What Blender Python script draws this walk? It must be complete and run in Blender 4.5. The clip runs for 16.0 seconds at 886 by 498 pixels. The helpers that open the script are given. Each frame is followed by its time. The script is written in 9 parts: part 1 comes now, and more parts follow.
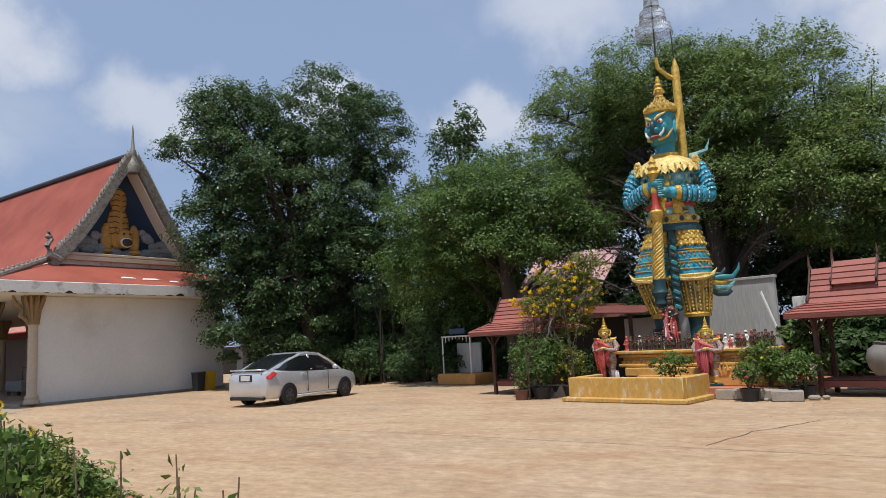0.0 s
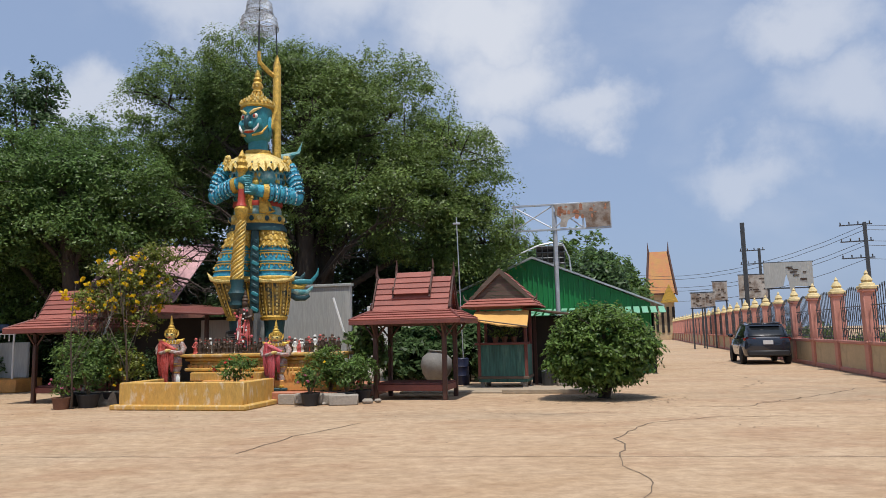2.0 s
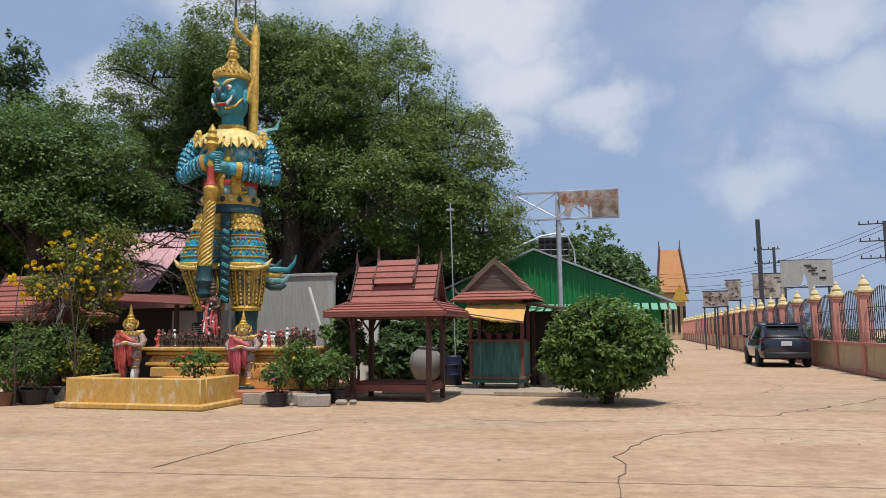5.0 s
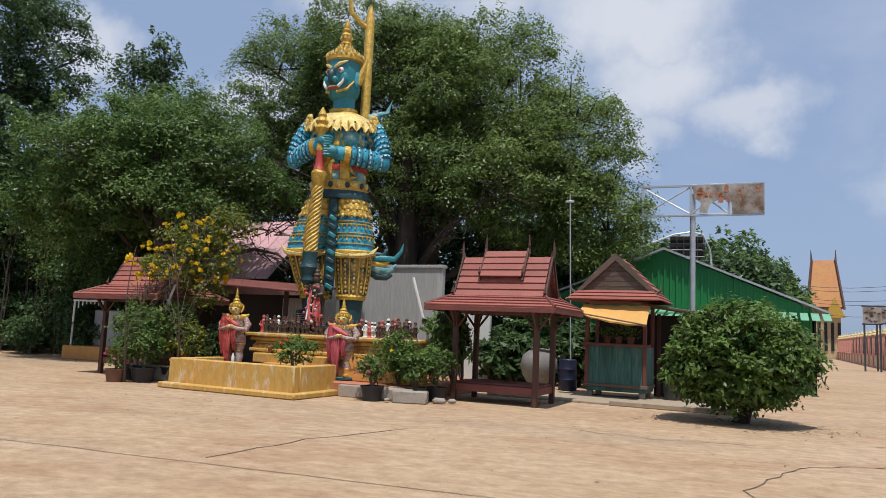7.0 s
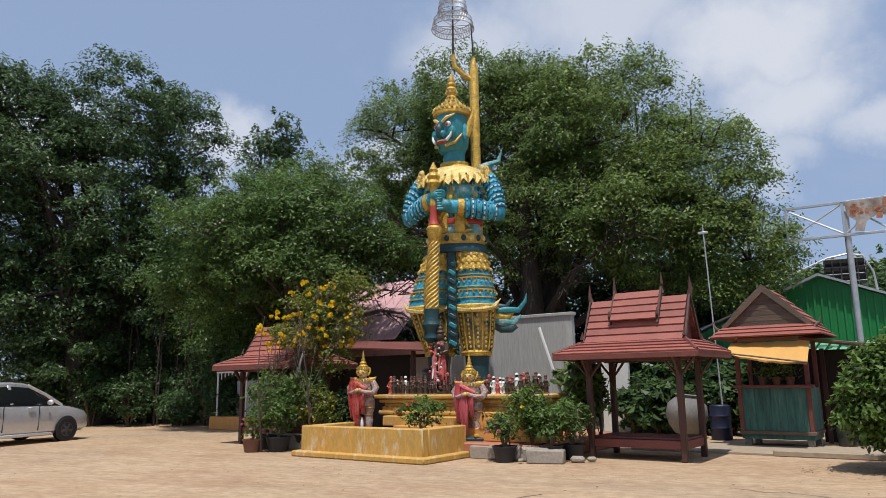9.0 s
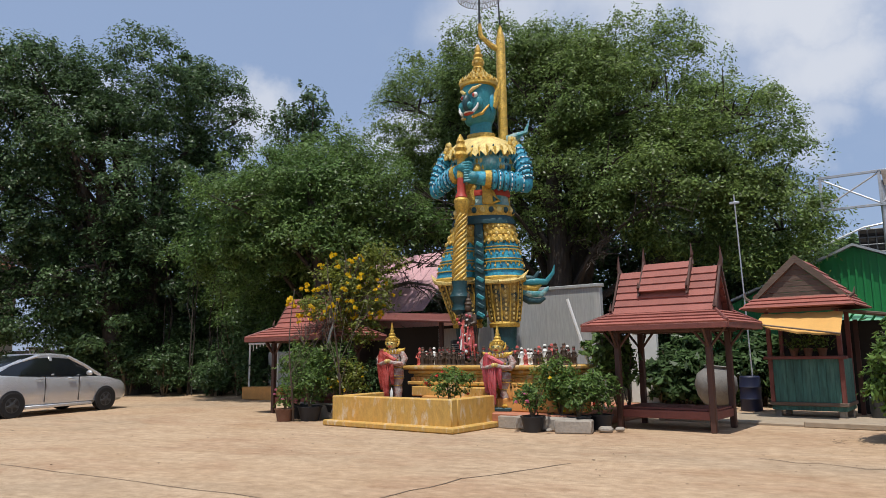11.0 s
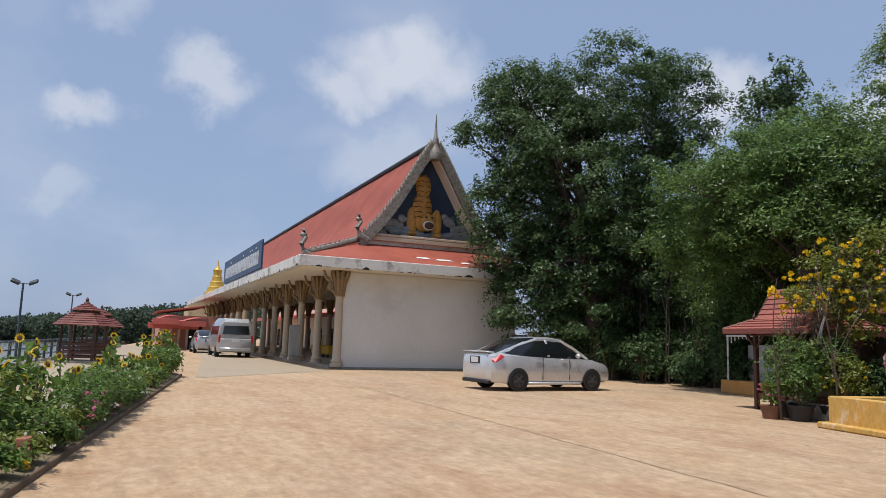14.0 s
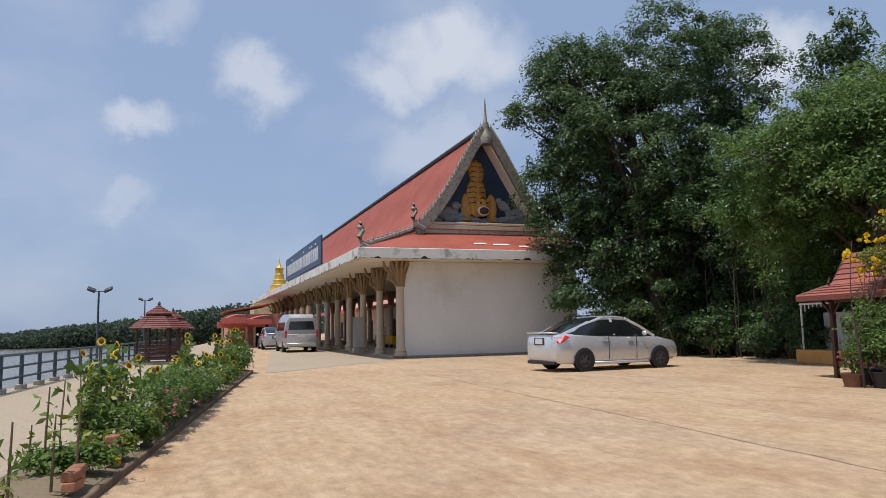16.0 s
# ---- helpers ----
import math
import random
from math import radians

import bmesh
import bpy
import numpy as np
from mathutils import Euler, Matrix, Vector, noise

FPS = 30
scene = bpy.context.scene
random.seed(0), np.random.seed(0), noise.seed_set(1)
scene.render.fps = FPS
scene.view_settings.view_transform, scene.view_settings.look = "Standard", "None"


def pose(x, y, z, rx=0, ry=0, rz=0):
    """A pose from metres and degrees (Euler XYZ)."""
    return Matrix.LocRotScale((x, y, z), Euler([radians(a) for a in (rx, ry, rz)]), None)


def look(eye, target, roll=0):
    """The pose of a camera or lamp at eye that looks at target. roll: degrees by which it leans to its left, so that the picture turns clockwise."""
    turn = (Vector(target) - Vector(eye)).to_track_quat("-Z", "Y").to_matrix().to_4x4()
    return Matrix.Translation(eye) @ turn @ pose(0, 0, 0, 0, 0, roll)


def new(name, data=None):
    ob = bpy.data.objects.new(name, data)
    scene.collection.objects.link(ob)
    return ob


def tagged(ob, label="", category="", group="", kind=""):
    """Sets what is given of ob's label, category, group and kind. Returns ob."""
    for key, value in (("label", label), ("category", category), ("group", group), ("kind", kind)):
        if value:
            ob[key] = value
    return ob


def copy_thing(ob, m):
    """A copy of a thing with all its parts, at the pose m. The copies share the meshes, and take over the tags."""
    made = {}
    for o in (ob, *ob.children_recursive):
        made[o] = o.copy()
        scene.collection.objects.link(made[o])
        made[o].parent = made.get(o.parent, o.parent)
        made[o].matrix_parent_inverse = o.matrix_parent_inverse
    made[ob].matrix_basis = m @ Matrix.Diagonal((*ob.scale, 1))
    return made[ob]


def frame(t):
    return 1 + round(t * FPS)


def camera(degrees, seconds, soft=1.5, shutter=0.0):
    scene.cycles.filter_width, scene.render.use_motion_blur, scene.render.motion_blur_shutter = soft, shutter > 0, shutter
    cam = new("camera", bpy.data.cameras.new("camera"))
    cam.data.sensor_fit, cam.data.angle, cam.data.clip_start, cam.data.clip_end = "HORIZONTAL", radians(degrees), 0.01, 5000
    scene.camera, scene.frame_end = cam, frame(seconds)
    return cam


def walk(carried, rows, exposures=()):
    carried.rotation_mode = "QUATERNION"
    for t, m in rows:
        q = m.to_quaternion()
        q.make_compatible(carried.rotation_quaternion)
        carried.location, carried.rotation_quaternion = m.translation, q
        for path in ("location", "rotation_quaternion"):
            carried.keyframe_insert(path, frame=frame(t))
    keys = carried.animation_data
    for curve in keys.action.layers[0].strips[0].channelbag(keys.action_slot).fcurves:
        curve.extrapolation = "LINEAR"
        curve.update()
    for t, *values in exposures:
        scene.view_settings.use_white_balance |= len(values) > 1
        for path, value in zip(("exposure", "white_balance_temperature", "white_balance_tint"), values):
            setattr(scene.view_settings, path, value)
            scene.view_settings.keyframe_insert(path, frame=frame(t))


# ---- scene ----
cam = camera(64.0, 16.0, soft=0.85)
PATH = [
    (0, (0.343, 1.372, 1.617), (-0.799, 2.994, 1.874), -3.0),
    (0.5, (0.438, 1.655, 1.555), (-0.481, 3.413, 1.809), -1.2),
    (1, (0.631, 1.869, 1.491), (0.01, 3.751, 1.761), 0.2),
    (1.5, (0.747, 2.243, 1.454), (0.391, 4.193, 1.722), -0.7),
    (2, (0.836, 2.613, 1.447), (0.672, 4.592, 1.686), -1.3),
    (2.5, (0.916, 2.946, 1.473), (0.741, 4.926, 1.699), -0.8),
    (3, (1.008, 3.295, 1.52), (0.83, 5.273, 1.751), -1.0),
    (5.3, (1.235, 4.449, 1.334), (1.033, 6.426, 1.565), -0.2),
    (5.5, (1.27, 4.547, 1.263), (1.03, 6.519, 1.493), 0.4),
    (6, (1.305, 4.905, 1.164), (0.947, 6.86, 1.386), 1.6),
    (6.5, (1.355, 5.266, 1.223), (0.991, 7.22, 1.451), 1.6),
    (6.7, (1.356, 5.378, 1.253), (0.953, 7.323, 1.485), 1.8),
    (7, (1.416, 5.532, 1.288), (0.863, 7.44, 1.52), 2.5),
    (7.5, (1.392, 5.775, 1.328), (0.629, 7.603, 1.601), 1.4),
    (8, (1.394, 5.974, 1.321), (0.592, 7.771, 1.673), -1.7),
    (8.5, (1.392, 6.067, 1.334), (0.571, 7.852, 1.711), -1.1),
    (9, (1.407, 6.084, 1.352), (0.523, 7.84, 1.721), -0.9),
    (11.3, (1.396, 6.045, 1.347), (0.409, 7.761, 1.628), -0.7),
    (11.5, (1.381, 6.062, 1.339), (0.343, 7.749, 1.62), -0.4),
    (12, (1.384, 6.043, 1.334), (0.166, 7.605, 1.611), 0.4),
    (12.5, (1.4, 5.967, 1.326), (-0.087, 7.276, 1.599), 1.6),
    (13, (1.422, 5.897, 1.327), (-0.249, 6.961, 1.601), 2.7),
    (13.5, (1.373, 5.898, 1.315), (-0.364, 6.851, 1.585), 2.8),
    (14, (1.399, 5.885, 1.311), (-0.411, 6.698, 1.568), 1.9),
    (14.5, (1.405, 5.866, 1.302), (-0.459, 6.55, 1.55), -0.1),
    (15, (1.399, 5.846, 1.294), (-0.467, 6.525, 1.538), -0.2),
    (15.5, (1.383, 5.85, 1.288), (-0.486, 6.522, 1.519), -1.0),
    (16, (1.351, 5.848, 1.277), (-0.521, 6.517, 1.496), -1.1),
]
walk(cam, [(t, look(eye, target, roll)) for t, eye, target, roll in PATH], [(0.0, 0.0), (16.0, 0.0)])

# ---- world, sun ----
SUN_FROM = Vector((0.10, -0.30, 1.0)).normalized()
world = bpy.data.worlds.new("world")
scene.world = world
world.use_nodes = True


def build_sky():
    nt = world.node_tree
    n, l = nt.nodes, nt.links
    n.clear()
    out = n.new("ShaderNodeOutputWorld")
    bg = n.new("ShaderNodeBackground")
    bg.inputs["Strength"].default_value = 0.115
    sky = n.new("ShaderNodeTexSky")
    sky.sky_type = "NISHITA"
    sky.sun_disc = False
    sky.sun_elevation = math.asin(SUN_FROM.z)
    sky.sun_rotation = math.atan2(SUN_FROM.x, SUN_FROM.y)
    sky.air_density, sky.dust_density, sky.ozone_density = 1.0, 2.0, 3.0
    tc = n.new("ShaderNodeTexCoord")
    sc = n.new("ShaderNodeVectorMath")
    sc.operation = "MULTIPLY"
    sc.inputs[1].default_value = (1.0, 1.0, 1.9)
    l.new(tc.outputs["Generated"], sc.inputs[0])
    big = n.new("ShaderNodeTexNoise")
    big.inputs["Scale"].default_value = 2.3
    big.inputs["Detail"].default_value = 7
    big.inputs["Roughness"].default_value = 0.52
    big.inputs["Distortion"].default_value = 0.25
    l.new(sc.outputs[0], big.inputs["Vector"])
    wisp = n.new("ShaderNodeMapRange")
    wisp.interpolation_type = "SMOOTHSTEP"
    for k, v in (("From Min", 0.47), ("From Max", 0.74), ("To Max", 0.32)):
        wisp.inputs[k].default_value = v
    l.new(big.outputs["Fac"], wisp.inputs["Value"])
    # single cumulus clouds: direction and size
    total = wisp.outputs[0]
    puff = n.new("ShaderNodeTexNoise")
    puff.inputs["Scale"].default_value = 9.0
    puff.inputs["Detail"].default_value = 6
    puff.inputs["Roughness"].default_value = 0.58
    l.new(tc.outputs["Generated"], puff.inputs["Vector"])
    wob = n.new("ShaderNodeVectorMath")
    wob.operation = "MULTIPLY_ADD"
    wob.inputs[1].default_value = (0.16, 0.16, 0.16)
    l.new(puff.outputs["Color"], wob.inputs[0])
    l.new(tc.outputs["Generated"], wob.inputs[2])
    for (yaw, el, size, amount) in CLOUDS:
        d = Vector((-math.sin(radians(yaw)) * math.cos(radians(el)), math.cos(radians(yaw)) * math.cos(radians(el)), math.sin(radians(el))))
        d += Vector((0.08, 0.08, 0.08))
        dist = n.new("ShaderNodeVectorMath")
        dist.operation = "SUBTRACT"
        l.new(wob.outputs[0], dist.inputs[0])
        dist.inputs[1].default_value = d
        flat = n.new("ShaderNodeVectorMath")
        flat.operation = "MULTIPLY"
        flat.inputs[1].default_value = (1.0, 1.0, 1.7)
        l.new(dist.outputs[0], flat.inputs[0])
        ln = n.new("ShaderNodeVectorMath")
        ln.operation = "LENGTH"
        l.new(flat.outputs[0], ln.inputs[0])
        mr = n.new("ShaderNodeMapRange")
        mr.interpolation_type = "SMOOTHSTEP"
        for k, v in (("From Min", size * 1.1), ("From Max", size * 0.25), ("To Max", amount)):
            mr.inputs[k].default_value = v
        l.new(ln.outputs["Value"], mr.inputs["Value"])
        mx = n.new("ShaderNodeMath")
        mx.operation = "MAXIMUM"
        l.new(total, mx.inputs[0])
        l.new(mr.outputs[0], mx.inputs[1])
        total = mx.outputs[0]
    mix = n.new("ShaderNodeMix")
    mix.data_type = "RGBA"
    l.new(total, mix.inputs["Factor"])
    haze = n.new("ShaderNodeMix")
    haze.data_type = "RGBA"
    haze.inputs["Factor"].default_value = 0.74
    l.new(sky.outputs[0], haze.inputs["A"])
    haze.inputs["B"].default_value = (2.95, 3.88, 5.8, 1.0)
    l.new(haze.outputs["Result"], mix.inputs["A"])
    mix.inputs["B"].default_value = CLOUD_COLOUR
    l.new(mix.outputs["Result"], bg.inputs["Color"])
    l.new(bg.outputs[0], out.inputs[0])


CLOUD_COLOUR = (6.0, 6.3, 7.0, 1.0)
CLOUDS = [(69.7, 21.9, 0.12, 0.8), (74.0, 19.5, 0.08, 0.7), (71.0, 14.5, 0.11, 0.45), (85.2, 18.8, 0.07, 0.65), (93.5, 15.8, 0.06, 0.65), (94.2, 9.4, 0.06, 0.4), (92.0, 24.0, 0.06, 0.35), (44.4, 18.8, 0.08, 0.8),
          (1.7, 24.5, 0.16, 0.95), (-1.0, 20.0, 0.12, 0.9), (0.5, 16.0, 0.08, 0.6), (-7.8, 17.3, 0.09, 0.75), (-18.5, 11.5, 0.09, 0.55), (-23.4, 21.3, 0.10, 0.7), (-26.0, 16.0, 0.12, 0.6),
          (12.0, 28.0, 0.18, 0.75), (23.6, 26.0, 0.14, 0.7), (31.0, 17.0, 0.09, 0.75), (57.6, 18.0, 0.12, 0.7)]
build_sky()

sun = new("sun", bpy.data.lights.new("sun", "SUN"))
sun.data.energy, sun.data.angle, sun.data.color = 4.0, radians(0.5), (1.0, 0.96, 0.905)
sun.matrix_world = look(SUN_FROM * 60, (0, 0, 0))


# ---- materials ----
def mat(name, base, var=0.2, scale=3.0, fine=45.0, rough=0.7, bump=0.25, metal=0.0, second=None, amount=0.35, dirt=None, dirt_scale=0.8, dirt_amount=0.6, rand=0.0, island=0.0, leaf=False, stretch=(1, 1, 1), spec=0.5, coat=0.0, depth=0.02):
    m = bpy.data.materials.new(name)
    m.use_nodes = True
    nt = m.node_tree
    n, l = nt.nodes, nt.links
    b = n["Principled BSDF"]
    tc = n.new("ShaderNodeTexCoord")
    mp = n.new("ShaderNodeMapping")
    mp.inputs["Scale"].default_value = stretch
    l.new(tc.outputs["Object"], mp.inputs["Vector"])

    def noise_tex(s, detail=5, rough_=0.6):
        t = n.new("ShaderNodeTexNoise")
        t.inputs["Scale"].default_value = s
        t.inputs["Detail"].default_value = detail
        t.inputs["Roughness"].default_value = rough_
        l.new(mp.outputs["Vector"], t.inputs["Vector"])
        return t

    def mixer(kind, fac, a, bb):
        x = n.new("ShaderNodeMix")
        x.data_type = "RGBA"
        x.blend_type = kind
        for key, v in (("Factor", fac), ("A", a), ("B", bb)):
            if isinstance(v, (float, int)):
                x.inputs[key].default_value = v if key == "Factor" else (v, v, v, 1)
            elif isinstance(v, tuple):
                x.inputs[key].default_value = (*v, 1)
            else:
                l.new(v, x.inputs[key])
        return x.outputs["Result"]

    def ranged(sock, a, c, lo, hi):
        r = n.new("ShaderNodeMapRange")
        for key, v in (("From Min", a), ("From Max", c), ("To Min", lo), ("To Max", hi)):
            r.inputs[key].default_value = v
        l.new(sock, r.inputs["Value"])
        return r.outputs[0]

    coarse, small = noise_tex(scale), noise_tex(fine, 4)
    col = tuple(base)
    if second:
        col = mixer("MIX", ranged(coarse.outputs["Fac"], 0.5 - 0.12, 0.5 + 0.12, 0.0, 2 * amount), col, tuple(second))
    col = mixer("MULTIPLY", 1.0, col, ranged(coarse.outputs["Fac"], 0.25, 0.75, 1 - var, 1 + var))
    col = mixer("MULTIPLY", 1.0, col, ranged(small.outputs["Fac"], 0.3, 0.7, 1 - var * 0.7, 1 + var * 0.7))
    if dirt:
        d = noise_tex(dirt_scale, 8, 0.68)
        col = mixer("MIX", ranged(d.outputs["Fac"], 0.54, 0.72, 0.0, dirt_amount), col, tuple(dirt))
    if rand:
        oi = n.new("ShaderNodeObjectInfo")
        col = mixer("MULTIPLY", 1.0, col, ranged(oi.outputs["Random"], 0, 1, 1 - rand, 1 + rand))
    if island:
        g = n.new("ShaderNodeNewGeometry")
        col = mixer("MULTIPLY", 1.0, col, ranged(g.outputs["Random Per Island"], 0, 1, 1 - island, 1 + island))
    l.new(col, b.inputs["Base Color"])
    rr = ranged(small.outputs["Fac"], 0.3, 0.7, max(rough - 0.1, 0.02), min(rough + 0.1, 1))
    l.new(rr, b.inputs["Roughness"])
    b.inputs["Metallic"].default_value = metal
    b.inputs["Specular IOR Level"].default_value = spec
    b.inputs["Coat Weight"].default_value = coat
    if bump:
        bp = n.new("ShaderNodeBump")
        bp.inputs["Strength"].default_value = bump
        bp.inputs["Distance"].default_value = depth
        l.new(small.outputs["Fac"], bp.inputs["Height"])
        l.new(bp.outputs[0], b.inputs["Normal"])
    if leaf:
        tr = n.new("ShaderNodeBsdfTranslucent")
        l.new(col, tr.inputs["Color"])
        ms = n.new("ShaderNodeMixShader")
        ms.inputs[0].default_value = 0.42
        l.new(b.outputs[0], ms.inputs[1])
        l.new(tr.outputs[0], ms.inputs[2])
        l.new(ms.outputs[0], n["Material Output"].inputs[0])
    return m


def yard_mat():
    """Sun-bleached concrete: broad stains, trowel mottling, streaks and fine grit."""
    m = bpy.data.materials.new("sunlit_concrete")
    m.use_nodes = True
    n, l = m.node_tree.nodes, m.node_tree.links
    b = n["Principled BSDF"]
    tc = n.new("ShaderNodeTexCoord")

    def field(scale, detail, rough, stretch=(1, 1, 1), lo=0.35, hi=0.65, warp=0.0):
        mp = n.new("ShaderNodeMapping")
        mp.inputs["Scale"].default_value = stretch
        mp.inputs["Rotation"].default_value = (0, 0, radians(-9))
        l.new(tc.outputs["Object"], mp.inputs["Vector"])
        t = n.new("ShaderNodeTexNoise")
        for key, v in (("Scale", scale), ("Detail", detail), ("Roughness", rough), ("Distortion", warp)):
            t.inputs[key].default_value = v
        l.new(mp.outputs[0], t.inputs["Vector"])
        r = n.new("ShaderNodeMapRange")
        r.inputs["From Min"].default_value, r.inputs["From Max"].default_value = lo, hi
        l.new(t.outputs["Fac"], r.inputs["Value"])
        return r.outputs[0], t.outputs["Fac"]

    def blend(fac, a, colour, kind="MIX", top=1.0):
        g = n.new("ShaderNodeMath")
        g.operation = "MULTIPLY"
        g.inputs[1].default_value = top
        l.new(fac, g.inputs[0])
        x = n.new("ShaderNodeMix")
        x.data_type, x.blend_type = "RGBA", kind
        l.new(g.outputs[0], x.inputs["Factor"])
        if isinstance(a, tuple):
            x.inputs["A"].default_value = (*a, 1)
        else:
            l.new(a, x.inputs["A"])
        x.inputs["B"].default_value = (*colour, 1)
        return x.outputs["Result"]

    broad, _ = field(0.22, 6, 0.6, warp=0.4)
    mid, _ = field(1.1, 9, 0.72, (0.55, 1.25, 1), 0.40, 0.62)
    patch, _ = field(0.5, 7, 0.68, (0.8, 1.3, 1), 0.50, 0.60, 0.6)
    mottle, mottle_raw = field(5.5, 8, 0.75, (0.8, 1.2, 1), 0.36, 0.66)
    streak, _ = field(2.2, 6, 0.7, (0.25, 2.4, 1), 0.48, 0.70)
    grit, grit_raw = field(55.0, 4, 0.7, lo=0.3, hi=0.7)
    speck, _ = field(13.0, 3, 0.6, lo=0.66, hi=0.72)
    c = blend(broad, (0.40, 0.275, 0.170), (0.455, 0.34, 0.23))
    grey, _ = field(0.13, 5, 0.62, (0.7, 1.4, 1), 0.50, 0.62, 0.5)
    c = blend(grey, c, (0.33, 0.26, 0.185), top=0.75)
    c = blend(patch, c, (0.345, 0.215, 0.135), top=0.6)
    c = blend(mid, c, (0.50, 0.38, 0.265), top=0.55)
    c = blend(streak, c, (0.29, 0.20, 0.135), top=0.32)
    c = blend(mottle, c, (0.60, 0.56, 0.52), "MULTIPLY", 0.85)
    c = blend(speck, c, (0.17, 0.12, 0.085), top=0.5)
    c = blend(grit, c, (0.78, 0.76, 0.74), "MULTIPLY", 0.6)
    lift = n.new("ShaderNodeMix")
    lift.data_type, lift.blend_type = "RGBA", "MULTIPLY"
    lift.inputs["Factor"].default_value = 1.0
    l.new(c, lift.inputs["A"])
    lift.inputs["B"].default_value = (1.295, 1.275, 1.24, 1)
    l.new(lift.outputs["Result"], b.inputs["Base Color"])
    b.inputs["Roughness"].default_value = 0.88
    b.inputs["Specular IOR Level"].default_value = 0.2
    h = n.new("ShaderNodeMath")
    h.operation = "ADD"
    l.new(mottle_raw, h.inputs[0])
    l.new(grit_raw, h.inputs[1])
    bp = n.new("ShaderNodeBump")
    bp.inputs["Strength"].default_value, bp.inputs["Distance"].default_value = 0.5, 0.025
    l.new(h.outputs[0], bp.inputs["Height"])
    l.new(bp.outputs[0], b.inputs["Normal"])
    return m


MAT = {}
MAT["concrete"] = yard_mat()
MAT["promenade"] = mat("promenade_concrete", (0.39, 0.315, 0.23), 0.2, 0.9, 14.0, 0.85, 0.3, second=(0.31, 0.25, 0.18), amount=0.4, dirt=(0.25, 0.20, 0.15), dirt_scale=0.5, spec=0.2, stretch=(0.5, 1.6, 1.0))
MAT["joint"] = mat("joint_dirt", (0.156, 0.111, 0.072), 0.3, 3.0, 30.0, 0.95, 0.2)
MAT["earth"] = mat("dry_earth", (0.22, 0.16, 0.10), 0.3, 1.5, 25.0, 0.95, 0.5, second=(0.10, 0.09, 0.04))
MAT["kerb"] = mat("grey_kerb_concrete", (0.33, 0.29, 0.24), 0.25, 2.0, 25.0, 0.9, 0.4, dirt=(0.12, 0.10, 0.08))
MAT["white_wall"] = mat("white_plaster", (0.68, 0.675, 0.64), 0.07, 0.5, 10.0, 0.8, 0.15, dirt=(0.50, 0.45, 0.36), dirt_scale=0.45, dirt_amount=0.5)
MAT["fascia"] = mat("stained_white_concrete", (0.66, 0.64, 0.60), 0.1, 1.0, 18.0, 0.85, 0.2, dirt=(0.10, 0.09, 0.07), dirt_scale=1.1, dirt_amount=0.85)
MAT["soffit"] = mat("cream_soffit", (0.70, 0.64, 0.54), 0.06, 1.0, 12.0, 0.8, 0.1)
MAT["column"] = mat("cream_column", (0.50, 0.41, 0.30), 0.15, 2.0, 20.0, 0.7, 0.2, dirt=(0.30, 0.22, 0.14), dirt_scale=2.0)
MAT["capital"] = mat("carved_gilt_capital", (0.34, 0.22, 0.10), 0.4, 6.0, 26.0, 0.6, 0.8, second=(0.14, 0.09, 0.05), dirt=(0.08, 0.05, 0.03), dirt_scale=3.0)
MAT["red_roof"] = mat("red_tile_roof", (0.285, 0.060, 0.034), 0.12, 0.7, 30.0, 0.7, 0.2, second=(0.35, 0.085, 0.05), dirt=(0.24, 0.07, 0.05), dirt_scale=0.5, dirt_amount=0.5)
MAT["orange_tile"] = mat("orange_roof_tile", (0.46, 0.13, 0.06), 0.15, 3.0, 30.0, 0.6, 0.2, rand=0.22)
MAT["silver"] = mat("mirror_mosaic_silver", (0.36, 0.34, 0.31), 0.5, 7.0, 22.0, 0.5, 1.0, metal=0.2, second=(0.15, 0.12, 0.085), amount=0.5, dirt=(0.10, 0.075, 0.05), dirt_scale=4.0)
MAT["deep_blue"] = mat("deep_blue_paint", (0.014, 0.035, 0.075), 0.3, 2.0, 20.0, 0.5, 0.3)
MAT["tiger"] = mat("painted_tiger_relief", (0.52, 0.27, 0.06), 0.3, 3.0, 22.0, 0.6, 0.4)
MAT["dark_paint"] = mat("dark_brown_paint", (0.06, 0.035, 0.02), 0.3, 3.0, 20.0, 0.6, 0.3)
MAT["rock"] = mat("painted_grey_rock", (0.33, 0.34, 0.35), 0.4, 4.0, 20.0, 0.8, 0.9, second=(0.12, 0.13, 0.14))
# Gilding: dark flecks in the colour are grime and stand in for shaded relief
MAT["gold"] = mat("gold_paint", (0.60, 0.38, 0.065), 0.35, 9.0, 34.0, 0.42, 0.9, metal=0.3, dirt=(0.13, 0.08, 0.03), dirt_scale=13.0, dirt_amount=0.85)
MAT["gold_weave"] = mat("gold_relief_on_dark", (0.55, 0.35, 0.07), 0.35, 6.0, 20.0, 0.45, 1.0, metal=0.3, second=(0.03, 0.05, 0.05), amount=0.5)
MAT["pale_gold"] = mat("pale_gold_paint", (0.70, 0.53, 0.18), 0.3, 9.0, 34.0, 0.45, 0.9, metal=0.15, dirt=(0.26, 0.16, 0.05), dirt_scale=14.0, dirt_amount=0.8)
MAT["teal"] = mat("teal_paint", (0.03, 0.25, 0.28), 0.3, 6.0, 26.0, 0.42, 0.7, second=(0.02, 0.15, 0.19), dirt=(0.10, 0.33, 0.33), dirt_scale=11.0, dirt_amount=0.5)
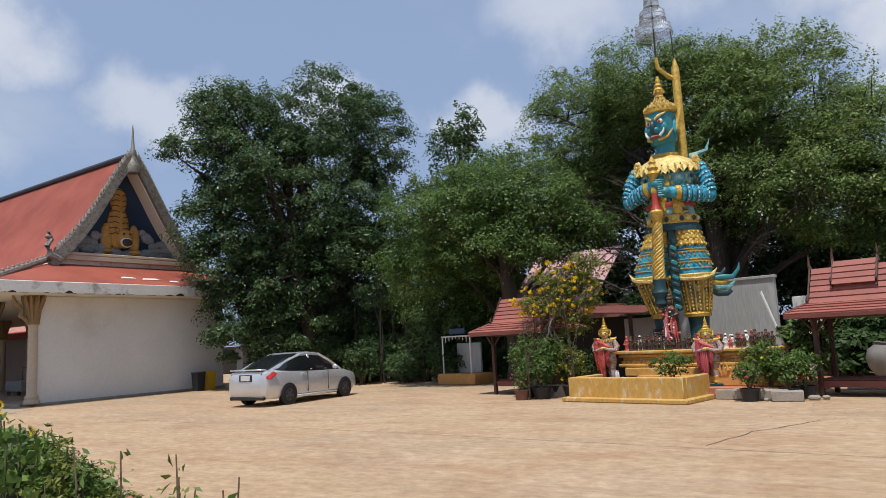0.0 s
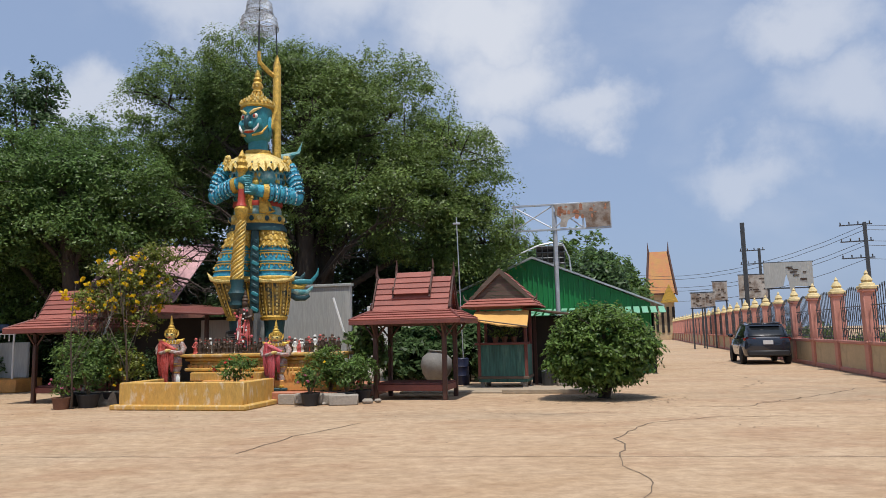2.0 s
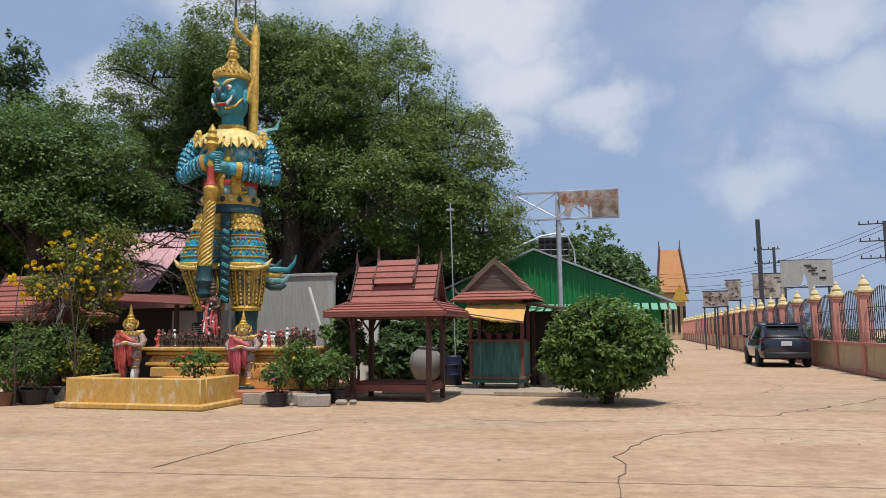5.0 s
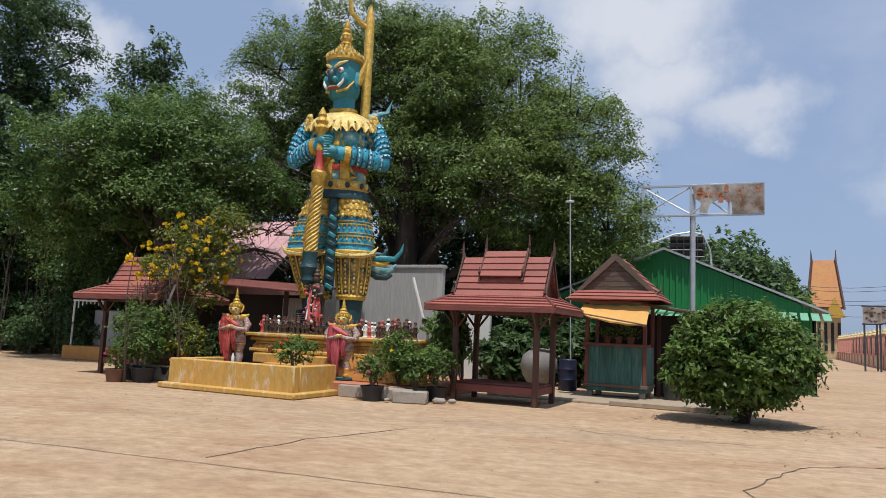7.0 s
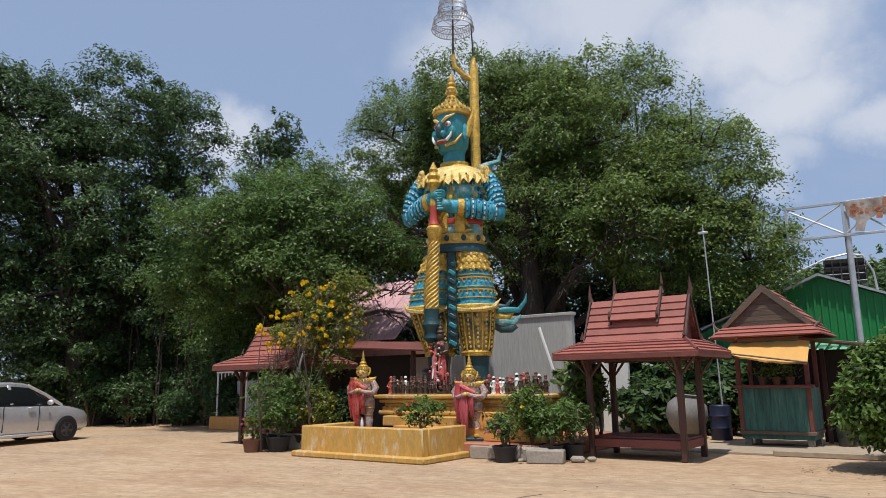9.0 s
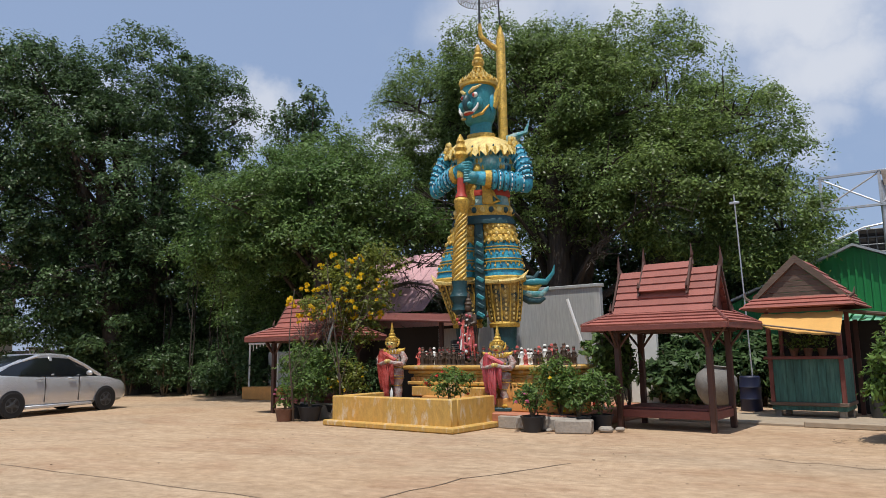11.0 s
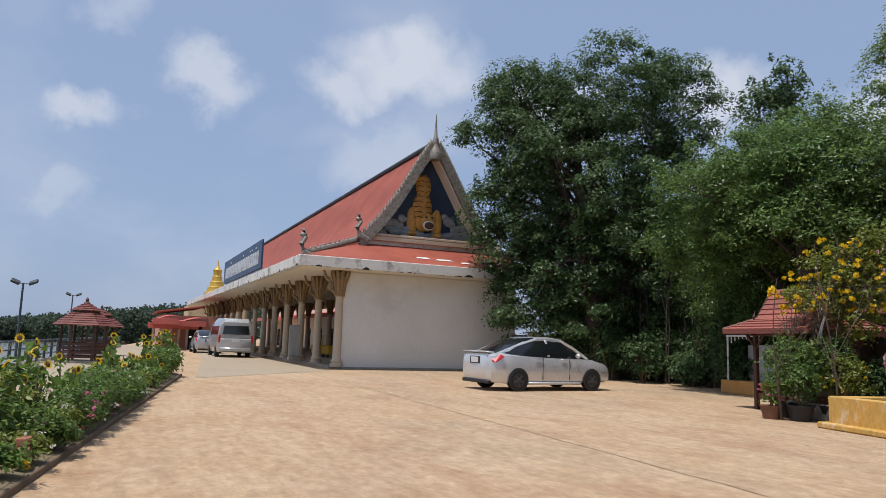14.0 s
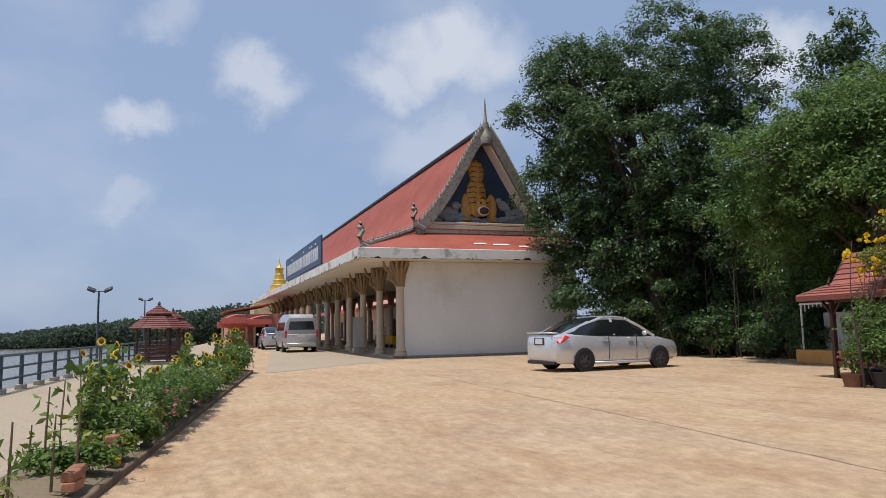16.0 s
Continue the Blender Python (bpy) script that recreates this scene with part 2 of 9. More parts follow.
# dark flecks again: wear plus the shade of unmodelled relief
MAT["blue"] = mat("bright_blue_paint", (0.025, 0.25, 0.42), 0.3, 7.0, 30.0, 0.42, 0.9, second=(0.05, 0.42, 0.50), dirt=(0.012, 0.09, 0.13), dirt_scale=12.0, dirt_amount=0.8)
MAT["pale_blue"] = mat("pale_blue_paint", (0.13, 0.42, 0.54), 0.2, 4.0, 26.0, 0.38, 0.4)
MAT["dark_teal"] = mat("dark_teal_paint", (0.010, 0.052, 0.060), 0.3, 4.0, 26.0, 0.45, 0.6)
MAT["scale_teal"] = mat("teal_and_silver_scales", (0.05, 0.30, 0.33), 0.3, 6.0, 18.0, 0.4, 0.9, second=(0.40, 0.45, 0.38), amount=0.35)
MAT["white_enamel"] = mat("white_enamel", (0.75, 0.74, 0.68), 0.08, 3.0, 20.0, 0.4, 0.1)
MAT["red_paint"] = mat("red_paint", (0.42, 0.05, 0.03), 0.2, 4.0, 25.0, 0.5, 0.3)
MAT["coral_cloth"] = mat("coral_red_cloth", (0.52, 0.065, 0.05), 0.3, 12.0, 40.0, 0.8, 0.5, second=(0.62, 0.20, 0.17), amount=0.4)
MAT["pink_cloth"] = mat("pink_cloth", (0.62, 0.17, 0.19), 0.3, 12.0, 40.0, 0.8, 0.5, second=(0.50, 0.07, 0.08), amount=0.4)
MAT["pale_mosaic"] = mat("pale_mosaic_armour", (0.55, 0.52, 0.47), 0.35, 9.0, 40.0, 0.5, 0.8, second=(0.30, 0.10, 0.07), amount=0.5, dirt=(0.12, 0.16, 0.15), dirt_scale=9.0)
MAT["skin_pink"] = mat("painted_pink_plaster", (0.55, 0.27, 0.20), 0.2, 6.0, 30.0, 0.55, 0.3)
MAT["ochre"] = mat("ochre_painted_plaster", (0.56, 0.345, 0.085), 0.2, 2.5, 18.0, 0.75, 0.5, second=(0.50, 0.27, 0.06), amount=0.4, dirt=(0.66, 0.58, 0.44), dirt_scale=5.5, dirt_amount=1.0, stretch=(1, 1, 0.4))
MAT["orange_plaster"] = mat("orange_painted_plaster", (0.60, 0.29, 0.08), 0.15, 2.0, 20.0, 0.7, 0.3, dirt=(0.36, 0.16, 0.06), dirt_scale=1.5)
MAT["terracotta_floor"] = mat("terracotta_floor", (0.40, 0.16, 0.09), 0.15, 2.0, 22.0, 0.7, 0.2)
MAT["sala_tile"] = mat("dark_red_wood_shingle", (0.30, 0.095, 0.07), 0.14, 3.0, 30.0, 0.65, 0.3, rand=0.13, dirt=(0.19, 0.06, 0.045), dirt_scale=1.6)
MAT["dark_wood"] = mat("dark_stained_wood", (0.075, 0.032, 0.022), 0.3, 2.0, 30.0, 0.6, 0.4, stretch=(1, 1, 0.15))
MAT["roof_red_wood"] = mat("red_brown_wood_trim", (0.17, 0.05, 0.038), 0.25, 2.0, 30.0, 0.6, 0.3)
MAT["grey_wood"] = mat("weathered_brown_wood", (0.13, 0.09, 0.065), 0.3, 2.0, 28.0, 0.8, 0.5, stretch=(0.2, 1, 1), rand=0.2)
MAT["green_board"] = mat("worn_green_board", (0.055, 0.15, 0.125), 0.45, 3.0, 24.0, 0.8, 0.5, stretch=(1, 1, 0.12), dirt=(0.16, 0.20, 0.16), dirt_scale=3.0)
MAT["green_metal"] = mat("green_sheet_metal", (0.015, 0.21, 0.055), 0.1, 0.7, 12.0, 0.45, 0.1, metal=0.1)
MAT["pale_green_metal"] = mat("pale_green_roof_sheet", (0.18, 0.42, 0.27), 0.1, 1.0, 12.0, 0.5, 0.1)
MAT["grey_render"] = mat("weathered_grey_render", (0.42, 0.425, 0.41), 0.2, 1.2, 16.0, 0.85, 0.3, second=(0.30, 0.31, 0.29), amount=0.4, dirt=(0.56, 0.56, 0.53), dirt_scale=2.2, stretch=(1.8, 1.8, 0.2))
# Near-black colour stands in for shaded interiors; also on walls, stains and tablet
MAT["dark_room"] = mat("near_black_shade_and_stain", (0.02, 0.017, 0.014), 0.3, 2.0, 20.0, 0.85, 0.2)
MAT["awning_cloth"] = mat("faded_orange_canvas", (0.66, 0.36, 0.10), 0.1, 2.0, 40.0, 0.85, 0.2)
MAT["pink_fence"] = mat("salmon_pink_plaster", (0.56, 0.25, 0.19), 0.15, 1.5, 18.0, 0.8, 0.25, dirt=(0.33, 0.17, 0.12), dirt_scale=1.4)
MAT["cream_panel"] = mat("cream_plaster_panel", (0.52, 0.40, 0.24), 0.15, 1.4, 18.0, 0.8, 0.25, dirt=(0.28, 0.21, 0.13), dirt_scale=1.1)
MAT["cream_cap"] = mat("cream_gold_cap", (0.66, 0.52, 0.26), 0.15, 4.0, 25.0, 0.7, 0.3)
MAT["iron"] = mat("dark_grey_iron", (0.07, 0.075, 0.08), 0.2, 5.0, 30.0, 0.5, 0.2, metal=0.4)
MAT["steel"] = mat("galvanised_steel", (0.46, 0.48, 0.50), 0.15, 4.0, 30.0, 0.45, 0.2, metal=0.5)
MAT["rail_blue"] = mat("blue_grey_railing_paint", (0.05, 0.075, 0.095), 0.2, 3.0, 25.0, 0.5, 0.2)
MAT["silver_car"] = mat("silver_car_paint", (0.66, 0.67, 0.68), 0.03, 2.0, 200.0, 0.3, 0.0, metal=0.5, coat=0.6)
MAT["black_car"] = mat("dark_navy_car_paint", (0.022, 0.027, 0.040), 0.05, 2.0, 200.0, 0.22, 0.0, metal=0.3, coat=0.8)
MAT["grey_car"] = mat("silver_van_paint", (0.45, 0.46, 0.47), 0.04, 2.0, 200.0, 0.3, 0.0, metal=0.5, coat=0.5)
MAT["car_glass"] = mat("tinted_car_glass", (0.012, 0.014, 0.016), 0.1, 2.0, 60.0, 0.06, 0.0, spec=0.7)
MAT["black_plastic"] = mat("black_plastic", (0.018, 0.018, 0.02), 0.2, 4.0, 60.0, 0.55, 0.1)
MAT["tyre"] = mat("black_rubber_tyre", (0.015, 0.015, 0.015), 0.2, 6.0, 60.0, 0.85, 0.3)
MAT["tail_red"] = mat("red_tail_lamp", (0.45, 0.012, 0.015), 0.1, 5.0, 60.0, 0.15, 0.0, spec=0.7)
MAT["plate"] = mat("white_plate", (0.6, 0.6, 0.6), 0.05, 6.0, 80.0, 0.5, 0.0)
MAT["bark"] = mat("grey_brown_bark", (0.10, 0.075, 0.055), 0.35, 2.0, 24.0, 0.95, 0.9, stretch=(1, 1, 0.3), depth=0.05)
MAT["bark_dark"] = mat("dark_aerial_roots", (0.055, 0.042, 0.032), 0.35, 2.0, 24.0, 0.95, 0.9, stretch=(1, 1, 0.3), depth=0.05)
MAT["leaf_dark"] = mat("dark_green_leaves", (0.092, 0.155, 0.054), 0.25, 0.5, 6.0, 0.4, 0.0, island=0.6, leaf=True, second=(0.055, 0.096, 0.038), spec=0.36)
MAT["leaf_mid"] = mat("mid_green_leaves", (0.138, 0.215, 0.054), 0.25, 0.5, 6.0, 0.42, 0.0, island=0.6, leaf=True, second=(0.070, 0.138, 0.038), spec=0.32)
MAT["leaf_olive"] = mat("olive_green_leaves", (0.185, 0.262, 0.068), 0.3, 0.4, 6.0, 0.42, 0.0, island=0.6, leaf=True, second=(0.098, 0.158, 0.048), spec=0.32)
MAT["leaf_fresh"] = mat("fresh_green_leaves", (0.12, 0.195, 0.042), 0.25, 1.5, 9.0, 0.44, 0.0, island=0.6, leaf=True, spec=0.32)
MAT["leaf_yellow"] = mat("yellow_green_leaves", (0.17, 0.20, 0.03), 0.25, 1.5, 9.0, 0.5, 0.0, island=0.4, leaf=True)
MAT["petal_yellow"] = mat("yellow_petals", (0.78, 0.54, 0.015), 0.15, 3.0, 20.0, 0.6, 0.0, island=0.25, leaf=True)
MAT["petal_pink"] = mat("pink_petals", (0.62, 0.18, 0.30), 0.15, 3.0, 20.0, 0.6, 0.0, island=0.3, leaf=True)
MAT["petal_white"] = mat("white_petals", (0.72, 0.68, 0.62), 0.1, 3.0, 20.0, 0.6, 0.0, island=0.2, leaf=True)
MAT["petal_red"] = mat("red_petals", (0.60, 0.06, 0.04), 0.15, 3.0, 20.0, 0.6, 0.0, island=0.3, leaf=True)
MAT["seed_head"] = mat("brown_seed_head", (0.07, 0.035, 0.015), 0.3, 8.0, 60.0, 0.9, 0.5)
MAT["stem"] = mat("green_stem", (0.10, 0.13, 0.04), 0.2, 4.0, 30.0, 0.7, 0.2)
MAT["dry_stem"] = mat("dry_brown_stem", (0.16, 0.11, 0.065), 0.3, 4.0, 30.0, 0.9, 0.3)
# base colour paler and greyer, to stand in for distance haze
MAT["far_wood"] = mat("hazy_mangrove_leaves", (0.070, 0.098, 0.062), 0.25, 0.05, 0.6, 0.8, 0.0, island=0.2, leaf=True)
MAT["brick"] = mat("old_red_brick", (0.34, 0.15, 0.085), 0.25, 4.0, 30.0, 0.9, 0.5, rand=0.25)
MAT["pot_black"] = mat("black_plant_pot", (0.022, 0.022, 0.024), 0.2, 4.0, 40.0, 0.6, 0.1)
MAT["pot_clay"] = mat("brown_clay_pot", (0.18, 0.085, 0.05), 0.25, 4.0, 40.0, 0.8, 0.3)
# base grey darkened for the shade the jar stands in
MAT["jar"] = mat("grey_cement_jar", (0.19, 0.18, 0.165), 0.25, 2.0, 25.0, 0.85, 0.4, dirt=(0.16, 0.13, 0.10), dirt_scale=1.4)
MAT["sign_blue"] = mat("dark_blue_sign", (0.025, 0.055, 0.12), 0.15, 1.0, 14.0, 0.45, 0.05)
MAT["sign_white"] = mat("white_lettering", (0.72, 0.74, 0.76), 0.05, 2.0, 30.0, 0.5, 0.0)
MAT["old_poster"] = mat("torn_weathered_poster", (0.55, 0.52, 0.47), 0.2, 1.0, 12.0, 0.9, 0.3, second=(0.14, 0.09, 0.06), amount=0.5, dirt=(0.22, 0.12, 0.07), dirt_scale=1.3)
MAT["far_gold_roof"] = mat("orange_gold_chapel_tile", (0.50, 0.24, 0.05), 0.25, 1.2, 6.0, 0.6, 0.2, second=(0.36, 0.10, 0.04))
MAT["pink_roof"] = mat("faded_pink_roof_sheet", (0.60, 0.36, 0.39), 0.25, 0.8, 12.0, 0.7, 0.2)
MAT["salmon_awning"] = mat("salmon_awning_sheet", (0.55, 0.13, 0.10), 0.12, 1.0, 14.0, 0.6, 0.1)
MAT["yellow_plastic"] = mat("yellow_painted_steel", (0.62, 0.38, 0.02), 0.12, 3.0, 30.0, 0.5, 0.1)
MAT["blue_plastic"] = mat("dark_blue_plastic_drum", (0.008, 0.012, 0.04), 0.15, 3.0, 30.0, 0.5, 0.1)


def water_mat():
    m = bpy.data.materials.new("brown_green_river_water")
    m.use_nodes = True
    n, l = m.node_tree.nodes, m.node_tree.links
    b = n["Principled BSDF"]
    b.inputs["Base Color"].default_value = (0.16, 0.15, 0.115, 1)
    b.inputs["Roughness"].default_value = 0.16
    tc = n.new("ShaderNodeTexCoord")
    t = n.new("ShaderNodeTexNoise")
    t.inputs["Scale"].default_value = 1.1
    t.inputs["Detail"].default_value = 6
    l.new(tc.outputs["Object"], t.inputs["Vector"])
    bp = n.new("ShaderNodeBump")
    bp.inputs["Strength"].default_value = 0.55
    bp.inputs["Distance"].default_value = 0.25
    l.new(t.outputs["Fac"], bp.inputs["Height"])
    l.new(bp.outputs[0], b.inputs["Normal"])
    return m


MAT["water"] = water_mat()


# ---- mesh helpers ----
class Shape:
    """Collects vertices, faces and a material slot for each face."""

    def __init__(self):
        self.v, self.f, self.m = [], [], []

    def add(self, verts, faces, slot=0):
        k = len(self.v)
        self.v.extend(tuple(p) for p in verts)
        self.f.extend(tuple(i + k for i in q) for q in faces)
        self.m.extend([slot] * len(faces))
        return self

    def box(self, c, s, bevel=0.0, slot=0, turn=None):
        hx, hy, hz = s[0] / 2, s[1] / 2, s[2] / 2
        b = min(bevel, hx * 0.9, hy * 0.9, hz * 0.9)
        vs, fs = [], []
        if b <= 0:
            vs = [(x, y, z) for x in (-hx, hx) for y in (-hy, hy) for z in (-hz, hz)]
            fs = [(0, 1, 3, 2), (4, 6, 7, 5), (0, 4, 5, 1), (2, 3, 7, 6), (0, 2, 6, 4), (1, 5, 7, 3)]
        else:
            idx = {}
            for sx in (-1, 1):
                for sy in (-1, 1):
                    for sz in (-1, 1):
                        for ax in range(3):
                            p = [sx * (hx - b), sy * (hy - b), sz * (hz - b)]
                            p[ax] = (sx * hx, sy * hy, sz * hz)[ax]
                            idx[sx, sy, sz, ax] = len(vs)
                            vs.append(tuple(p))

            def key(ax, s0, i, si, j, sj):
                d = [0, 0, 0]
                d[ax], d[i], d[j] = s0, si, sj
                return tuple(d)
            for ax in range(3):
                i, j = (ax + 1) % 3, (ax + 2) % 3
                for s0 in (-1, 1):
                    q = [idx[(*key(ax, s0, i, a, j, c2), ax)] for a, c2 in ((-1, -1), (1, -1), (1, 1), (-1, 1))]
                    fs.append(tuple(q if s0 > 0 else q[::-1]))
                for si in (-1, 1):
                    for sj in (-1, 1):
                        a0, a1 = key(ax, -1, i, si, j, sj), key(ax, 1, i, si, j, sj)
                        q = [idx[(*a0, i)], idx[(*a1, i)], idx[(*a1, j)], idx[(*a0, j)]]
                        fs.append(tuple(q if si * sj > 0 else q[::-1]))
            for sx in (-1, 1):
                for sy in (-1, 1):
                    for sz in (-1, 1):
                        q = [idx[sx, sy, sz, 0], idx[sx, sy, sz, 1], idx[sx, sy, sz, 2]]
                        fs.append(tuple(q if sx * sy * sz > 0 else q[::-1]))
        if turn is not None:
            vs = [turn @ Vector(p) for p in vs]
        return self.add([(p[0] + c[0], p[1] + c[1], p[2] + c[2]) for p in vs], fs, slot)

    def rings(self, rings, slot=0, caps=True, closed=True):
        n = len(rings[0])
        vs = [p for r in rings for p in r]
        fs = []
        for a in range(len(rings) - 1):
            for i in range(n if closed else n - 1):
                j = (i + 1) % n
                fs.append((a * n + i, a * n + j, (a + 1) * n + j, (a + 1) * n + i))
        if caps:
            fs.append(tuple(range(n))[::-1])
            fs.append(tuple((len(rings) - 1) * n + i for i in range(n)))
        return self.add(vs, fs, slot)

    def lathe(self, profile, n=16, c=(0, 0, 0), slot=0, squash=1.0, turn=0.0):
        rings = [[(c[0] + r * math.cos(2 * math.pi * i / n + turn), c[1] + squash * r * math.sin(2 * math.pi * i / n + turn), c[2] + z) for i in range(n)] for r, z in profile]
        return self.rings(rings, slot)

    def tube(self, pts, radii, n=8, slot=0):
        pts = [Vector(p) for p in pts]
        if isinstance(radii, (int, float)):
            radii = [radii] * len(pts)
        rings = []
        for i, p in enumerate(pts):
            d = (pts[min(i + 1, len(pts) - 1)] - pts[max(i - 1, 0)]).normalized()
            side = d.cross(Vector((0, 0, 1)))
            side = Vector((1, 0, 0)) if side.length < 0.05 else side.normalized()
            up = side.cross(d)
            rings.append([p + radii[i] * (math.cos(2 * math.pi * k / n) * side + math.sin(2 * math.pi * k / n) * up) for k in range(n)])
        return self.rings(rings, slot)

    def ball(self, c, r, nu=14, nv=9, slot=0, turn=None):
        r = (r, r, r) if isinstance(r, (int, float)) else r
        rings = []
        for a in range(nv + 1):
            th = -math.pi / 2 + math.pi * (a + (0.04 if a == 0 else -0.04 if a == nv else 0)) / nv
            ring = [Vector((r[0] * math.cos(th) * math.cos(2 * math.pi * i / nu), r[1] * math.cos(th) * math.sin(2 * math.pi * i / nu), r[2] * math.sin(th))) for i in range(nu)]
            rings.append([Vector(c) + (turn @ p if turn is not None else p) for p in ring])
        return self.rings(rings, slot)

    def prism(self, pts, vec, slot=0):
        n = len(pts)
        a = [Vector(p) for p in pts]
        b = [p + Vector(vec) for p in a]
        fs = [tuple(range(n))[::-1], tuple(range(n, 2 * n))]
        fs += [(i, (i + 1) % n, n + (i + 1) % n, n + i) for i in range(n)]
        return self.add(a + b, fs, slot)

    def mesh(self, name, mats, smooth=True, fix=True):
        me = bpy.data.meshes.new(name)
        me.from_pydata(self.v, [], self.f)
        for m in (mats if isinstance(mats, (list, tuple)) else [mats]):
            me.materials.append(m)
        me.polygons.foreach_set("material_index", self.m)
        if fix:
            bm = bmesh.new()
            bm.from_mesh(me)
            bmesh.ops.recalc_face_normals(bm, faces=bm.faces)
            bm.to_mesh(me)
            bm.free()
        if smooth:
            me.polygons.foreach_set("use_smooth", [True] * len(me.polygons))
            me.set_sharp_from_angle(angle=radians(38))
        me.update()
        return me


def part(name, shape, mats, parent, label="", kind="", smooth=True, m=None):
    me = shape if isinstance(shape, bpy.types.Mesh) else shape.mesh(name, mats, smooth)
    ob = new(name, me)
    ob.parent = parent
    if m is not None:
        ob.matrix_basis = m
    return tagged(ob, label, kind=kind)


def thing(name, label, category, m, group="", kind=""):
    ob = new(name)
    ob.empty_display_size = 0.2
    ob.matrix_basis = m
    return tagged(ob, label, category, group, kind)


def solo(name, shape, mats, label, category, m=None, group="", kind="", smooth=True):
    ob = new(name, shape.mesh(name, mats, smooth))
    if m is not None:
        ob.matrix_basis = m
    return tagged(ob, label, category, group, kind)


def structure(name, shape, mats, label, category, m=None, smooth=False):
    return solo(name, shape, mats, label, category, m, kind="structure", smooth=smooth)


def leaf_mesh(name, centres, size, material, rng, droop=0.35, slim=0.45, facing=None):
    """Many small bent leaves, four points each, as one mesh; facing leans their upper sides."""
    n = len(centres)
    d = rng.normal(size=(n, 3))
    d[:, 2] -= droop
    side = rng.normal(size=(n, 3))
    if facing is not None:
        side = facing + 0.5 * side
        side /= np.linalg.norm(side, axis=1)[:, None]
        d -= side * np.sum(d * side, axis=1)[:, None]
    d /= np.linalg.norm(d, axis=1)[:, None]
    s = np.cross(d, side)
    s /= np.linalg.norm(s, axis=1)[:, None] + 1e-9
    up = np.cross(d, s)
    ln = size * rng.uniform(0.65, 1.35, size=(n, 1))
    p0 = centres - d * ln * 0.5
    p2 = centres + d * ln * 0.5 - up * ln * 0.10
    p1 = centres + s * ln * slim * 0.5 + up * ln * 0.08
    p3 = centres - s * ln * slim * 0.5 + up * ln * 0.08
    co = np.stack([p0, p1, p2, p3], axis=1).reshape(-1, 3)
    me = bpy.data.meshes.new(name)
    me.vertices.add(4 * n)
    me.vertices.foreach_set("co", co.astype(np.float32).ravel())
    me.loops.add(4 * n)
    me.loops.foreach_set("vertex_index", np.arange(4 * n, dtype=np.int32))
    me.polygons.add(n)
    me.polygons.foreach_set("loop_start", np.arange(0, 4 * n, 4, dtype=np.int32))
    me.polygons.foreach_set("loop_total", np.full(n, 4, dtype=np.int32))
    me.materials.append(material)
    me.update(calc_edges=True)
    me.validate()
    return me


def crown_points(lobes, clumps, per, rng, spread=0.55, inner=0.45):
    """Leaf places in clumps that fill the outer part of several lobes."""
    vol = np.array([(l[3] * l[4] * l[5]) ** (2 / 3) for l in lobes])
    counts = rng.multinomial(clumps, vol / vol.sum())
    out = []
    for lobe, k in zip(lobes, counts):
        d = rng.normal(size=(k, 3))
        d /= np.linalg.norm(d, axis=1)[:, None]
        r = inner + (1.0 - inner) * rng.uniform(0, 1, size=(k, 1)) ** 0.5
        r *= 1 + 0.17 * np.sin(d[:, :1] * 5 + lobe[0]) * np.cos(d[:, 2:] * 6 + lobe[1])
        size = rng.uniform(0.45, 1.5, size=(k, 1, 1)) * spread
        c = np.array(lobe[:3]) + d * r * np.maximum(np.array(lobe[3:6]) - spread * 0.7, 0.05)
        e = rng.normal(size=(k, per, 3))
        e /= np.linalg.norm(e, axis=2)[:, :, None]
        e *= rng.uniform(0, 1, size=(k, per, 1)) ** 0.42
        pts = c[:, None, :] + e * size * 1.7 * np.array([1, 1, 0.6]) - np.array([0, 0, 0.25]) * size * (e[:, :, :1] ** 2 + e[:, :, 1:2] ** 2)
        out.append(pts.reshape(-1, 3))
    return np.concatenate(out)


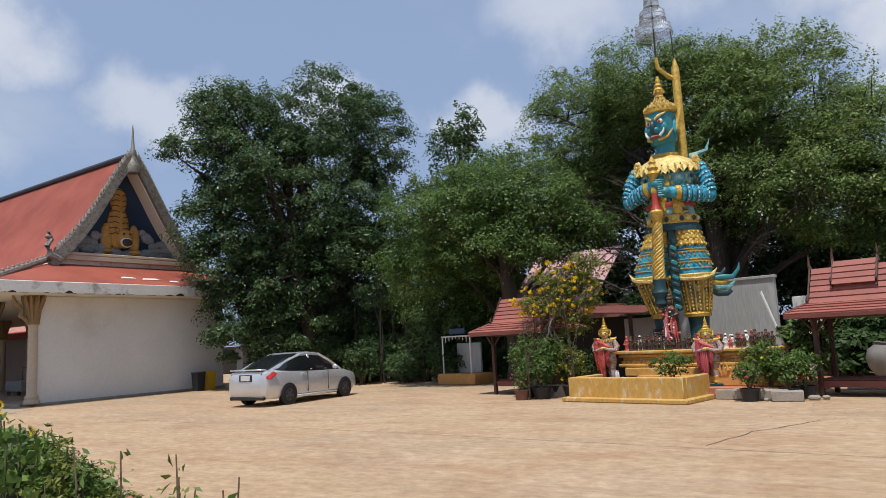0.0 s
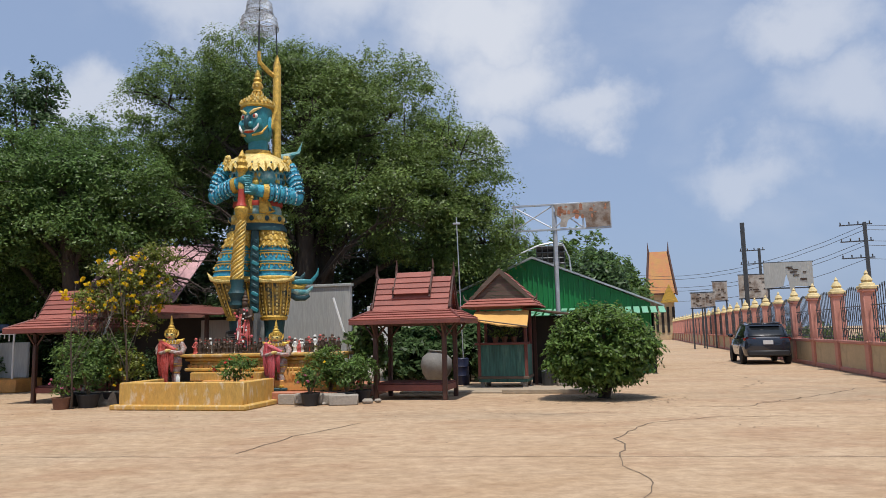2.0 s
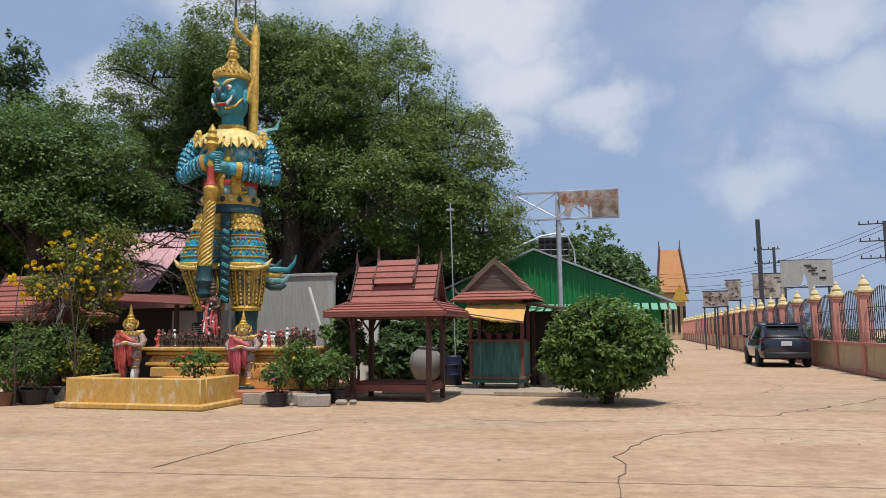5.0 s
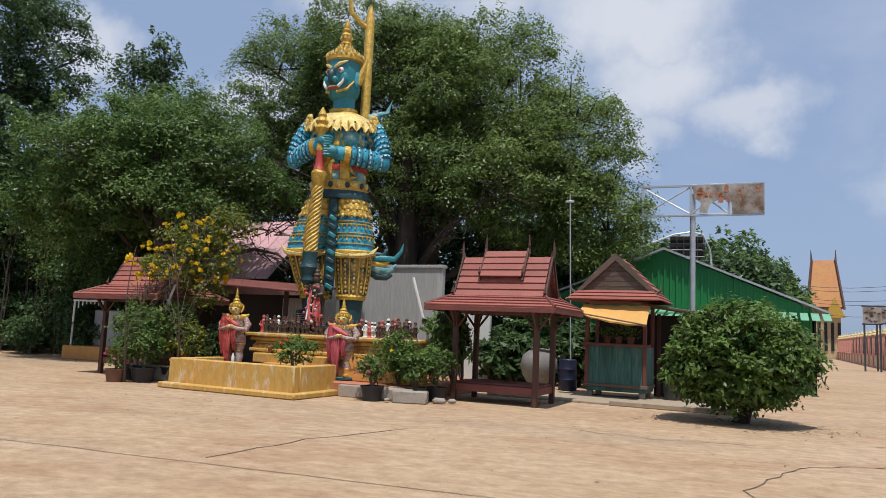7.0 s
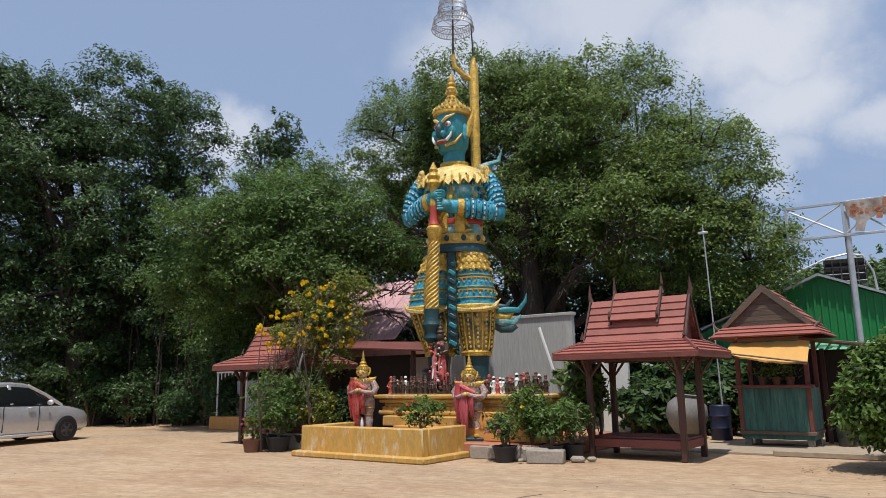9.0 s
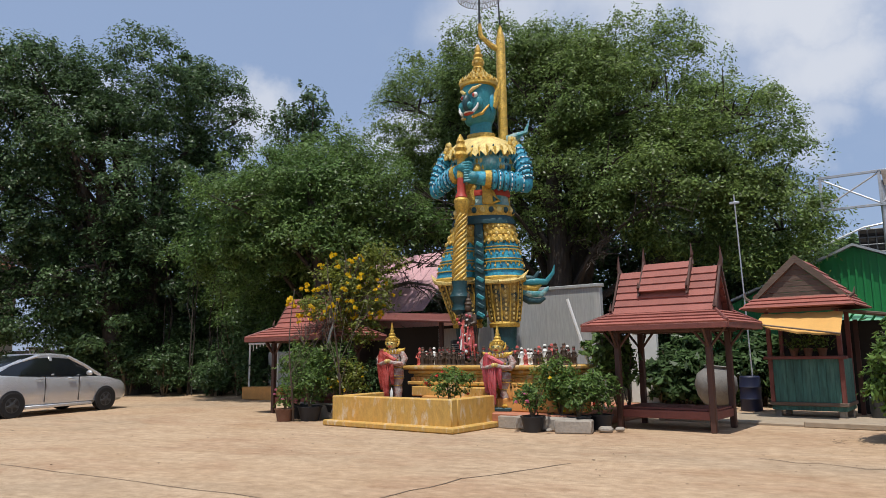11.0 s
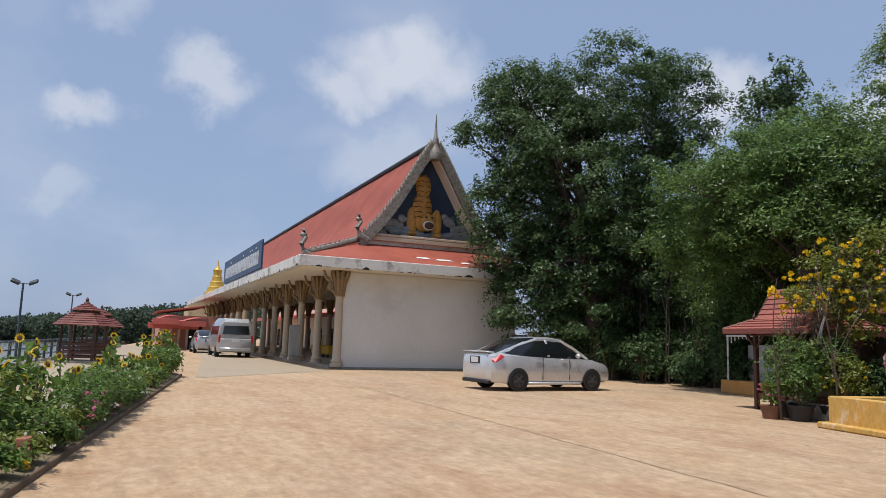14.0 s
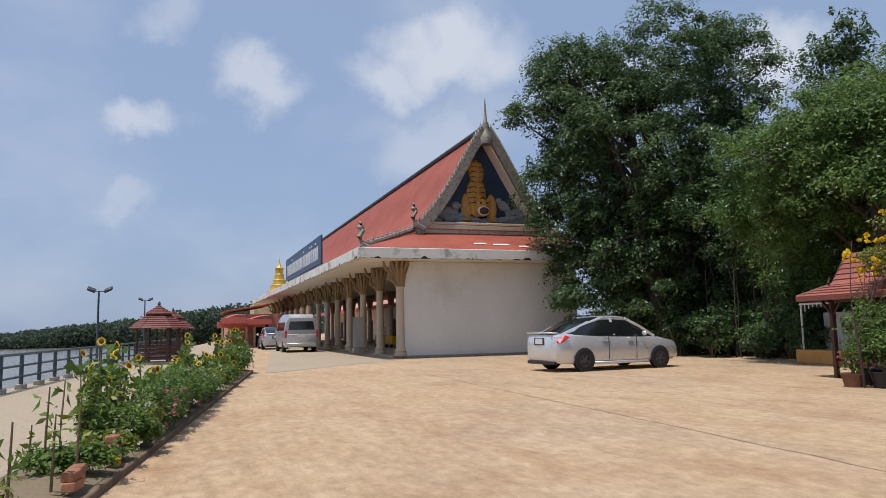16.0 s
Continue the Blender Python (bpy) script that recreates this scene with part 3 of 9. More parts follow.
def spray_points(lobes, clumps, per, rng, spread=0.55, inner=0.45, holes=2, sprigs=0.25):
    """Leaf places on domed sprays over the lobes, with holes and single sprigs, and the way each leaf faces."""
    vol = np.array([(l[3] * l[4] * l[5]) ** (2 / 3) for l in lobes])
    counts = rng.multinomial(clumps, vol / vol.sum())
    places, ways = [], []
    for lobe, k in zip(lobes, counts):
        radii = np.array(lobe[3:6])
        for kind in ("spray", "sprig"):
            m = k if kind == "spray" else int(k * sprigs)
            d = rng.normal(size=(m, 3))
            if kind == "sprig":
                d[:, 2] = np.abs(d[:, 2])
            d /= np.linalg.norm(d, axis=1)[:, None]
            r = inner + (1.0 - inner) * rng.uniform(0, 1, size=(m, 1)) ** 0.5
            r *= 1 + 0.17 * np.sin(d[:, :1] * 5 + lobe[0]) * np.cos(d[:, 2:] * 6 + lobe[1])
            if kind == "sprig":
                r = rng.uniform(0.98, 1.1, size=(m, 1))
            c = np.array(lobe[:3]) + d * r * np.maximum(radii - spread * 0.6, 0.05)
            keep = np.ones(m, dtype=bool)
            for _ in range(holes):
                h = rng.normal(size=3)
                h[2] = abs(h[2]) * 0.8
                h = np.array(lobe[:3]) + h / np.linalg.norm(h) * radii * 0.85
                keep &= np.linalg.norm(c - h, axis=1) > 0.30 * radii.min()
            c, d = c[keep], d[keep]
            size = rng.uniform(0.4, 1.35, size=(len(c), 1, 1)) * spread * (1.0 if kind == "spray" else 0.45)
            q = per if kind == "spray" else max(4, per // 4)
            e = rng.normal(size=(len(c), q, 3))
            e[:, :, 2] = np.where(rng.uniform(size=e.shape[:2]) < 0.75, np.abs(e[:, :, 2]), e[:, :, 2])
            e /= np.linalg.norm(e, axis=2)[:, :, None]
            e *= rng.uniform(0, 1, size=(len(c), q, 1)) ** 0.33
            shape = np.array([1, 1, 0.62]) if kind == "spray" else np.array([0.7, 0.7, 1.5])
            p = c[:, None, :] + e * size * 1.7 * shape - np.array([0, 0, 0.55]) * size * (e[:, :, :1] ** 2 + e[:, :, 1:2] ** 2)
            w = e * np.array([0.9, 0.9, 1.0]) + np.array([0, 0, 0.55]) + 0.35 * d[:, None, :]
            places.append(p.reshape(-1, 3))
            ways.append(w.reshape(-1, 3))
    return np.concatenate(places), np.concatenate(ways)


def tree(name, label, base, lobes, clumps, per, leaf, leaf_mat, trunk_r, seed, limbs=7, spread=0.55, bark="bark", stems=1, low=0.25, inner=0.45, twigs=26, holes=2, bare=()):
    rng = np.random.default_rng(seed)
    t = thing(name, label, "tree", pose(*base))
    b = np.array(base)
    cen = np.mean([l[:3] for l in lobes], axis=0) - b
    top = max(l[2] + l[5] * 0.6 for l in lobes) - b[2]
    trunk = Shape()
    for s in range(stems):
        off = rng.normal(size=2) * (0.5 if stems > 1 else 0)
        h = top * rng.uniform(0.75, 0.95)
        pts, rad = [], []
        for i in range(9):
            f = i / 8
            pts.append((off[0] * (1 - f * 0.3) + cen[0] * f * 0.7 + 0.18 * math.sin(3 * f + s), off[1] + cen[1] * f * 0.7 + 0.18 * math.cos(4 * f + s), h * f - 0.1))
            rad.append(trunk_r * (1.25 - f) ** 1.1 * (1.35 if i == 0 else 1) + min(0.02, trunk_r * 0.2))
        trunk.tube(pts, rad, 10)
        for k in range(limbs):
            f = rng.uniform(low, 0.85)
            start = Vector(pts[int(f * 8)])
            lobe = lobes[rng.integers(len(lobes))]
            d = rng.normal(size=3)
            d /= np.linalg.norm(d)
            d[2] = abs(d[2]) * 0.7
            end = Vector(np.array(lobe[:3]) + d * np.array(lobe[3:6]) * 0.8 - b)
            mid = start.lerp(end, 0.5) + Vector((0, 0, 0.12 * (end - start).length))
            r0 = trunk_r * 0.5 * (1.15 - f)
            trunk.tube([start, start.lerp(mid, 0.5) + Vector((0, 0, 0.1)), mid, mid.lerp(end, 0.55), end], [r0, r0 * 0.8, r0 * 0.6, r0 * 0.35, 0.012], 6)
            for j in range(max(1, twigs // limbs)):
                q = mid.lerp(end, rng.uniform(0, 0.9))
                e2 = q + Vector(rng.normal(size=3)) * (0.16 * max(lobe[3:6])) + Vector((0, 0, 0.3))
                trunk.tube([q, q.lerp(e2, 0.5) + Vector((0, 0, 0.08)), e2], [r0 * 0.3 + 0.008, r0 * 0.2 + 0.006, 0.006], 5)
    # bare boughs with forked twigs: start, end
    for a, e in bare:
        a, e = Vector(a) - Vector(base), Vector(e) - Vector(base)
        span = (e - a).length
        line = [a, a.lerp(e, 0.35) + Vector((0, 0, 0.10 * span)), a.lerp(e, 0.7) + Vector((0, 0, 0.10 * span)), e]
        trunk.tube(line, [0.075, 0.055, 0.035, 0.01], 6)
        for j in range(14):
            o = line[1].lerp(e, rng.uniform(0, 0.95))
            tip = o + (e - a).normalized() * span * 0.18 + Vector(rng.normal(size=3)) * span * 0.11
            trunk.tube([o, o.lerp(tip, 0.5) + Vector(rng.normal(size=3)) * 0.05, tip], [0.022, 0.014, 0.005], 4)
            for _ in range(2):
                o2 = o.lerp(tip, rng.uniform(0.3, 0.9))
                trunk.tube([o2, o2 + Vector(rng.normal(size=3)) * span * 0.08], [0.010, 0.004], 4)
    part("trunk", trunk, MAT[bark], t)
    pts, ways = spray_points(lobes, clumps, per, rng, spread, inner, holes)
    part("crown", leaf_mesh("crown", pts - b, leaf, MAT[leaf_mat], rng, facing=ways), None, t)
    return t


def bush(name, label, base, r, clumps, per, leaf, leaf_mat, seed, stems=7, spread=0.12, category="shrub", flowers=None, group="", inner=0.3, parent=None):
    rng = np.random.default_rng(seed)
    t = thing(name, label, category, pose(*base), group) if parent is None else parent
    st = Shape()
    for i in range(stems):
        a = rng.uniform(0, 2 * math.pi)
        q = rng.uniform(0.2, 0.75)
        tip = Vector((r[0] * q * math.cos(a), r[1] * q * math.sin(a), r[2] * rng.uniform(0.9, 1.7)))
        st.tube([(0.05 * math.cos(a), 0.05 * math.sin(a), 0), tip * 0.5 + Vector((0, 0, 0.1)), tip], [0.03 * r[2], 0.02 * r[2], 0.005], 5)
    part("stem_cluster", st, MAT["dry_stem"], t, kind="stuff")
    lobe = [(0, 0, r[2], r[0], r[1], r[2])]
    pts, ways = spray_points(lobe, clumps, per, rng, spread, inner, 1, 0.5)
    pts[:, 2] = np.abs(pts[:, 2] - 0.04) + 0.04
    part("foliage", leaf_mesh("foliage", pts, leaf, MAT[leaf_mat], rng, slim=0.4, facing=ways), None, t)
    if flowers:
        fm, fn, fs = flowers
        fp = crown_points(lobe, fn, 9, rng, 0.02, 0.9)
        fp[:, 2] = np.abs(fp[:, 2])
        part("flower_cluster", leaf_mesh("flower_cluster", fp, fs, MAT[fm], rng, slim=0.8), None, t, kind="stuff")
    return t


GRID = -9.3


# ---- ground, river ----
def river_edge(x):
    return 0.42 - 0.092 * x


def build_ground():
    g = Shape()
    xs = [-1500, -400, -150, -80, -60, -40, -20, 0, 20, 60, 300, 1500]
    v = [(x, max(river_edge(x), -60) - 0.35, 0) for x in xs] + [(x, 1500, 0) for x in xs]
    n = len(xs)
    g.add(v, [(i, i + 1, n + i + 1, n + i) for i in range(n - 1)])
    w = [(x, max(river_edge(x), -60) - 0.35, 0) for x in xs] + [(x, max(river_edge(x), -60) - 0.35, -3.0) for x in xs]
    g.add(w, [(i, n + i, n + i + 1, i + 1) for i in range(n - 1)])
    structure("ground", g, MAT["concrete"], "tan sun-bleached concrete yard with stains and cracks", "ground")
    s = Shape().add([(-2500, -2500, -1.9), (2500, -2500, -1.9), (2500, 200, -1.9), (-2500, 200, -1.9)], [(0, 1, 2, 3)])
    structure("water", s, MAT["water"], "wide grey-brown river with small ripples", "river")
    q = Shape()
    for x0, x1 in ((-70, -2.4), (-2.4, 14)):
        q.add([(x0, river_edge(x0) - 0.34, 0.006), (x1, river_edge(x1) - 0.34, 0.006), (x1, 4.2 - 0.153 * x1, 0.006), (x0, 4.2 - 0.153 * max(x0, -30), 0.006)], [(0, 1, 2, 3)])
    q.add([(-20.6, 8.0, 0.006), (-26.2, 13.6, 0.006), (-78, 13.6, 0.006), (-78, 12.0, 0.006), (-40, 10.2, 0.006)], [(0, 1, 2, 3, 4)])
    structure("pavement", q, MAT["promenade"], "pale concrete riverside promenade along the railing", "pavement")


def strip(s, pts, w, z=0.005):
    for a, b in zip(pts, pts[1:]):
        a, b = Vector((a[0], a[1], z)), Vector((b[0], b[1], z))
        d = (b - a).normalized()
        side = Vector((-d.y, d.x, 0)) * w * 0.5
        s.add([a - side - d * w * 0.4, b - side + d * w * 0.4, b + side + d * w * 0.4, a + side - d * w * 0.4], [(0, 1, 2, 3)])


def wander(pts, rng, step=0.25, amp=0.05):
    out = []
    for a, b in zip(pts, pts[1:]):
        k = max(1, int(math.dist(a, b) / step))
        for i in range(k):
            f = i / k
            o = amp if 0 < i else 0
            out.append((a[0] + (b[0] - a[0]) * f + o * rng.uniform(-1, 1), a[1] + (b[1] - a[1]) * f + o * rng.uniform(-1, 1)))
    return out + [pts[-1]]


def build_joints():
    rng = random.Random(4)
    s = Shape()
    line = lambda x: 11.25 - 0.043 * x
    strip(s, wander([(-27, line(-27)), (16, line(16))], rng, 0.5, 0.02), 0.013)
    strip(s, wander([(-2.6, 11.6), (-2.48, 12.32), (-2.33, 13.12), (-1.6, 14.6)], rng), 0.02)
    structure("expansion_joint", s, MAT["joint"], "dark dirt-filled joint between concrete slabs", "joint")
    c = Shape()
    strip(c, wander([(9.0, 13.9), (5.54, 14.78), (4.4, 14.9), (3.15, 14.24), (2.56, 13.23), (2.26, 12.54), (2.3, 11.9), (2.12, 11.15)], rng, 0.2, 0.06), 0.017)
    strip(c, wander([(2.12, 11.1), (2.1, 10.4), (2.2, 9.7), (1.9, 8.6)], rng, 0.2, 0.05), 0.010)
    strip(c, wander([(9, 20), (7.2, 18.2), (5.2, 16.4), (4.4, 16.5)], rng, 0.2, 0.08), 0.022)
    strip(c, wander([(-9.5, 14.5), (-10.7, 13.0), (-13.5, 12.4)], rng, 0.2, 0.06), 0.012)
    for k in range(14):
        x, y, a = rng.uniform(-16, 8), rng.uniform(11.5, 17), rng.uniform(-0.5, 0.5)
        L = rng.uniform(1.0, 3.5)
        strip(c, wander([(x, y), (x + L * math.cos(a), y + L * math.sin(a))], rng, 0.15, 0.03), 0.005)
    for x, y, a, L in ((6.4, 20.5, 1.2, 4.0), (7.8, 24.0, 1.9, 3.0), (8.6, 28.5, 1.4, 5.0), (5.8, 17.2, 0.2, 3.5), (-14.0, 14.2, 0.35, 3.0), (-19.0, 10.8, 0.5, 2.6), (0.4, 15.9, -0.1, 2.4)):
        strip(c, wander([(x, y), (x + 0.5 * L * math.cos(a - 0.25), y + 0.5 * L * math.sin(a - 0.25)), (x + L * math.cos(a), y + L * math.sin(a))], rng, 0.22, 0.09), 0.016)
    structure("crack", c, MAT["joint"], "irregular dark cracks across the concrete yard", "crack")


build_ground()
build_joints()


# ---- far river bank ----
def build_far_bank():
    rng = np.random.default_rng(11)
    pts = []
    for i in range(720):
        a = radians(rng.uniform(80, 128))
        f = (math.degrees(a) - 80) / 48
        hgt = max(11.0 - 0.44 * (80 + 48 * f - 84), 2.6)
        R = 190 + 60 * rng.uniform(0, 1)
        hgt *= R / 195 * rng.uniform(0.8, 1.05)
        c = np.array([-math.sin(a) * R, 5 + math.cos(a) * R, -1.9])
        k = 200
        d = rng.normal(size=(k, 3))
        d /= np.linalg.norm(d, axis=1)[:, None]
        p = c + d * np.array([2.6, 2.6, hgt * 0.5]) * rng.uniform(0.7, 1.0, size=(k, 1)) + np.array([0, 0, hgt * 0.5])
        p[:, 2] = np.maximum(p[:, 2], -1.9)
        pts.append(p)
    ob = new("far_mangrove_wood", leaf_mesh("far_mangrove_wood", np.concatenate(pts), 0.7, MAT["far_wood"], rng, slim=0.9))
    tagged(ob, "dark green mangrove wood on the far river bank", "woods", kind="stuff")
    s = Shape()
    ring = []
    for i in range(60):
        a = radians(60 + 70 * i / 59)
        ring.append((-math.sin(a) * 196, 5 + math.cos(a) * 196))
    outer = [(p[0] * 4, p[1] * 4) for p in ring]
    s.add([(*p, -1.75) for p in ring] + [(*p, -1.75) for p in outer], [(i, i + 1, 61 + i, 60 + i) for i in range(59)])
    structure("river_bank", s, MAT["earth"], "low muddy far bank under the mangroves", "bank")


build_far_bank()


# ---- riverside railing ----
def build_railing():
    t = thing("railing", "blue-grey pipe railing on the river edge", "railing", pose(0, 0, 0), kind="")
    x = 6.0
    posts = []
    while x > -62:
        posts.append(x)
        x -= 1.42
    foot, post = Shape().box((0, 0, 0.06), (0.24, 0.24, 0.12), 0.015), Shape().box((0, 0, 0.46), (0.09, 0.07, 0.78), 0.012)
    fm, pm = foot.mesh("foot", MAT["kerb"]), post.mesh("post", MAT["rail_blue"])
    for x in posts:
        part("post", pm, None, t, m=pose(x, river_edge(x), 0.0, 0, 0, 95.2))
        part("foot", fm, None, t, m=pose(x, river_edge(x), 0.0, 0, 0, 95.2))
    for z, r in ((0.83, 0.035), (0.56, 0.028), (0.30, 0.028)):
        s = Shape().tube([(posts[0], river_edge(posts[0]), z), (posts[-1], river_edge(posts[-1]), z)], r, 8)
        part("rail", s, MAT["rail_blue"], t)


build_railing()


# ---- flower bed ----
def bed_y(x):
    return 4.40 - 0.153 * x


def build_bed():
    x0, x1 = -21.5, -3.1
    t = thing("flower_bed", "long low concrete-edged bed of dry earth", "flower bed", pose(0, 0, 0))
    e = Shape()
    k = 40
    top = []
    for i in range(k + 1):
        x = x0 + (x1 - x0) * i / k
        top.append([(x, bed_y(x) - 0.86, 0.09 + 0.03 * noise.noise((x, 0, 0))), (x, bed_y(x) - 0.4, 0.13 + 0.04 * noise.noise((x, 3, 0))), (x, bed_y(x) - 0.03, 0.07)])
    e.rings(top, caps=False, closed=False)
    part("soil", e, MAT["earth"], t)
    for off in (0.0, -0.92):
        s = Shape()
        L = math.dist((x0, bed_y(x0)), (x1, bed_y(x1)))
        m = pose((x0 + x1) / 2, bed_y((x0 + x1) / 2) + off, 0.035, 0, 0, math.degrees(math.atan(-0.153)))
        s.box((0, 0, -0.02), (L, 0.07, 0.11), 0.012)
        part("kerb", s, MAT["joint"], t, "worn dirt-covered concrete edging", m=m)
    s = Shape().box((0, 0, 0), (0.09, 0.9, 0.16), 0.012)
    part("kerb", s, MAT["kerb"], t, m=pose(x1, bed_y(x1) - 0.46, 0.035, 0, 0, -8.7))
    bm = Shape().box((0, 0, 0), (0.2, 0.1, 0.07), 0.008).mesh("brick", MAT["brick"])
    rng = random.Random(8)
    for x, n in ((-5.0, 4), (-6.1, 5), (-7.9, 4), (-13.4, 3)):
        for i in range(n):
            part("brick", bm, None, t, m=pose(x + (i % 2) * 0.23 + rng.uniform(-0.02, 0.02), bed_y(x) - 0.12 - rng.uniform(0, 0.03), 0.15 + 0.072 * (i // 2), 0, 0, rng.uniform(-16, 0)))


build_bed()


def sunflower(x, y, h, seed, size=0.075, lean=(0.0, 0.0), leaf=0.115, count=34):
    rng = np.random.default_rng(seed)
    t = thing("sunflower", "tall sunflower with large leaves and a yellow flower head", "sunflower", pose(x, y, 0.13), "sunflowers in the bed")
    top = Vector((lean[0], lean[1], h))
    s = Shape().tube([(0, 0, 0), top * 0.5 + Vector((0.02, 0, 0)), top], [0.016, 0.013, 0.009], 6)
    part("stem", s, MAT["stem"], t)
    pts = []
    for i in range(count):
        f = rng.uniform(0.2, 0.97)
        a = rng.uniform(0, 6.28)
        pts.append(np.array(top) * f + np.array([math.cos(a), math.sin(a), 0.1]) * rng.uniform(0.03, 0.14))
    part("leaf_cluster", leaf_mesh("leaf_cluster", np.array(pts), leaf, MAT["leaf_fresh"], rng, droop=0.5, slim=0.75), None, t, kind="stuff")
    face = Vector((rng.uniform(-0.4, 0.9), rng.uniform(-0.4, 0.6), rng.uniform(0.0, 0.5))).normalized()
    rot = face.to_track_quat("Z", "Y").to_matrix()
    head = Shape()
    head.add([top + face * 0.03 + rot @ Vector((0, 0, 0.012))] + [top + face * 0.03 + rot @ Vector((size * 0.5 * math.cos(k), size * 0.5 * math.sin(k), 0)) for k in np.linspace(0, 2 * math.pi, 13)[:-1]], [(0, 1 + i, 1 + (i + 1) % 12) for i in range(12)])
    part("seed_head", head, MAT["seed_head"], t)
    pet = Shape()
    for k in np.linspace(0, 2 * math.pi, 17)[:-1]:
        c, q = math.cos(k), math.sin(k)
        o = top + face * 0.026
        pet.add([o + rot @ Vector((c * size * 0.42 - q * 0.014, q * size * 0.42 + c * 0.014, 0)), o + rot @ Vector((c * size * 0.42 + q * 0.014, q * size * 0.42 - c * 0.014, 0)), o + rot @ Vector((c * size, q * size, 0.012))], [(0, 1, 2)])
    part("petal_ring", pet, MAT["petal_yellow"], t)
    return t


def build_bed_plants():
    rng = random.Random(21)
    # far end: dense sunflowers; middle: low flowering plants; near end: tall ragged stems
    i = 0
    for x in np.arange(-21.2, -12.4, 0.36):
        i += 1
        tall = x < -17.3
        sunflower(x, bed_y(x) - rng.uniform(0.2, 0.75), rng.uniform(0.8, 1.2) if tall else rng.uniform(0.35, 0.7), 100 + i, lean=(rng.uniform(-0.1, 0.1), rng.uniform(-0.1, 0.1)))
        bush("leafy_bed_plant", "dense green flower-bed plant with yellow-green leaves", (x, bed_y(x) - rng.uniform(0.15, 0.6), 0.1), (0.40, 0.34, 0.40 if tall else 0.22), 24, 24, 0.085, "leaf_fresh" if i % 3 else "leaf_yellow", 200 + i, 5, 0.1, "plant", group="plants in the bed")
    for x, h in ((-7.6, 0.62), (-7.9, 0.75), (-8.2, 0.7), (-8.5, 0.66), (-9.7, 0.8), (-11.6, 1.08), (-12.1, 0.95), (-10.6, 0.7), (-3.2, 0.4)):
        i += 1
        sunflower(x, bed_y(x) - rng.uniform(0.3, 0.7), h, 300 + i, 0.062, lean=(rng.uniform(-0.15, 0.15), rng.uniform(-0.12, 0.12)))
    for x, o, h in ((-7.2, 0.6, 0.78), (-7.5, 0.8, 0.92), (-7.75, 0.55, 0.85), (-8.0, 0.78, 1.05), (-8.3, 0.6, 0.9), (-8.6, 0.8, 1.0)):
        i += 1
        sunflower(x, bed_y(x) - o, h, 350 + i, 0.06, lean=(rng.uniform(-0.1, 0.1), rng.uniform(-0.06, 0.06)), leaf=0.13, count=30)
    for x, r, h, fl in ((-12.3, 0.4, 0.26, "petal_white"), (-11.7, 0.45, 0.3, "petal_white"), (-11.0, 0.45, 0.32, "petal_white"), (-10.3, 0.5, 0.36, "petal_pink"), (-9.6, 0.5, 0.36, "petal_white"), (-9.0, 0.42, 0.32, "petal_pink"), (-8.5, 0.3, 0.2, "petal_white"), (-7.3, 0.24, 0.22, "petal_white"), (-6.9, 0.26, 0.24, "petal_yellow"), (-5.5, 0.2, 0.14, "petal_yellow"), (-3.15, 0.16, 0.24, "petal_yellow")):
        i += 1
        bush("flowering_bed_plant", "green flowering plant with small white and pink blossoms", (x, bed_y(x) - 0.3, 0.1), (r, 0.42, h), 60, 26, 0.06, "leaf_fresh" if i % 3 else "leaf_yellow" if x > -8 else "leaf_mid", 400 + i, 8, 0.09, "plant", (fl, 6, 0.032), "plants in the bed")
    for x, o, rr, h, lm in ((-7.6, 0.5, 0.13, 0.42, "leaf_fresh"), (-7.3, 0.42, 0.12, 0.30, "leaf_yellow"), (-7.0, 0.55, 0.14, 0.46, "leaf_fresh"), (-6.7, 0.5, 0.12, 0.40, "leaf_yellow"), (-6.4, 0.42, 0.11, 0.3, "leaf_fresh")):
        i += 1
        bush("tall_bed_plant", "tall leafy stalk with pale yellow-green leaves", (x, bed_y(x) - o, 0.1), (rr, 0.12, h), 17, 14, 0.08, lm, 800 + i, 4, 0.07, "plant", group="tall plants in the bed", inner=0.2)
    for x, o, rr, h, fl in ((-12.4, 0.1, 0.4, 0.2, "petal_white"), (-11.6, 0.1, 0.42, 0.24, "petal_white"), (-10.8, 0.12, 0.42, 0.26, "petal_white"), (-10.0, 0.1, 0.42, 0.28, "petal_pink"), (-9.25, 0.12, 0.42, 0.3, "petal_white"), (-8.5, 0.14, 0.42, 0.34, "petal_pink"), (-7.9, 0.12, 0.36, 0.30, "petal_pink"), (-7.0, 0.10, 0.2, 0.14, "petal_white"), (-6.2, 0.2, 0.16, 0.15, "petal_white")):
        i += 1
        bush("spilling_bed_plant", "green flowering plant spilling over the bed edge", (x, bed_y(x) - o, 0.09), (rr, 0.26, h), 46, 26, 0.05, "leaf_mid" if x < -6.5 else "leaf_yellow", 820 + i, 8, 0.08, "plant", (fl, 9, 0.03), "plants at the bed edge")
    for x in np.arange(-7.6, -3.3, 0.36):
        i += 1
        h = rng.uniform(0.35, 0.75)
        t = thing("dry_stake", "thin dry brown flower stalk standing in the bed", "stalk", pose(x, bed_y(x) - rng.uniform(0.15, 0.8), 0.12), "stalks in the bed")
        part("stalk", Shape().tube([(0, 0, 0), (0.02, 0.01, h * 0.5), (rng.uniform(-0.06, 0.06), 0.02, h)], [0.012, 0.010, 0.006], 5), MAT["dry_stem"], t)
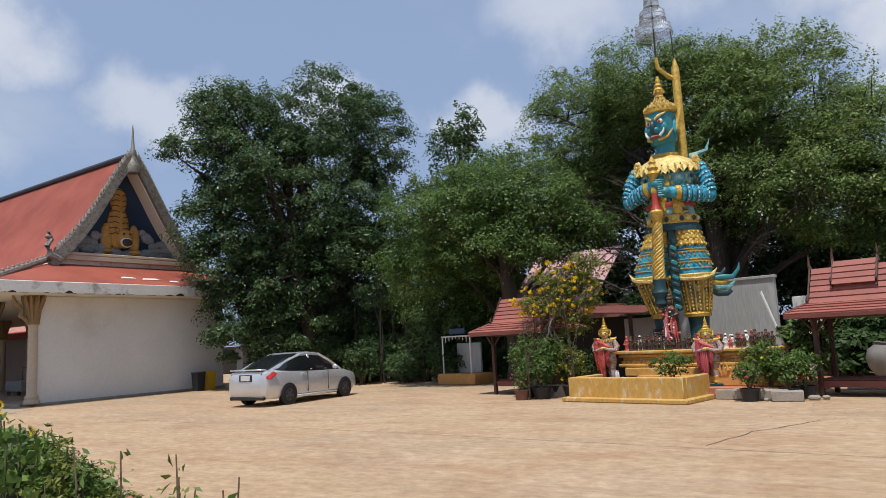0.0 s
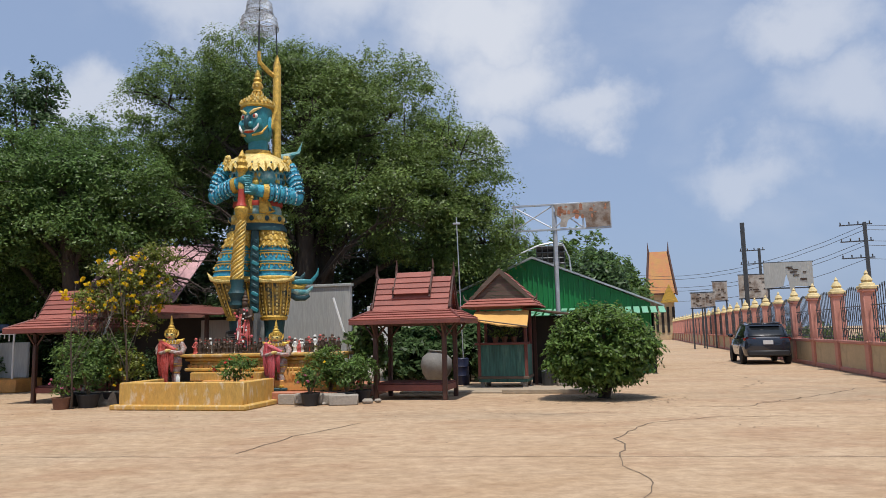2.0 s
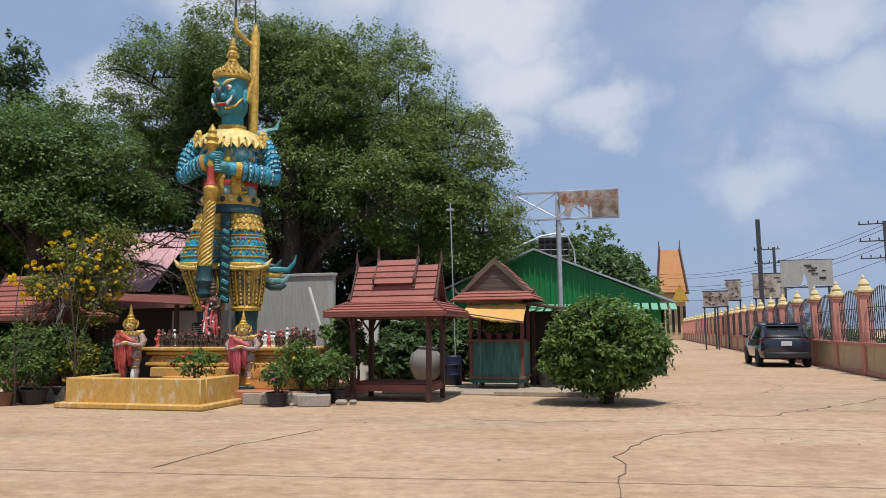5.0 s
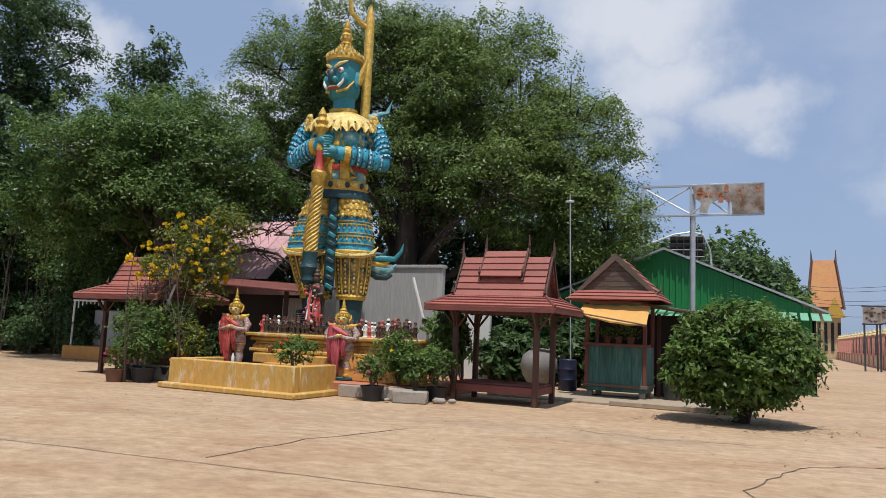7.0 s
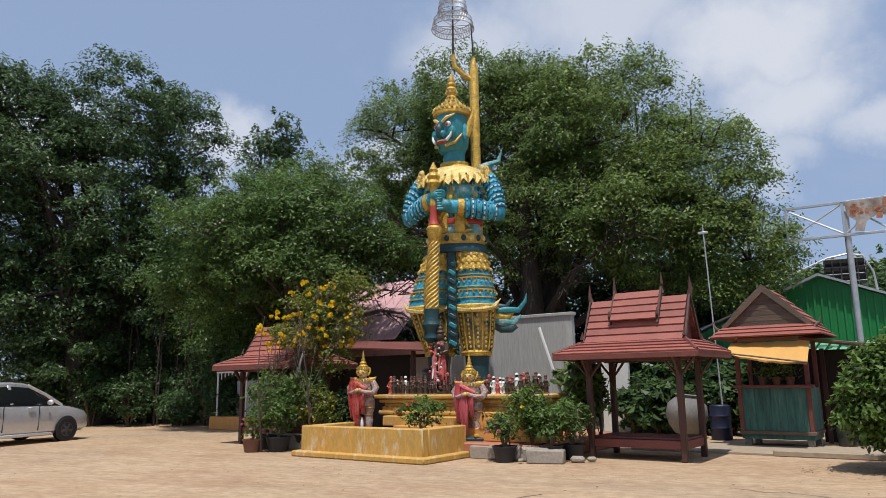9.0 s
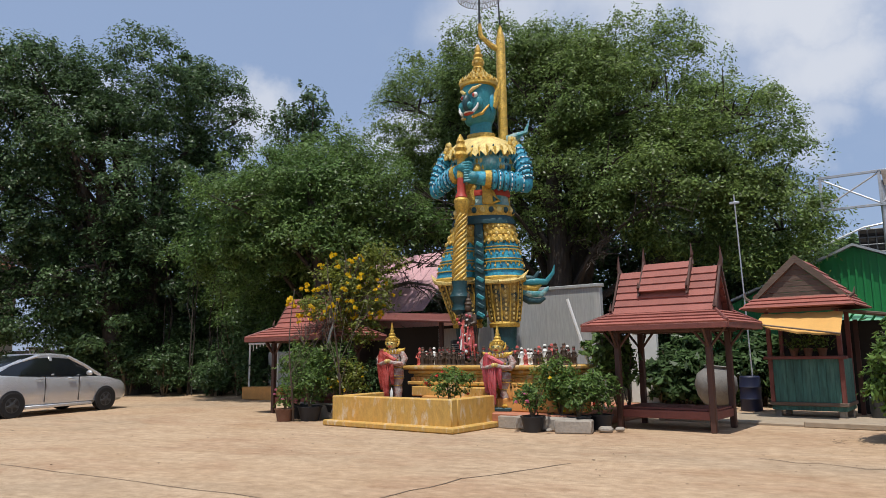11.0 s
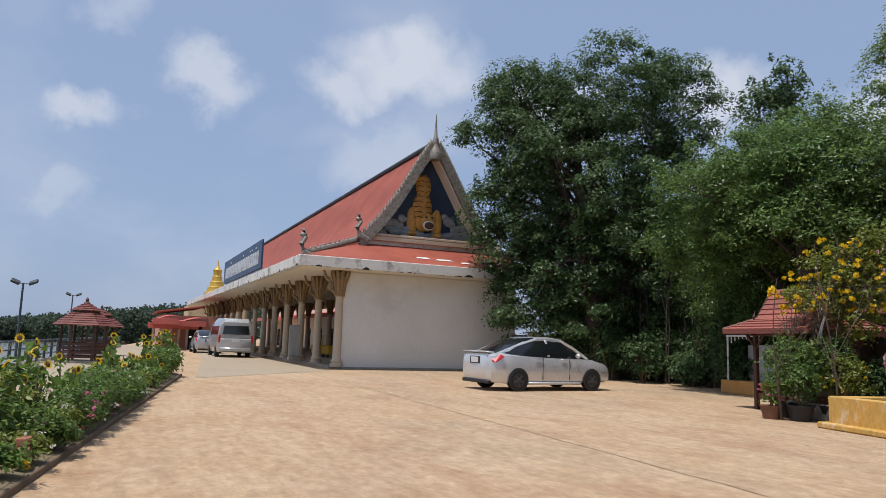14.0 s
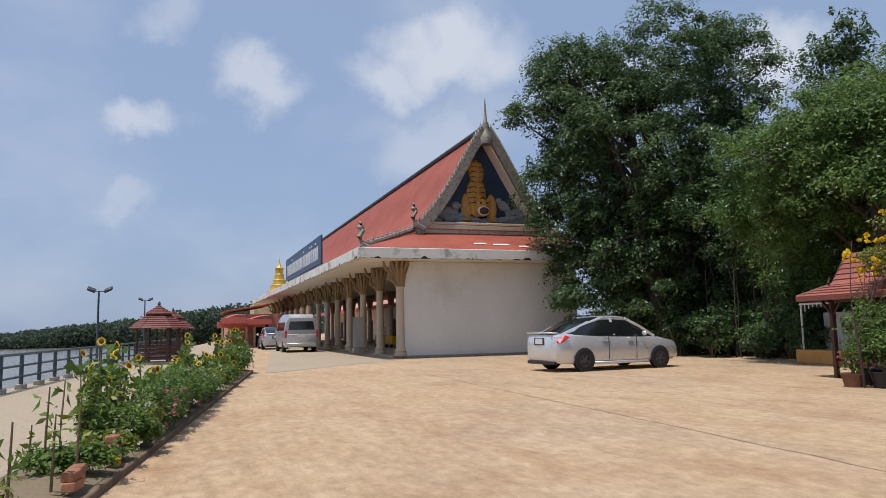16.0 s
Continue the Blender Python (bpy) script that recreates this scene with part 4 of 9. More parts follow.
        lf = np.array([[rng.uniform(-0.1, 0.1), rng.uniform(-0.1, 0.1), h * rng.uniform(0.3, 1)] for _ in range(9)])
        part("leaf_cluster", leaf_mesh("leaf_cluster", lf, 0.1, MAT["leaf_yellow" if i % 2 else "leaf_fresh"], np.random.default_rng(i), slim=0.4), None, t, kind="stuff")


build_bed_plants()


# ---- assembly hall ----
HX, HY0, HY1, HEAVE = -27.7, 14.4, 22.8, 4.1
HEND = -78.0


def build_hall():
    mid = (HY0 + HY1) / 2
    h = thing("assembly_hall", "long white temple hall with red tiled roof and carved gable", "hall", pose(0, 0, 0))
    s = Shape().box((HX - 0.12, mid, HEAVE / 2), (0.24, HY1 - HY0, HEAVE), 0.01)
    part("end_wall", s, MAT["white_wall"], h, "white plastered windowless end wall")
    part("plinth", Shape().box((HX + 0.03, mid, 0.05), (0.10, HY1 - HY0 + 0.1, 0.10), 0.01), MAT["kerb"], h)
    part("floor_slab", Shape().box(((HX + HEND) / 2 - 0.3, mid, 0.05), (HX - HEND - 0.6, HY1 - HY0 + 0.6, 0.12), 0.01), MAT["kerb"], h)
    # eaves slab with fascia
    ex, ey0, ey1 = HX + 1.05, HY0 - 2.15, HY1 + 1.75
    part("soffit", Shape().box(((ex + HEND) / 2, (ey0 + ey1) / 2, HEAVE + 0.09), (ex - HEND - 0.2, ey1 - ey0 - 0.2, 0.16), 0), MAT["soffit"], h)
    f = Shape()
    for c, sz in ((((ex + HEND) / 2, ey0, HEAVE + 0.24), (ex - HEND, 0.16, 0.44)), (((ex + HEND) / 2, ey1, HEAVE + 0.24), (ex - HEND, 0.16, 0.44)), ((ex, (ey0 + ey1) / 2, HEAVE + 0.24), (0.16, ey1 - ey0 + 0.16, 0.44))):
        f.box(c, sz, 0.02)
    part("fascia", f, MAT["fascia"], h, "white concrete fascia with black rain stains")
    st = Shape()
    rs = random.Random(31)
    for (a, b, ax) in ((ey0, ey1, 0), (HEND, ex, 1)):
        q = a
        while q < b - 0.3:
            w = rs.uniform(0.12, 0.5)
            hh = rs.choice((0.02, 0.03, 0.05, 0.08, 0.12)) * (1.0 if rs.random() < 0.7 else 0.4)
            z = HEAVE + 0.02
            pts = [(0, z), (w, z), (w * 0.9, z + hh * 0.6), (w * 0.55, z + hh), (w * 0.2, z + hh * 0.5)]
            if ax == 0:
                st.add([(ex + 0.085, q + u, v) for u, v in pts], [(0, 1, 2, 3, 4)])
            else:
                st.add([(q + u, ey0 - 0.085, v) for u, v in pts], [(0, 1, 2, 3, 4)])
            q += w * rs.uniform(0.7, 2.6)
    part("rain_stain", st, MAT["dark_room"], h, "black rain stains along the fascia", kind="stuff")
    # lower skirt roof
    z0, z1 = HEAVE + 0.44, HEAVE + 1.53
    gx, gy0, gy1 = HX - 1.5, 15.65, 22.15
    sk = Shape()
    sk.add([(ex, ey0, z0), (ex, ey1, z0), (gx, gy1, z1), (gx, gy0, z1)], [(0, 1, 2, 3)])
    sk.add([(ex, ey0, z0), (gx, gy0, z1), (HEND, gy0, z1), (HEND, ey0, z0)], [(0, 1, 2, 3)])
    sk.add([(ex, ey1, z0), (gx, gy1, z1), (HEND, gy1, z1), (HEND, ey1, z0)], [(0, 1, 2, 3)])
    part("skirt_roof", sk, MAT["red_roof"], h)
    pt = Shape()
    for y, u, w in ((17.9, 0.36, 0.7), (18.9, 0.33, 0.9), (19.9, 0.25, 0.5)):
        c = Vector((ex + (gx - ex) * u, y, z0 + (z1 - z0) * u + 0.012))
        pt.add([c + Vector((0.16, -w / 2, -0.055)), c + Vector((0.12, w / 2, -0.042)), c + Vector((-0.14, w * 0.4, 0.048)), c + Vector((-0.1, -w * 0.3, 0.034))], [(0, 1, 2, 3)])
    part("mortar_patch", pt, MAT["white_wall"], h, "white mortar patches on the skirt roof", kind="stuff")
    # main gable roof, slightly concave slopes
    ap, gb = 10.58, z1 + 0.05
    gm = (gy0 + gy1) / 2
    rx = HX - 1.2
    prof = []
    for i in range(9):
        u = i / 8
        z = gb + (ap - gb) * u
        half = (gm - gy0 + 0.15) * (1 - u) * (1 - 0.13 * math.sin(math.pi * u))
        prof.append((half, z))
    ro = Shape()
    for sgn in (-1, 1):
        ro.rings([[(rx, gm + sgn * hf, z), (HEND + 0.5, gm + sgn * hf, z), (HEND + 0.5, gm + sgn * hf, z - 0.12), (rx, gm + sgn * hf, z - 0.12)] for hf, z in prof], caps=True)
    part("main_roof", ro, MAT["red_roof"], h, "steep red tiled main roof")
    part("ridge", Shape().tube([(rx, gm, ap + 0.12), (HEND, gm, ap + 0.12)], 0.13, 8), MAT["iron"], h)
    # bargeboards with leaf cresting
    for sgn in (-1, 1):
        bb = Shape()
        bb.rings([[(rx - 0.02, gm + sgn * (hf + 0.04), z - 0.42), (rx + 0.16, gm + sgn * (hf + 0.04), z - 0.42), (rx + 0.16, gm + sgn * (hf + 0.2), z + 0.10), (rx - 0.02, gm + sgn * (hf + 0.2), z + 0.10)] for hf, z in prof])
        for i in range(26):
            u = (i + 0.5) / 26 * 7.99
            k = int(u)
            hf = prof[k][0] + (prof[k + 1][0] - prof[k][0]) * (u - k)
            z = prof[k][1] + (prof[k + 1][1] - prof[k][1]) * (u - k)
            y = gm + sgn * (hf + 0.16)
            bb.lathe([(0.085, 0), (0.075, 0.1), (0.03, 0.2), (0.004, 0.32)], 6, (rx + 0.07, y + sgn * 0.04, z + 0.06))
        part("bargeboard", bb, MAT["silver"], h, "bargeboard of silver mirror mosaic leaves")
        ib = Shape()
        ib.rings([[(rx - 0.75, gm + sgn * max(hf - 0.05, 0.02), z - 0.34), (rx - 0.03, gm + sgn * max(hf - 0.05, 0.02), z - 0.34), (rx - 0.03, gm + sgn * (hf + 0.08), z - 0.16), (rx - 0.75, gm + sgn * (hf + 0.08), z - 0.16)] for hf, z in prof])
        part("gable_soffit", ib, MAT["soffit"], h)
        for yy, xx, zz, sc in ((gy0 - 0.28, rx + 0.1, z1 + 0.25, 1.0), (ey0 + 0.25, ex - 0.35, z0 + 0.15, 1.0)):
            y = yy if sgn < 0 else 2 * gm - yy
            nagas = Shape().tube([(xx, y + sgn * -0.35, zz - 0.2), (xx, y + sgn * 0.05, zz + 0.0), (xx, y + sgn * 0.16, zz + 0.35), (xx, y + sgn * 0.0, zz + 0.62), (xx, y + sgn * 0.10, zz + 0.92), (xx, y + sgn * 0.18, zz + 1.0)], [0.16, 0.16, 0.12, 0.10, 0.07, 0.01], 7)
            nagas.ball((xx, y + sgn * 0.1, zz + 0.72), (0.07, 0.16, 0.11), 8, 6)
            part("naga_finial", nagas, MAT["silver"], h)
        hip = Shape().tube([(ex - 0.35, gm + sgn * (gm - ey0 - 0.25), z0 + 0.12), (gx, gm + sgn * (gm - gy0 + 0.15), z1 + 0.15)], [0.13, 0.13], 8)
        for i in range(12):
            q = i / 12
            hip.ball((ex - 0.35 + (gx - ex + 0.35) * q, gm + sgn * ((gm - ey0 - 0.25) * (1 - q) + (gm - gy0 + 0.15) * q), z0 + 0.26 + (z1 - z0) * q), (0.06, 0.06, 0.09), 6, 5)
        part("hip_ridge", hip, MAT["silver"], h)
    sp = Shape().lathe([(0.30, -0.75), (0.34, -0.45), (0.20, -0.2), (0.14, 0.1), (0.16, 0.2), (0.09, 0.35), (0.06, 0.8), (0.015, 1.5)], 10, (rx + 0.05, gm, ap))
    for i in range(5):
        for sgn in (-1, 1):
            sp.lathe([(0.09, 0), (0.06, 0.15), (0.005, 0.4)], 6, (rx + 0.08, gm + sgn * (0.12 + 0.11 * i), ap - 0.02 - 0.17 * i))
    part("spire", sp, MAT["silver"], h, "pointed silver spire on the gable", kind="stuff")
    # pediment with relief
    x = rx - 0.75
    pd = Shape().prism([(rx - 0.75, gm - prof[0][0] + 0.3, gb + 0.25), (rx - 0.75, gm + prof[0][0] - 0.3, gb + 0.25), (rx - 0.75, gm, ap - 0.5)], (-0.1, 0, 0))
    part("pediment", pd, MAT["deep_blue"], h, "deep blue pediment panel")
    part("pediment_beam", Shape().box((rx - 0.2, gm, gb + 0.16), (0.5, gy1 - gy0 - 0.3, 0.2), 0.02).box((rx - 0.1, gm, gb + 0.33), (0.3, gy1 - gy0 - 0.9, 0.12), 0.02), MAT["column"], h)
    part("gable_base", Shape().box((rx - 0.35, gm, gb - 0.08), (0.35, gy1 - gy0 - 0.1, 0.34), 0.02), MAT["fascia"], h)
    x = rx - 0.72
    tg = Shape()
    tg.ball((x, gm - 0.25, gb + 1.75), (0.24, 0.52, 1.0), 14, 10)
    tg.ball((x, gm - 0.22, gb + 2.95), (0.2, 0.40, 0.62), 12, 8)
    tg.ball((x, gm - 0.72, gb + 3.28), (0.16, 0.36, 0.26), 10, 7)
    tg.ball((x + 0.16, gm - 0.02, gb + 1.22), (0.24, 0.42, 0.44), 12, 8)
    for dy in (-0.78, 0.52):
        tg.ball((x, gm + dy, gb + 1.2), (0.2, 0.27, 0.72), 10, 8)
        tg.ball((x + 0.08, gm + dy, gb + 0.62), (0.2, 0.27, 0.14), 10, 6)
    for dy in (-0.36, 0.34):
        tg.ball((x + 0.2, gm - 0.02 + dy, gb + 1.6), (0.1, 0.12, 0.12), 8, 6)
    tg.ball((x + 0.33, gm - 0.02, gb + 1.05), (0.12, 0.3, 0.24), 10, 7, 2)
    tg.ball((x + 0.40, gm - 0.02, gb + 1.03), (0.10, 0.25, 0.18), 10, 7, 1)
    for dy in (-0.15, 0.15):
        tg.ball((x + 0.38, gm - 0.02 + dy, gb + 1.42), (0.04, 0.06, 0.05), 8, 6, 1)
    for i in range(9):
        z = gb + 1.4 + i * 0.25
        w = 0.5 * math.sqrt(max(0.05, 1 - ((z - gb - 1.9) / 1.6) ** 2))
        tg.tube([(x + 0.17, gm - 0.25 - w, z), (x + 0.27, gm - 0.25 - w * 0.5, z + 0.05), (x + 0.27, gm - 0.25 - w * 0.15, z)], 0.02, 5, 1)
        tg.tube([(x + 0.17, gm - 0.25 + w, z), (x + 0.27, gm - 0.25 + w * 0.5, z + 0.05), (x + 0.27, gm - 0.25 + w * 0.15, z)], 0.02, 5, 1)
    part("tiger_relief", tg, [MAT["tiger"], MAT["dark_paint"], MAT["white_enamel"]], h, "golden striped tiger relief with open mouth")
    rk = Shape()
    rng = random.Random(3)
    for i in range(80):
        y = rng.uniform(-2.6, 2.6)
        top = 1.7 if abs(y) > 0.9 else 0.25
        rk.ball((x + 0.02, gm + y, gb + 0.42 + rng.uniform(0, top) * (1 - abs(y) / 3.2)), (0.13, rng.uniform(0.14, 0.34), rng.uniform(0.1, 0.26)), 7, 5)
    part("rock_relief", rk, MAT["rock"], h, "grey and white painted rock relief", kind="stuff")
    # colonnade
    cap = Shape()
    for a in range(10):
        t = 2 * math.pi * a / 10
        cap.tube([(0.16 * math.cos(t), 0.16 * math.sin(t), 0), (0.2 * math.cos(t), 0.2 * math.sin(t), 0.5), (0.34 * math.cos(t), 0.34 * math.sin(t), 0.9), (0.42 * math.cos(t), 0.42 * math.sin(t), 1.15)], [0.05, 0.085, 0.08, 0.02], 6)
    cap.lathe([(0.16, -0.1), (0.22, 0), (0.2, 0.3), (0.26, 0.8), (0.3, 1.2)], 10)
    capm = cap.mesh("capital", MAT["capital"])
    shaft = Shape().lathe([(0.28, 0), (0.28, 0.1), (0.22, 0.16), (0.25, 0.24), (0.18, 0.34), (0.175, 1.6), (0.16, 2.85), (0.2, 2.9), (0.18, 3.0)], 16)
    shm = shaft.mesh("column_shaft", MAT["column"])
    brm = Shape().tube([(0, 0, 0), (0, -0.14, 0.25), (0, -0.34, 0.4), (0, -0.30, 0.65), (0, -0.52, 0.85), (0, -0.62, 1.2)], [0.03, 0.07, 0.09, 0.06, 0.08, 0.04], 7).mesh("bracket", MAT["capital"])
    x = HX - 0.02
    while x > HEND:
        for y in (HY0 - 0.15, HY1 - 2.4):
            if y > 16 and x > HX - 1:
                continue
            col = part("column_shaft", shm, None, h, m=pose(x, y, 0.1))
            part("capital", capm, None, col, "carved brown lotus capital", m=pose(0, 0, 2.95))
            if y < 16:
                part("bracket", brm, None, col, m=pose(0, -0.12, 2.85))
        x -= 3.4
    # sign on the eave
    sg = thing("hall_sign", "long dark blue signboard with white lettering on the eave", "sign", pose(-36.2, ey0 + 0.15, HEAVE + 0.6))
    part("board", Shape().box((-7.3, 0, 0.85), (14.6, 0.1, 1.55), 0.02), MAT["sign_blue"], sg)
    part("support", Shape().box((-3, 0.3, 0.5), (0.08, 0.6, 0.08)).box((-11, 0.3, 0.5), (0.08, 0.6, 0.08)).box((-7, 0.1, 0.04), (14.2, 0.1, 0.1)), MAT["steel"], sg)
    lt = Shape()
    rng = random.Random(12)
    px = -0.9
    while px > -13.6:
        w = rng.uniform(0.34, 0.5)
        for dx in (0, -w * 0.72):
            lt.box((px + dx, -0.06, 0.72), (0.11, 0.03, 0.72), 0.005)
        lt.box((px - w * 0.36, -0.06, rng.choice((1.04, 0.4, 1.04))), (w * 0.8, 0.03, 0.1), 0.005)
        if rng.random() < 0.3:
            lt.box((px - w * 0.3, -0.06, 1.3), (w * 0.6, 0.03, 0.09), 0.005)
        px -= w + 0.24
    part("lettering", lt, MAT["sign_white"], sg, "white letter bars")


build_hall()


# ---- trees ----
def spot(o, d, z, r, h, c=(-22.8, 25.2), p=(0.64, 0.77)):
    """A crown lobe at o metres across and d metres behind the trunk."""
    return (c[0] + o * p[0] - d * p[1], c[1] + o * p[1] + d * p[0], z, r, r, h)


tree("large_fig_tree", "huge dark green fig tree with hanging roots beside the hall", (-22.8, 25.2, 0),
     [spot(-3.9, 0, 10.8, 2.9, 3.0), spot(-6.0, -0.2, 10.7, 1.5, 1.0), spot(-0.6, 0, 12.0, 3.2, 2.85), spot(2.3, 0.5, 11.4, 2.0, 2.7), spot(-1.5, 0.4, 8.4, 4.6, 3.6), spot(-3.5, 0, 7.4, 2.3, 2.6), spot(-2.2, -0.2, 4.6, 2.6, 2.8), spot(-2.4, 1.8, 3.2, 2.2, 3.0), spot(0.4, -0.6, 4.6, 3.6, 3.4), spot(-1.3, -0.8, 2.7, 2.3, 2.2), spot(2.4, 0, 7.0, 2.7, 3.0), spot(-4.7, 0, 12.5, 1.9, 1.7), spot(-5.7, -0.3, 7.2, 1.5, 1.9), spot(-5.2, -0.5, 5.2, 1.5, 1.8), spot(-4.5, -0.5, 3.0, 1.3, 2.0), spot(1.6, 2.0, 3.2, 3.0, 3.2), spot(-1.0, 2.6, 3.4, 3.0, 3.4)],
     1250, 200, 0.15, "leaf_dark", 0.42, 1, 12, 0.5, "bark_dark", 3, twigs=48, holes=3)
tree("slender_back_tree", "slender dark tree rising behind the broad crowns", (-17.2, 27.8, 0), [(-17.2, 27.8, 9.4, 1.7, 1.7, 2.2), (-16.9, 27.6, 11.2, 1.1, 1.1, 1.3), (-15.8, 28.4, 8.2, 1.8, 1.8, 2.0), (-18.4, 27.6, 7.6, 1.6, 1.6, 2.2), (-16.6, 28.4, 5.6, 2.6, 2.4, 2.6)], 230, 100, 0.16, "leaf_dark", 0.22, 2, 9, 0.36, holes=2)
tree("bright_fig_tree", "bright green broad tree with drooping branches", (-13.2, 24.6, 0),
     [(-14.4, 22.6, 6.0, 2.6, 2.4, 2.0), (-13.0, 24.4, 6.9, 2.8, 2.4, 2.0), (-11.2, 24.0, 6.2, 2.0, 2.2, 1.5), (-14.6, 24.6, 5.2, 2.6, 2.4, 2.2), (-12.6, 22.6, 4.6, 2.4, 1.6, 1.2), (-15.4, 22.4, 4.6, 1.8, 1.6, 1.4), (-9.9, 24.4, 5.3, 1.3, 1.2, 0.8), (-10.6, 24.0, 4.4, 0.9, 0.9, 0.5), (-15.2, 25.2, 3.0, 2.0, 1.6, 1.8), (-17.6, 26.4, 3.6, 2.4, 2.0, 2.4)],
     760, 200, 0.11, "leaf_mid", 0.3, 3, 10, 0.42, "bark_dark", 2, twigs=40, bare=(((-12.6, 25.2, 3.2), (-8.6, 23.8, 3.9)), ((-12.6, 25.2, 3.4), (-8.9, 24.2, 5.2)), ((-11.8, 25.0, 4.2), (-9.6, 23.6, 5.6)), ((-11.0, 24.8, 3.4), (-8.2, 23.8, 2.9))))
tree("spreading_tree", "wide olive green tree spreading behind the giant statue", (-6.2, 27.6, 0),
     [(-11.6, 29.3, 10.3, 2.75, 2.4, 2.8), (-8.5, 28.0, 11.1, 2.0, 2.6, 2.0), (-6.9, 28.0, 11.4, 1.2, 1.6, 1.2), (-5.5, 28.0, 10.9, 1.2, 1.6, 1.2), (-3.5, 28.0, 9.3, 2.9, 3.0, 2.55), (-5.6, 28.0, 9.4, 2.2, 2.4, 2.2), (-0.9, 27.8, 7.0, 2.2, 2.6, 2.3), (-9.9, 29.4, 8.3, 1.8, 1.6, 1.5), (-9.6, 28.8, 10.0, 2.1, 1.8, 2.2), (-11.4, 29.6, 7.6, 2.2, 1.6, 1.6), (-2.6, 26.6, 6.0, 2.8, 2.2, 2.4), (0.0, 27.2, 4.7, 1.9, 2.0, 1.8), (-5.6, 27.2, 6.6, 2.8, 2.0, 2.4)],
     1700, 190, 0.105, "leaf_olive", 0.36, 4, 14, 0.42, "bark_dark", 3, twigs=110, holes=4, bare=(((-6.6, 27.2, 3.4), (-9.4, 24.6, 6.2)), ((-6.6, 27.2, 3.0), (-9.8, 25.0, 4.6)), ((-6.4, 27.0, 4.4), (-8.2, 24.6, 6.6)), ((-5.6, 27.0, 3.0), (-3.6, 24.4, 4.4)), ((-5.6, 27.0, 3.4), (-2.2, 24.8, 5.2))))
tree("back_tree", "dark green tree closing the yard behind the shrine", (-9.5, 33.0, 0), [(-10.0, 33, 6.0, 4.2, 2.6, 3.4), (-5.0, 33, 5.6, 4.2, 2.6, 3.4), (-15.0, 32, 5.0, 3.6, 2.6, 3.4), (-12.6, 33.0, 8.0, 2.4, 2.4, 2.4)], 520, 60, 0.25, "leaf_dark", 0.3, 5, 7, 0.6)
tree("back_tree", "dark green tree behind the wooden pavilion", (-2.4, 33.0, 0), [(-2.6, 33, 4.2, 3.8, 2.4, 2.6)], 200, 60, 0.25, "leaf_dark", 0.25, 6, 6, 0.6)
for i, (x, y, h, r) in enumerate(((6.4, 58, 9.4, 3.6), (9.6, 61, 7.4, 2.6), (2.0, 60, 9.0, 4.2))):
    tree("distant_tree", "rounded green tree behind the green shed", (x, y, 0), [(x, y, h * 0.62, r, r, h * 0.40), (x + r * 0.5, y, h * 0.45, r * 0.7, r, h * 0.35)], 190, 70, 0.40, "leaf_mid", 0.25, 30 + i, 5, 0.6)


def build_understory():
    rng = random.Random(9)
    for i in range(24):
        x = -23.0 + i * 0.62
        y = 24.3 + rng.uniform(-0.6, 1.8) + (1.0 if i > 13 else 0)
        bush("shade_shrub", "dark leafy shrub in the shade of the trees", (x, y, 0), (0.9, 0.8, rng.uniform(0.5, 1.7)), 60, 44, 0.13, "leaf_dark", 500 + i, 6, 0.2, group="shrubs under the trees")
    for i in range(9):
        x = -3.0 + i * 0.75
        bush("garden_shrub", "dark green shrub with long leaves behind the pavilion", (x, 25.6 + rng.uniform(0, 1.6), 0), (0.7, 0.6, rng.uniform(0.6, 1.1)), 34, 30, 0.2, "leaf_dark", 540 + i, 6, 0.2, group="shrubs behind the pavilion")
    for i in range(16):
        x = -34.6 + i * 2.6
        bush("hedge_shrub", "tall dark hedge shrub closing the yard", (x, 30.5 + rng.uniform(-0.5, 0.5), 0), (1.7, 0.9, 2.3), 120, 46, 0.24, "leaf_dark", 570 + i, 6, 0.35, group="hedge behind the yard")
    r = Shape()
    for i in range(60):
        x, y, top = rng.uniform(-24, -17.5), rng.uniform(24.2, 27.2), rng.uniform(2.5, 6)
        w = rng.uniform(0.008, 0.035)
        pts = [(x + rng.uniform(-0.25, 0.25) * f, y + rng.uniform(-0.2, 0.2) * f, top * f) for f in (0, 0.2, 0.4, 0.6, 0.8, 1.0)]
        r.tube(pts, [w * 1.4, w * 1.2, w, w * 0.9, w * 0.8, w * 0.5], 5)
    solo("aerial_roots", r, MAT["bark_dark"], "thin dark aerial roots hanging from the fig tree", "roots", kind="stuff")


build_understory()


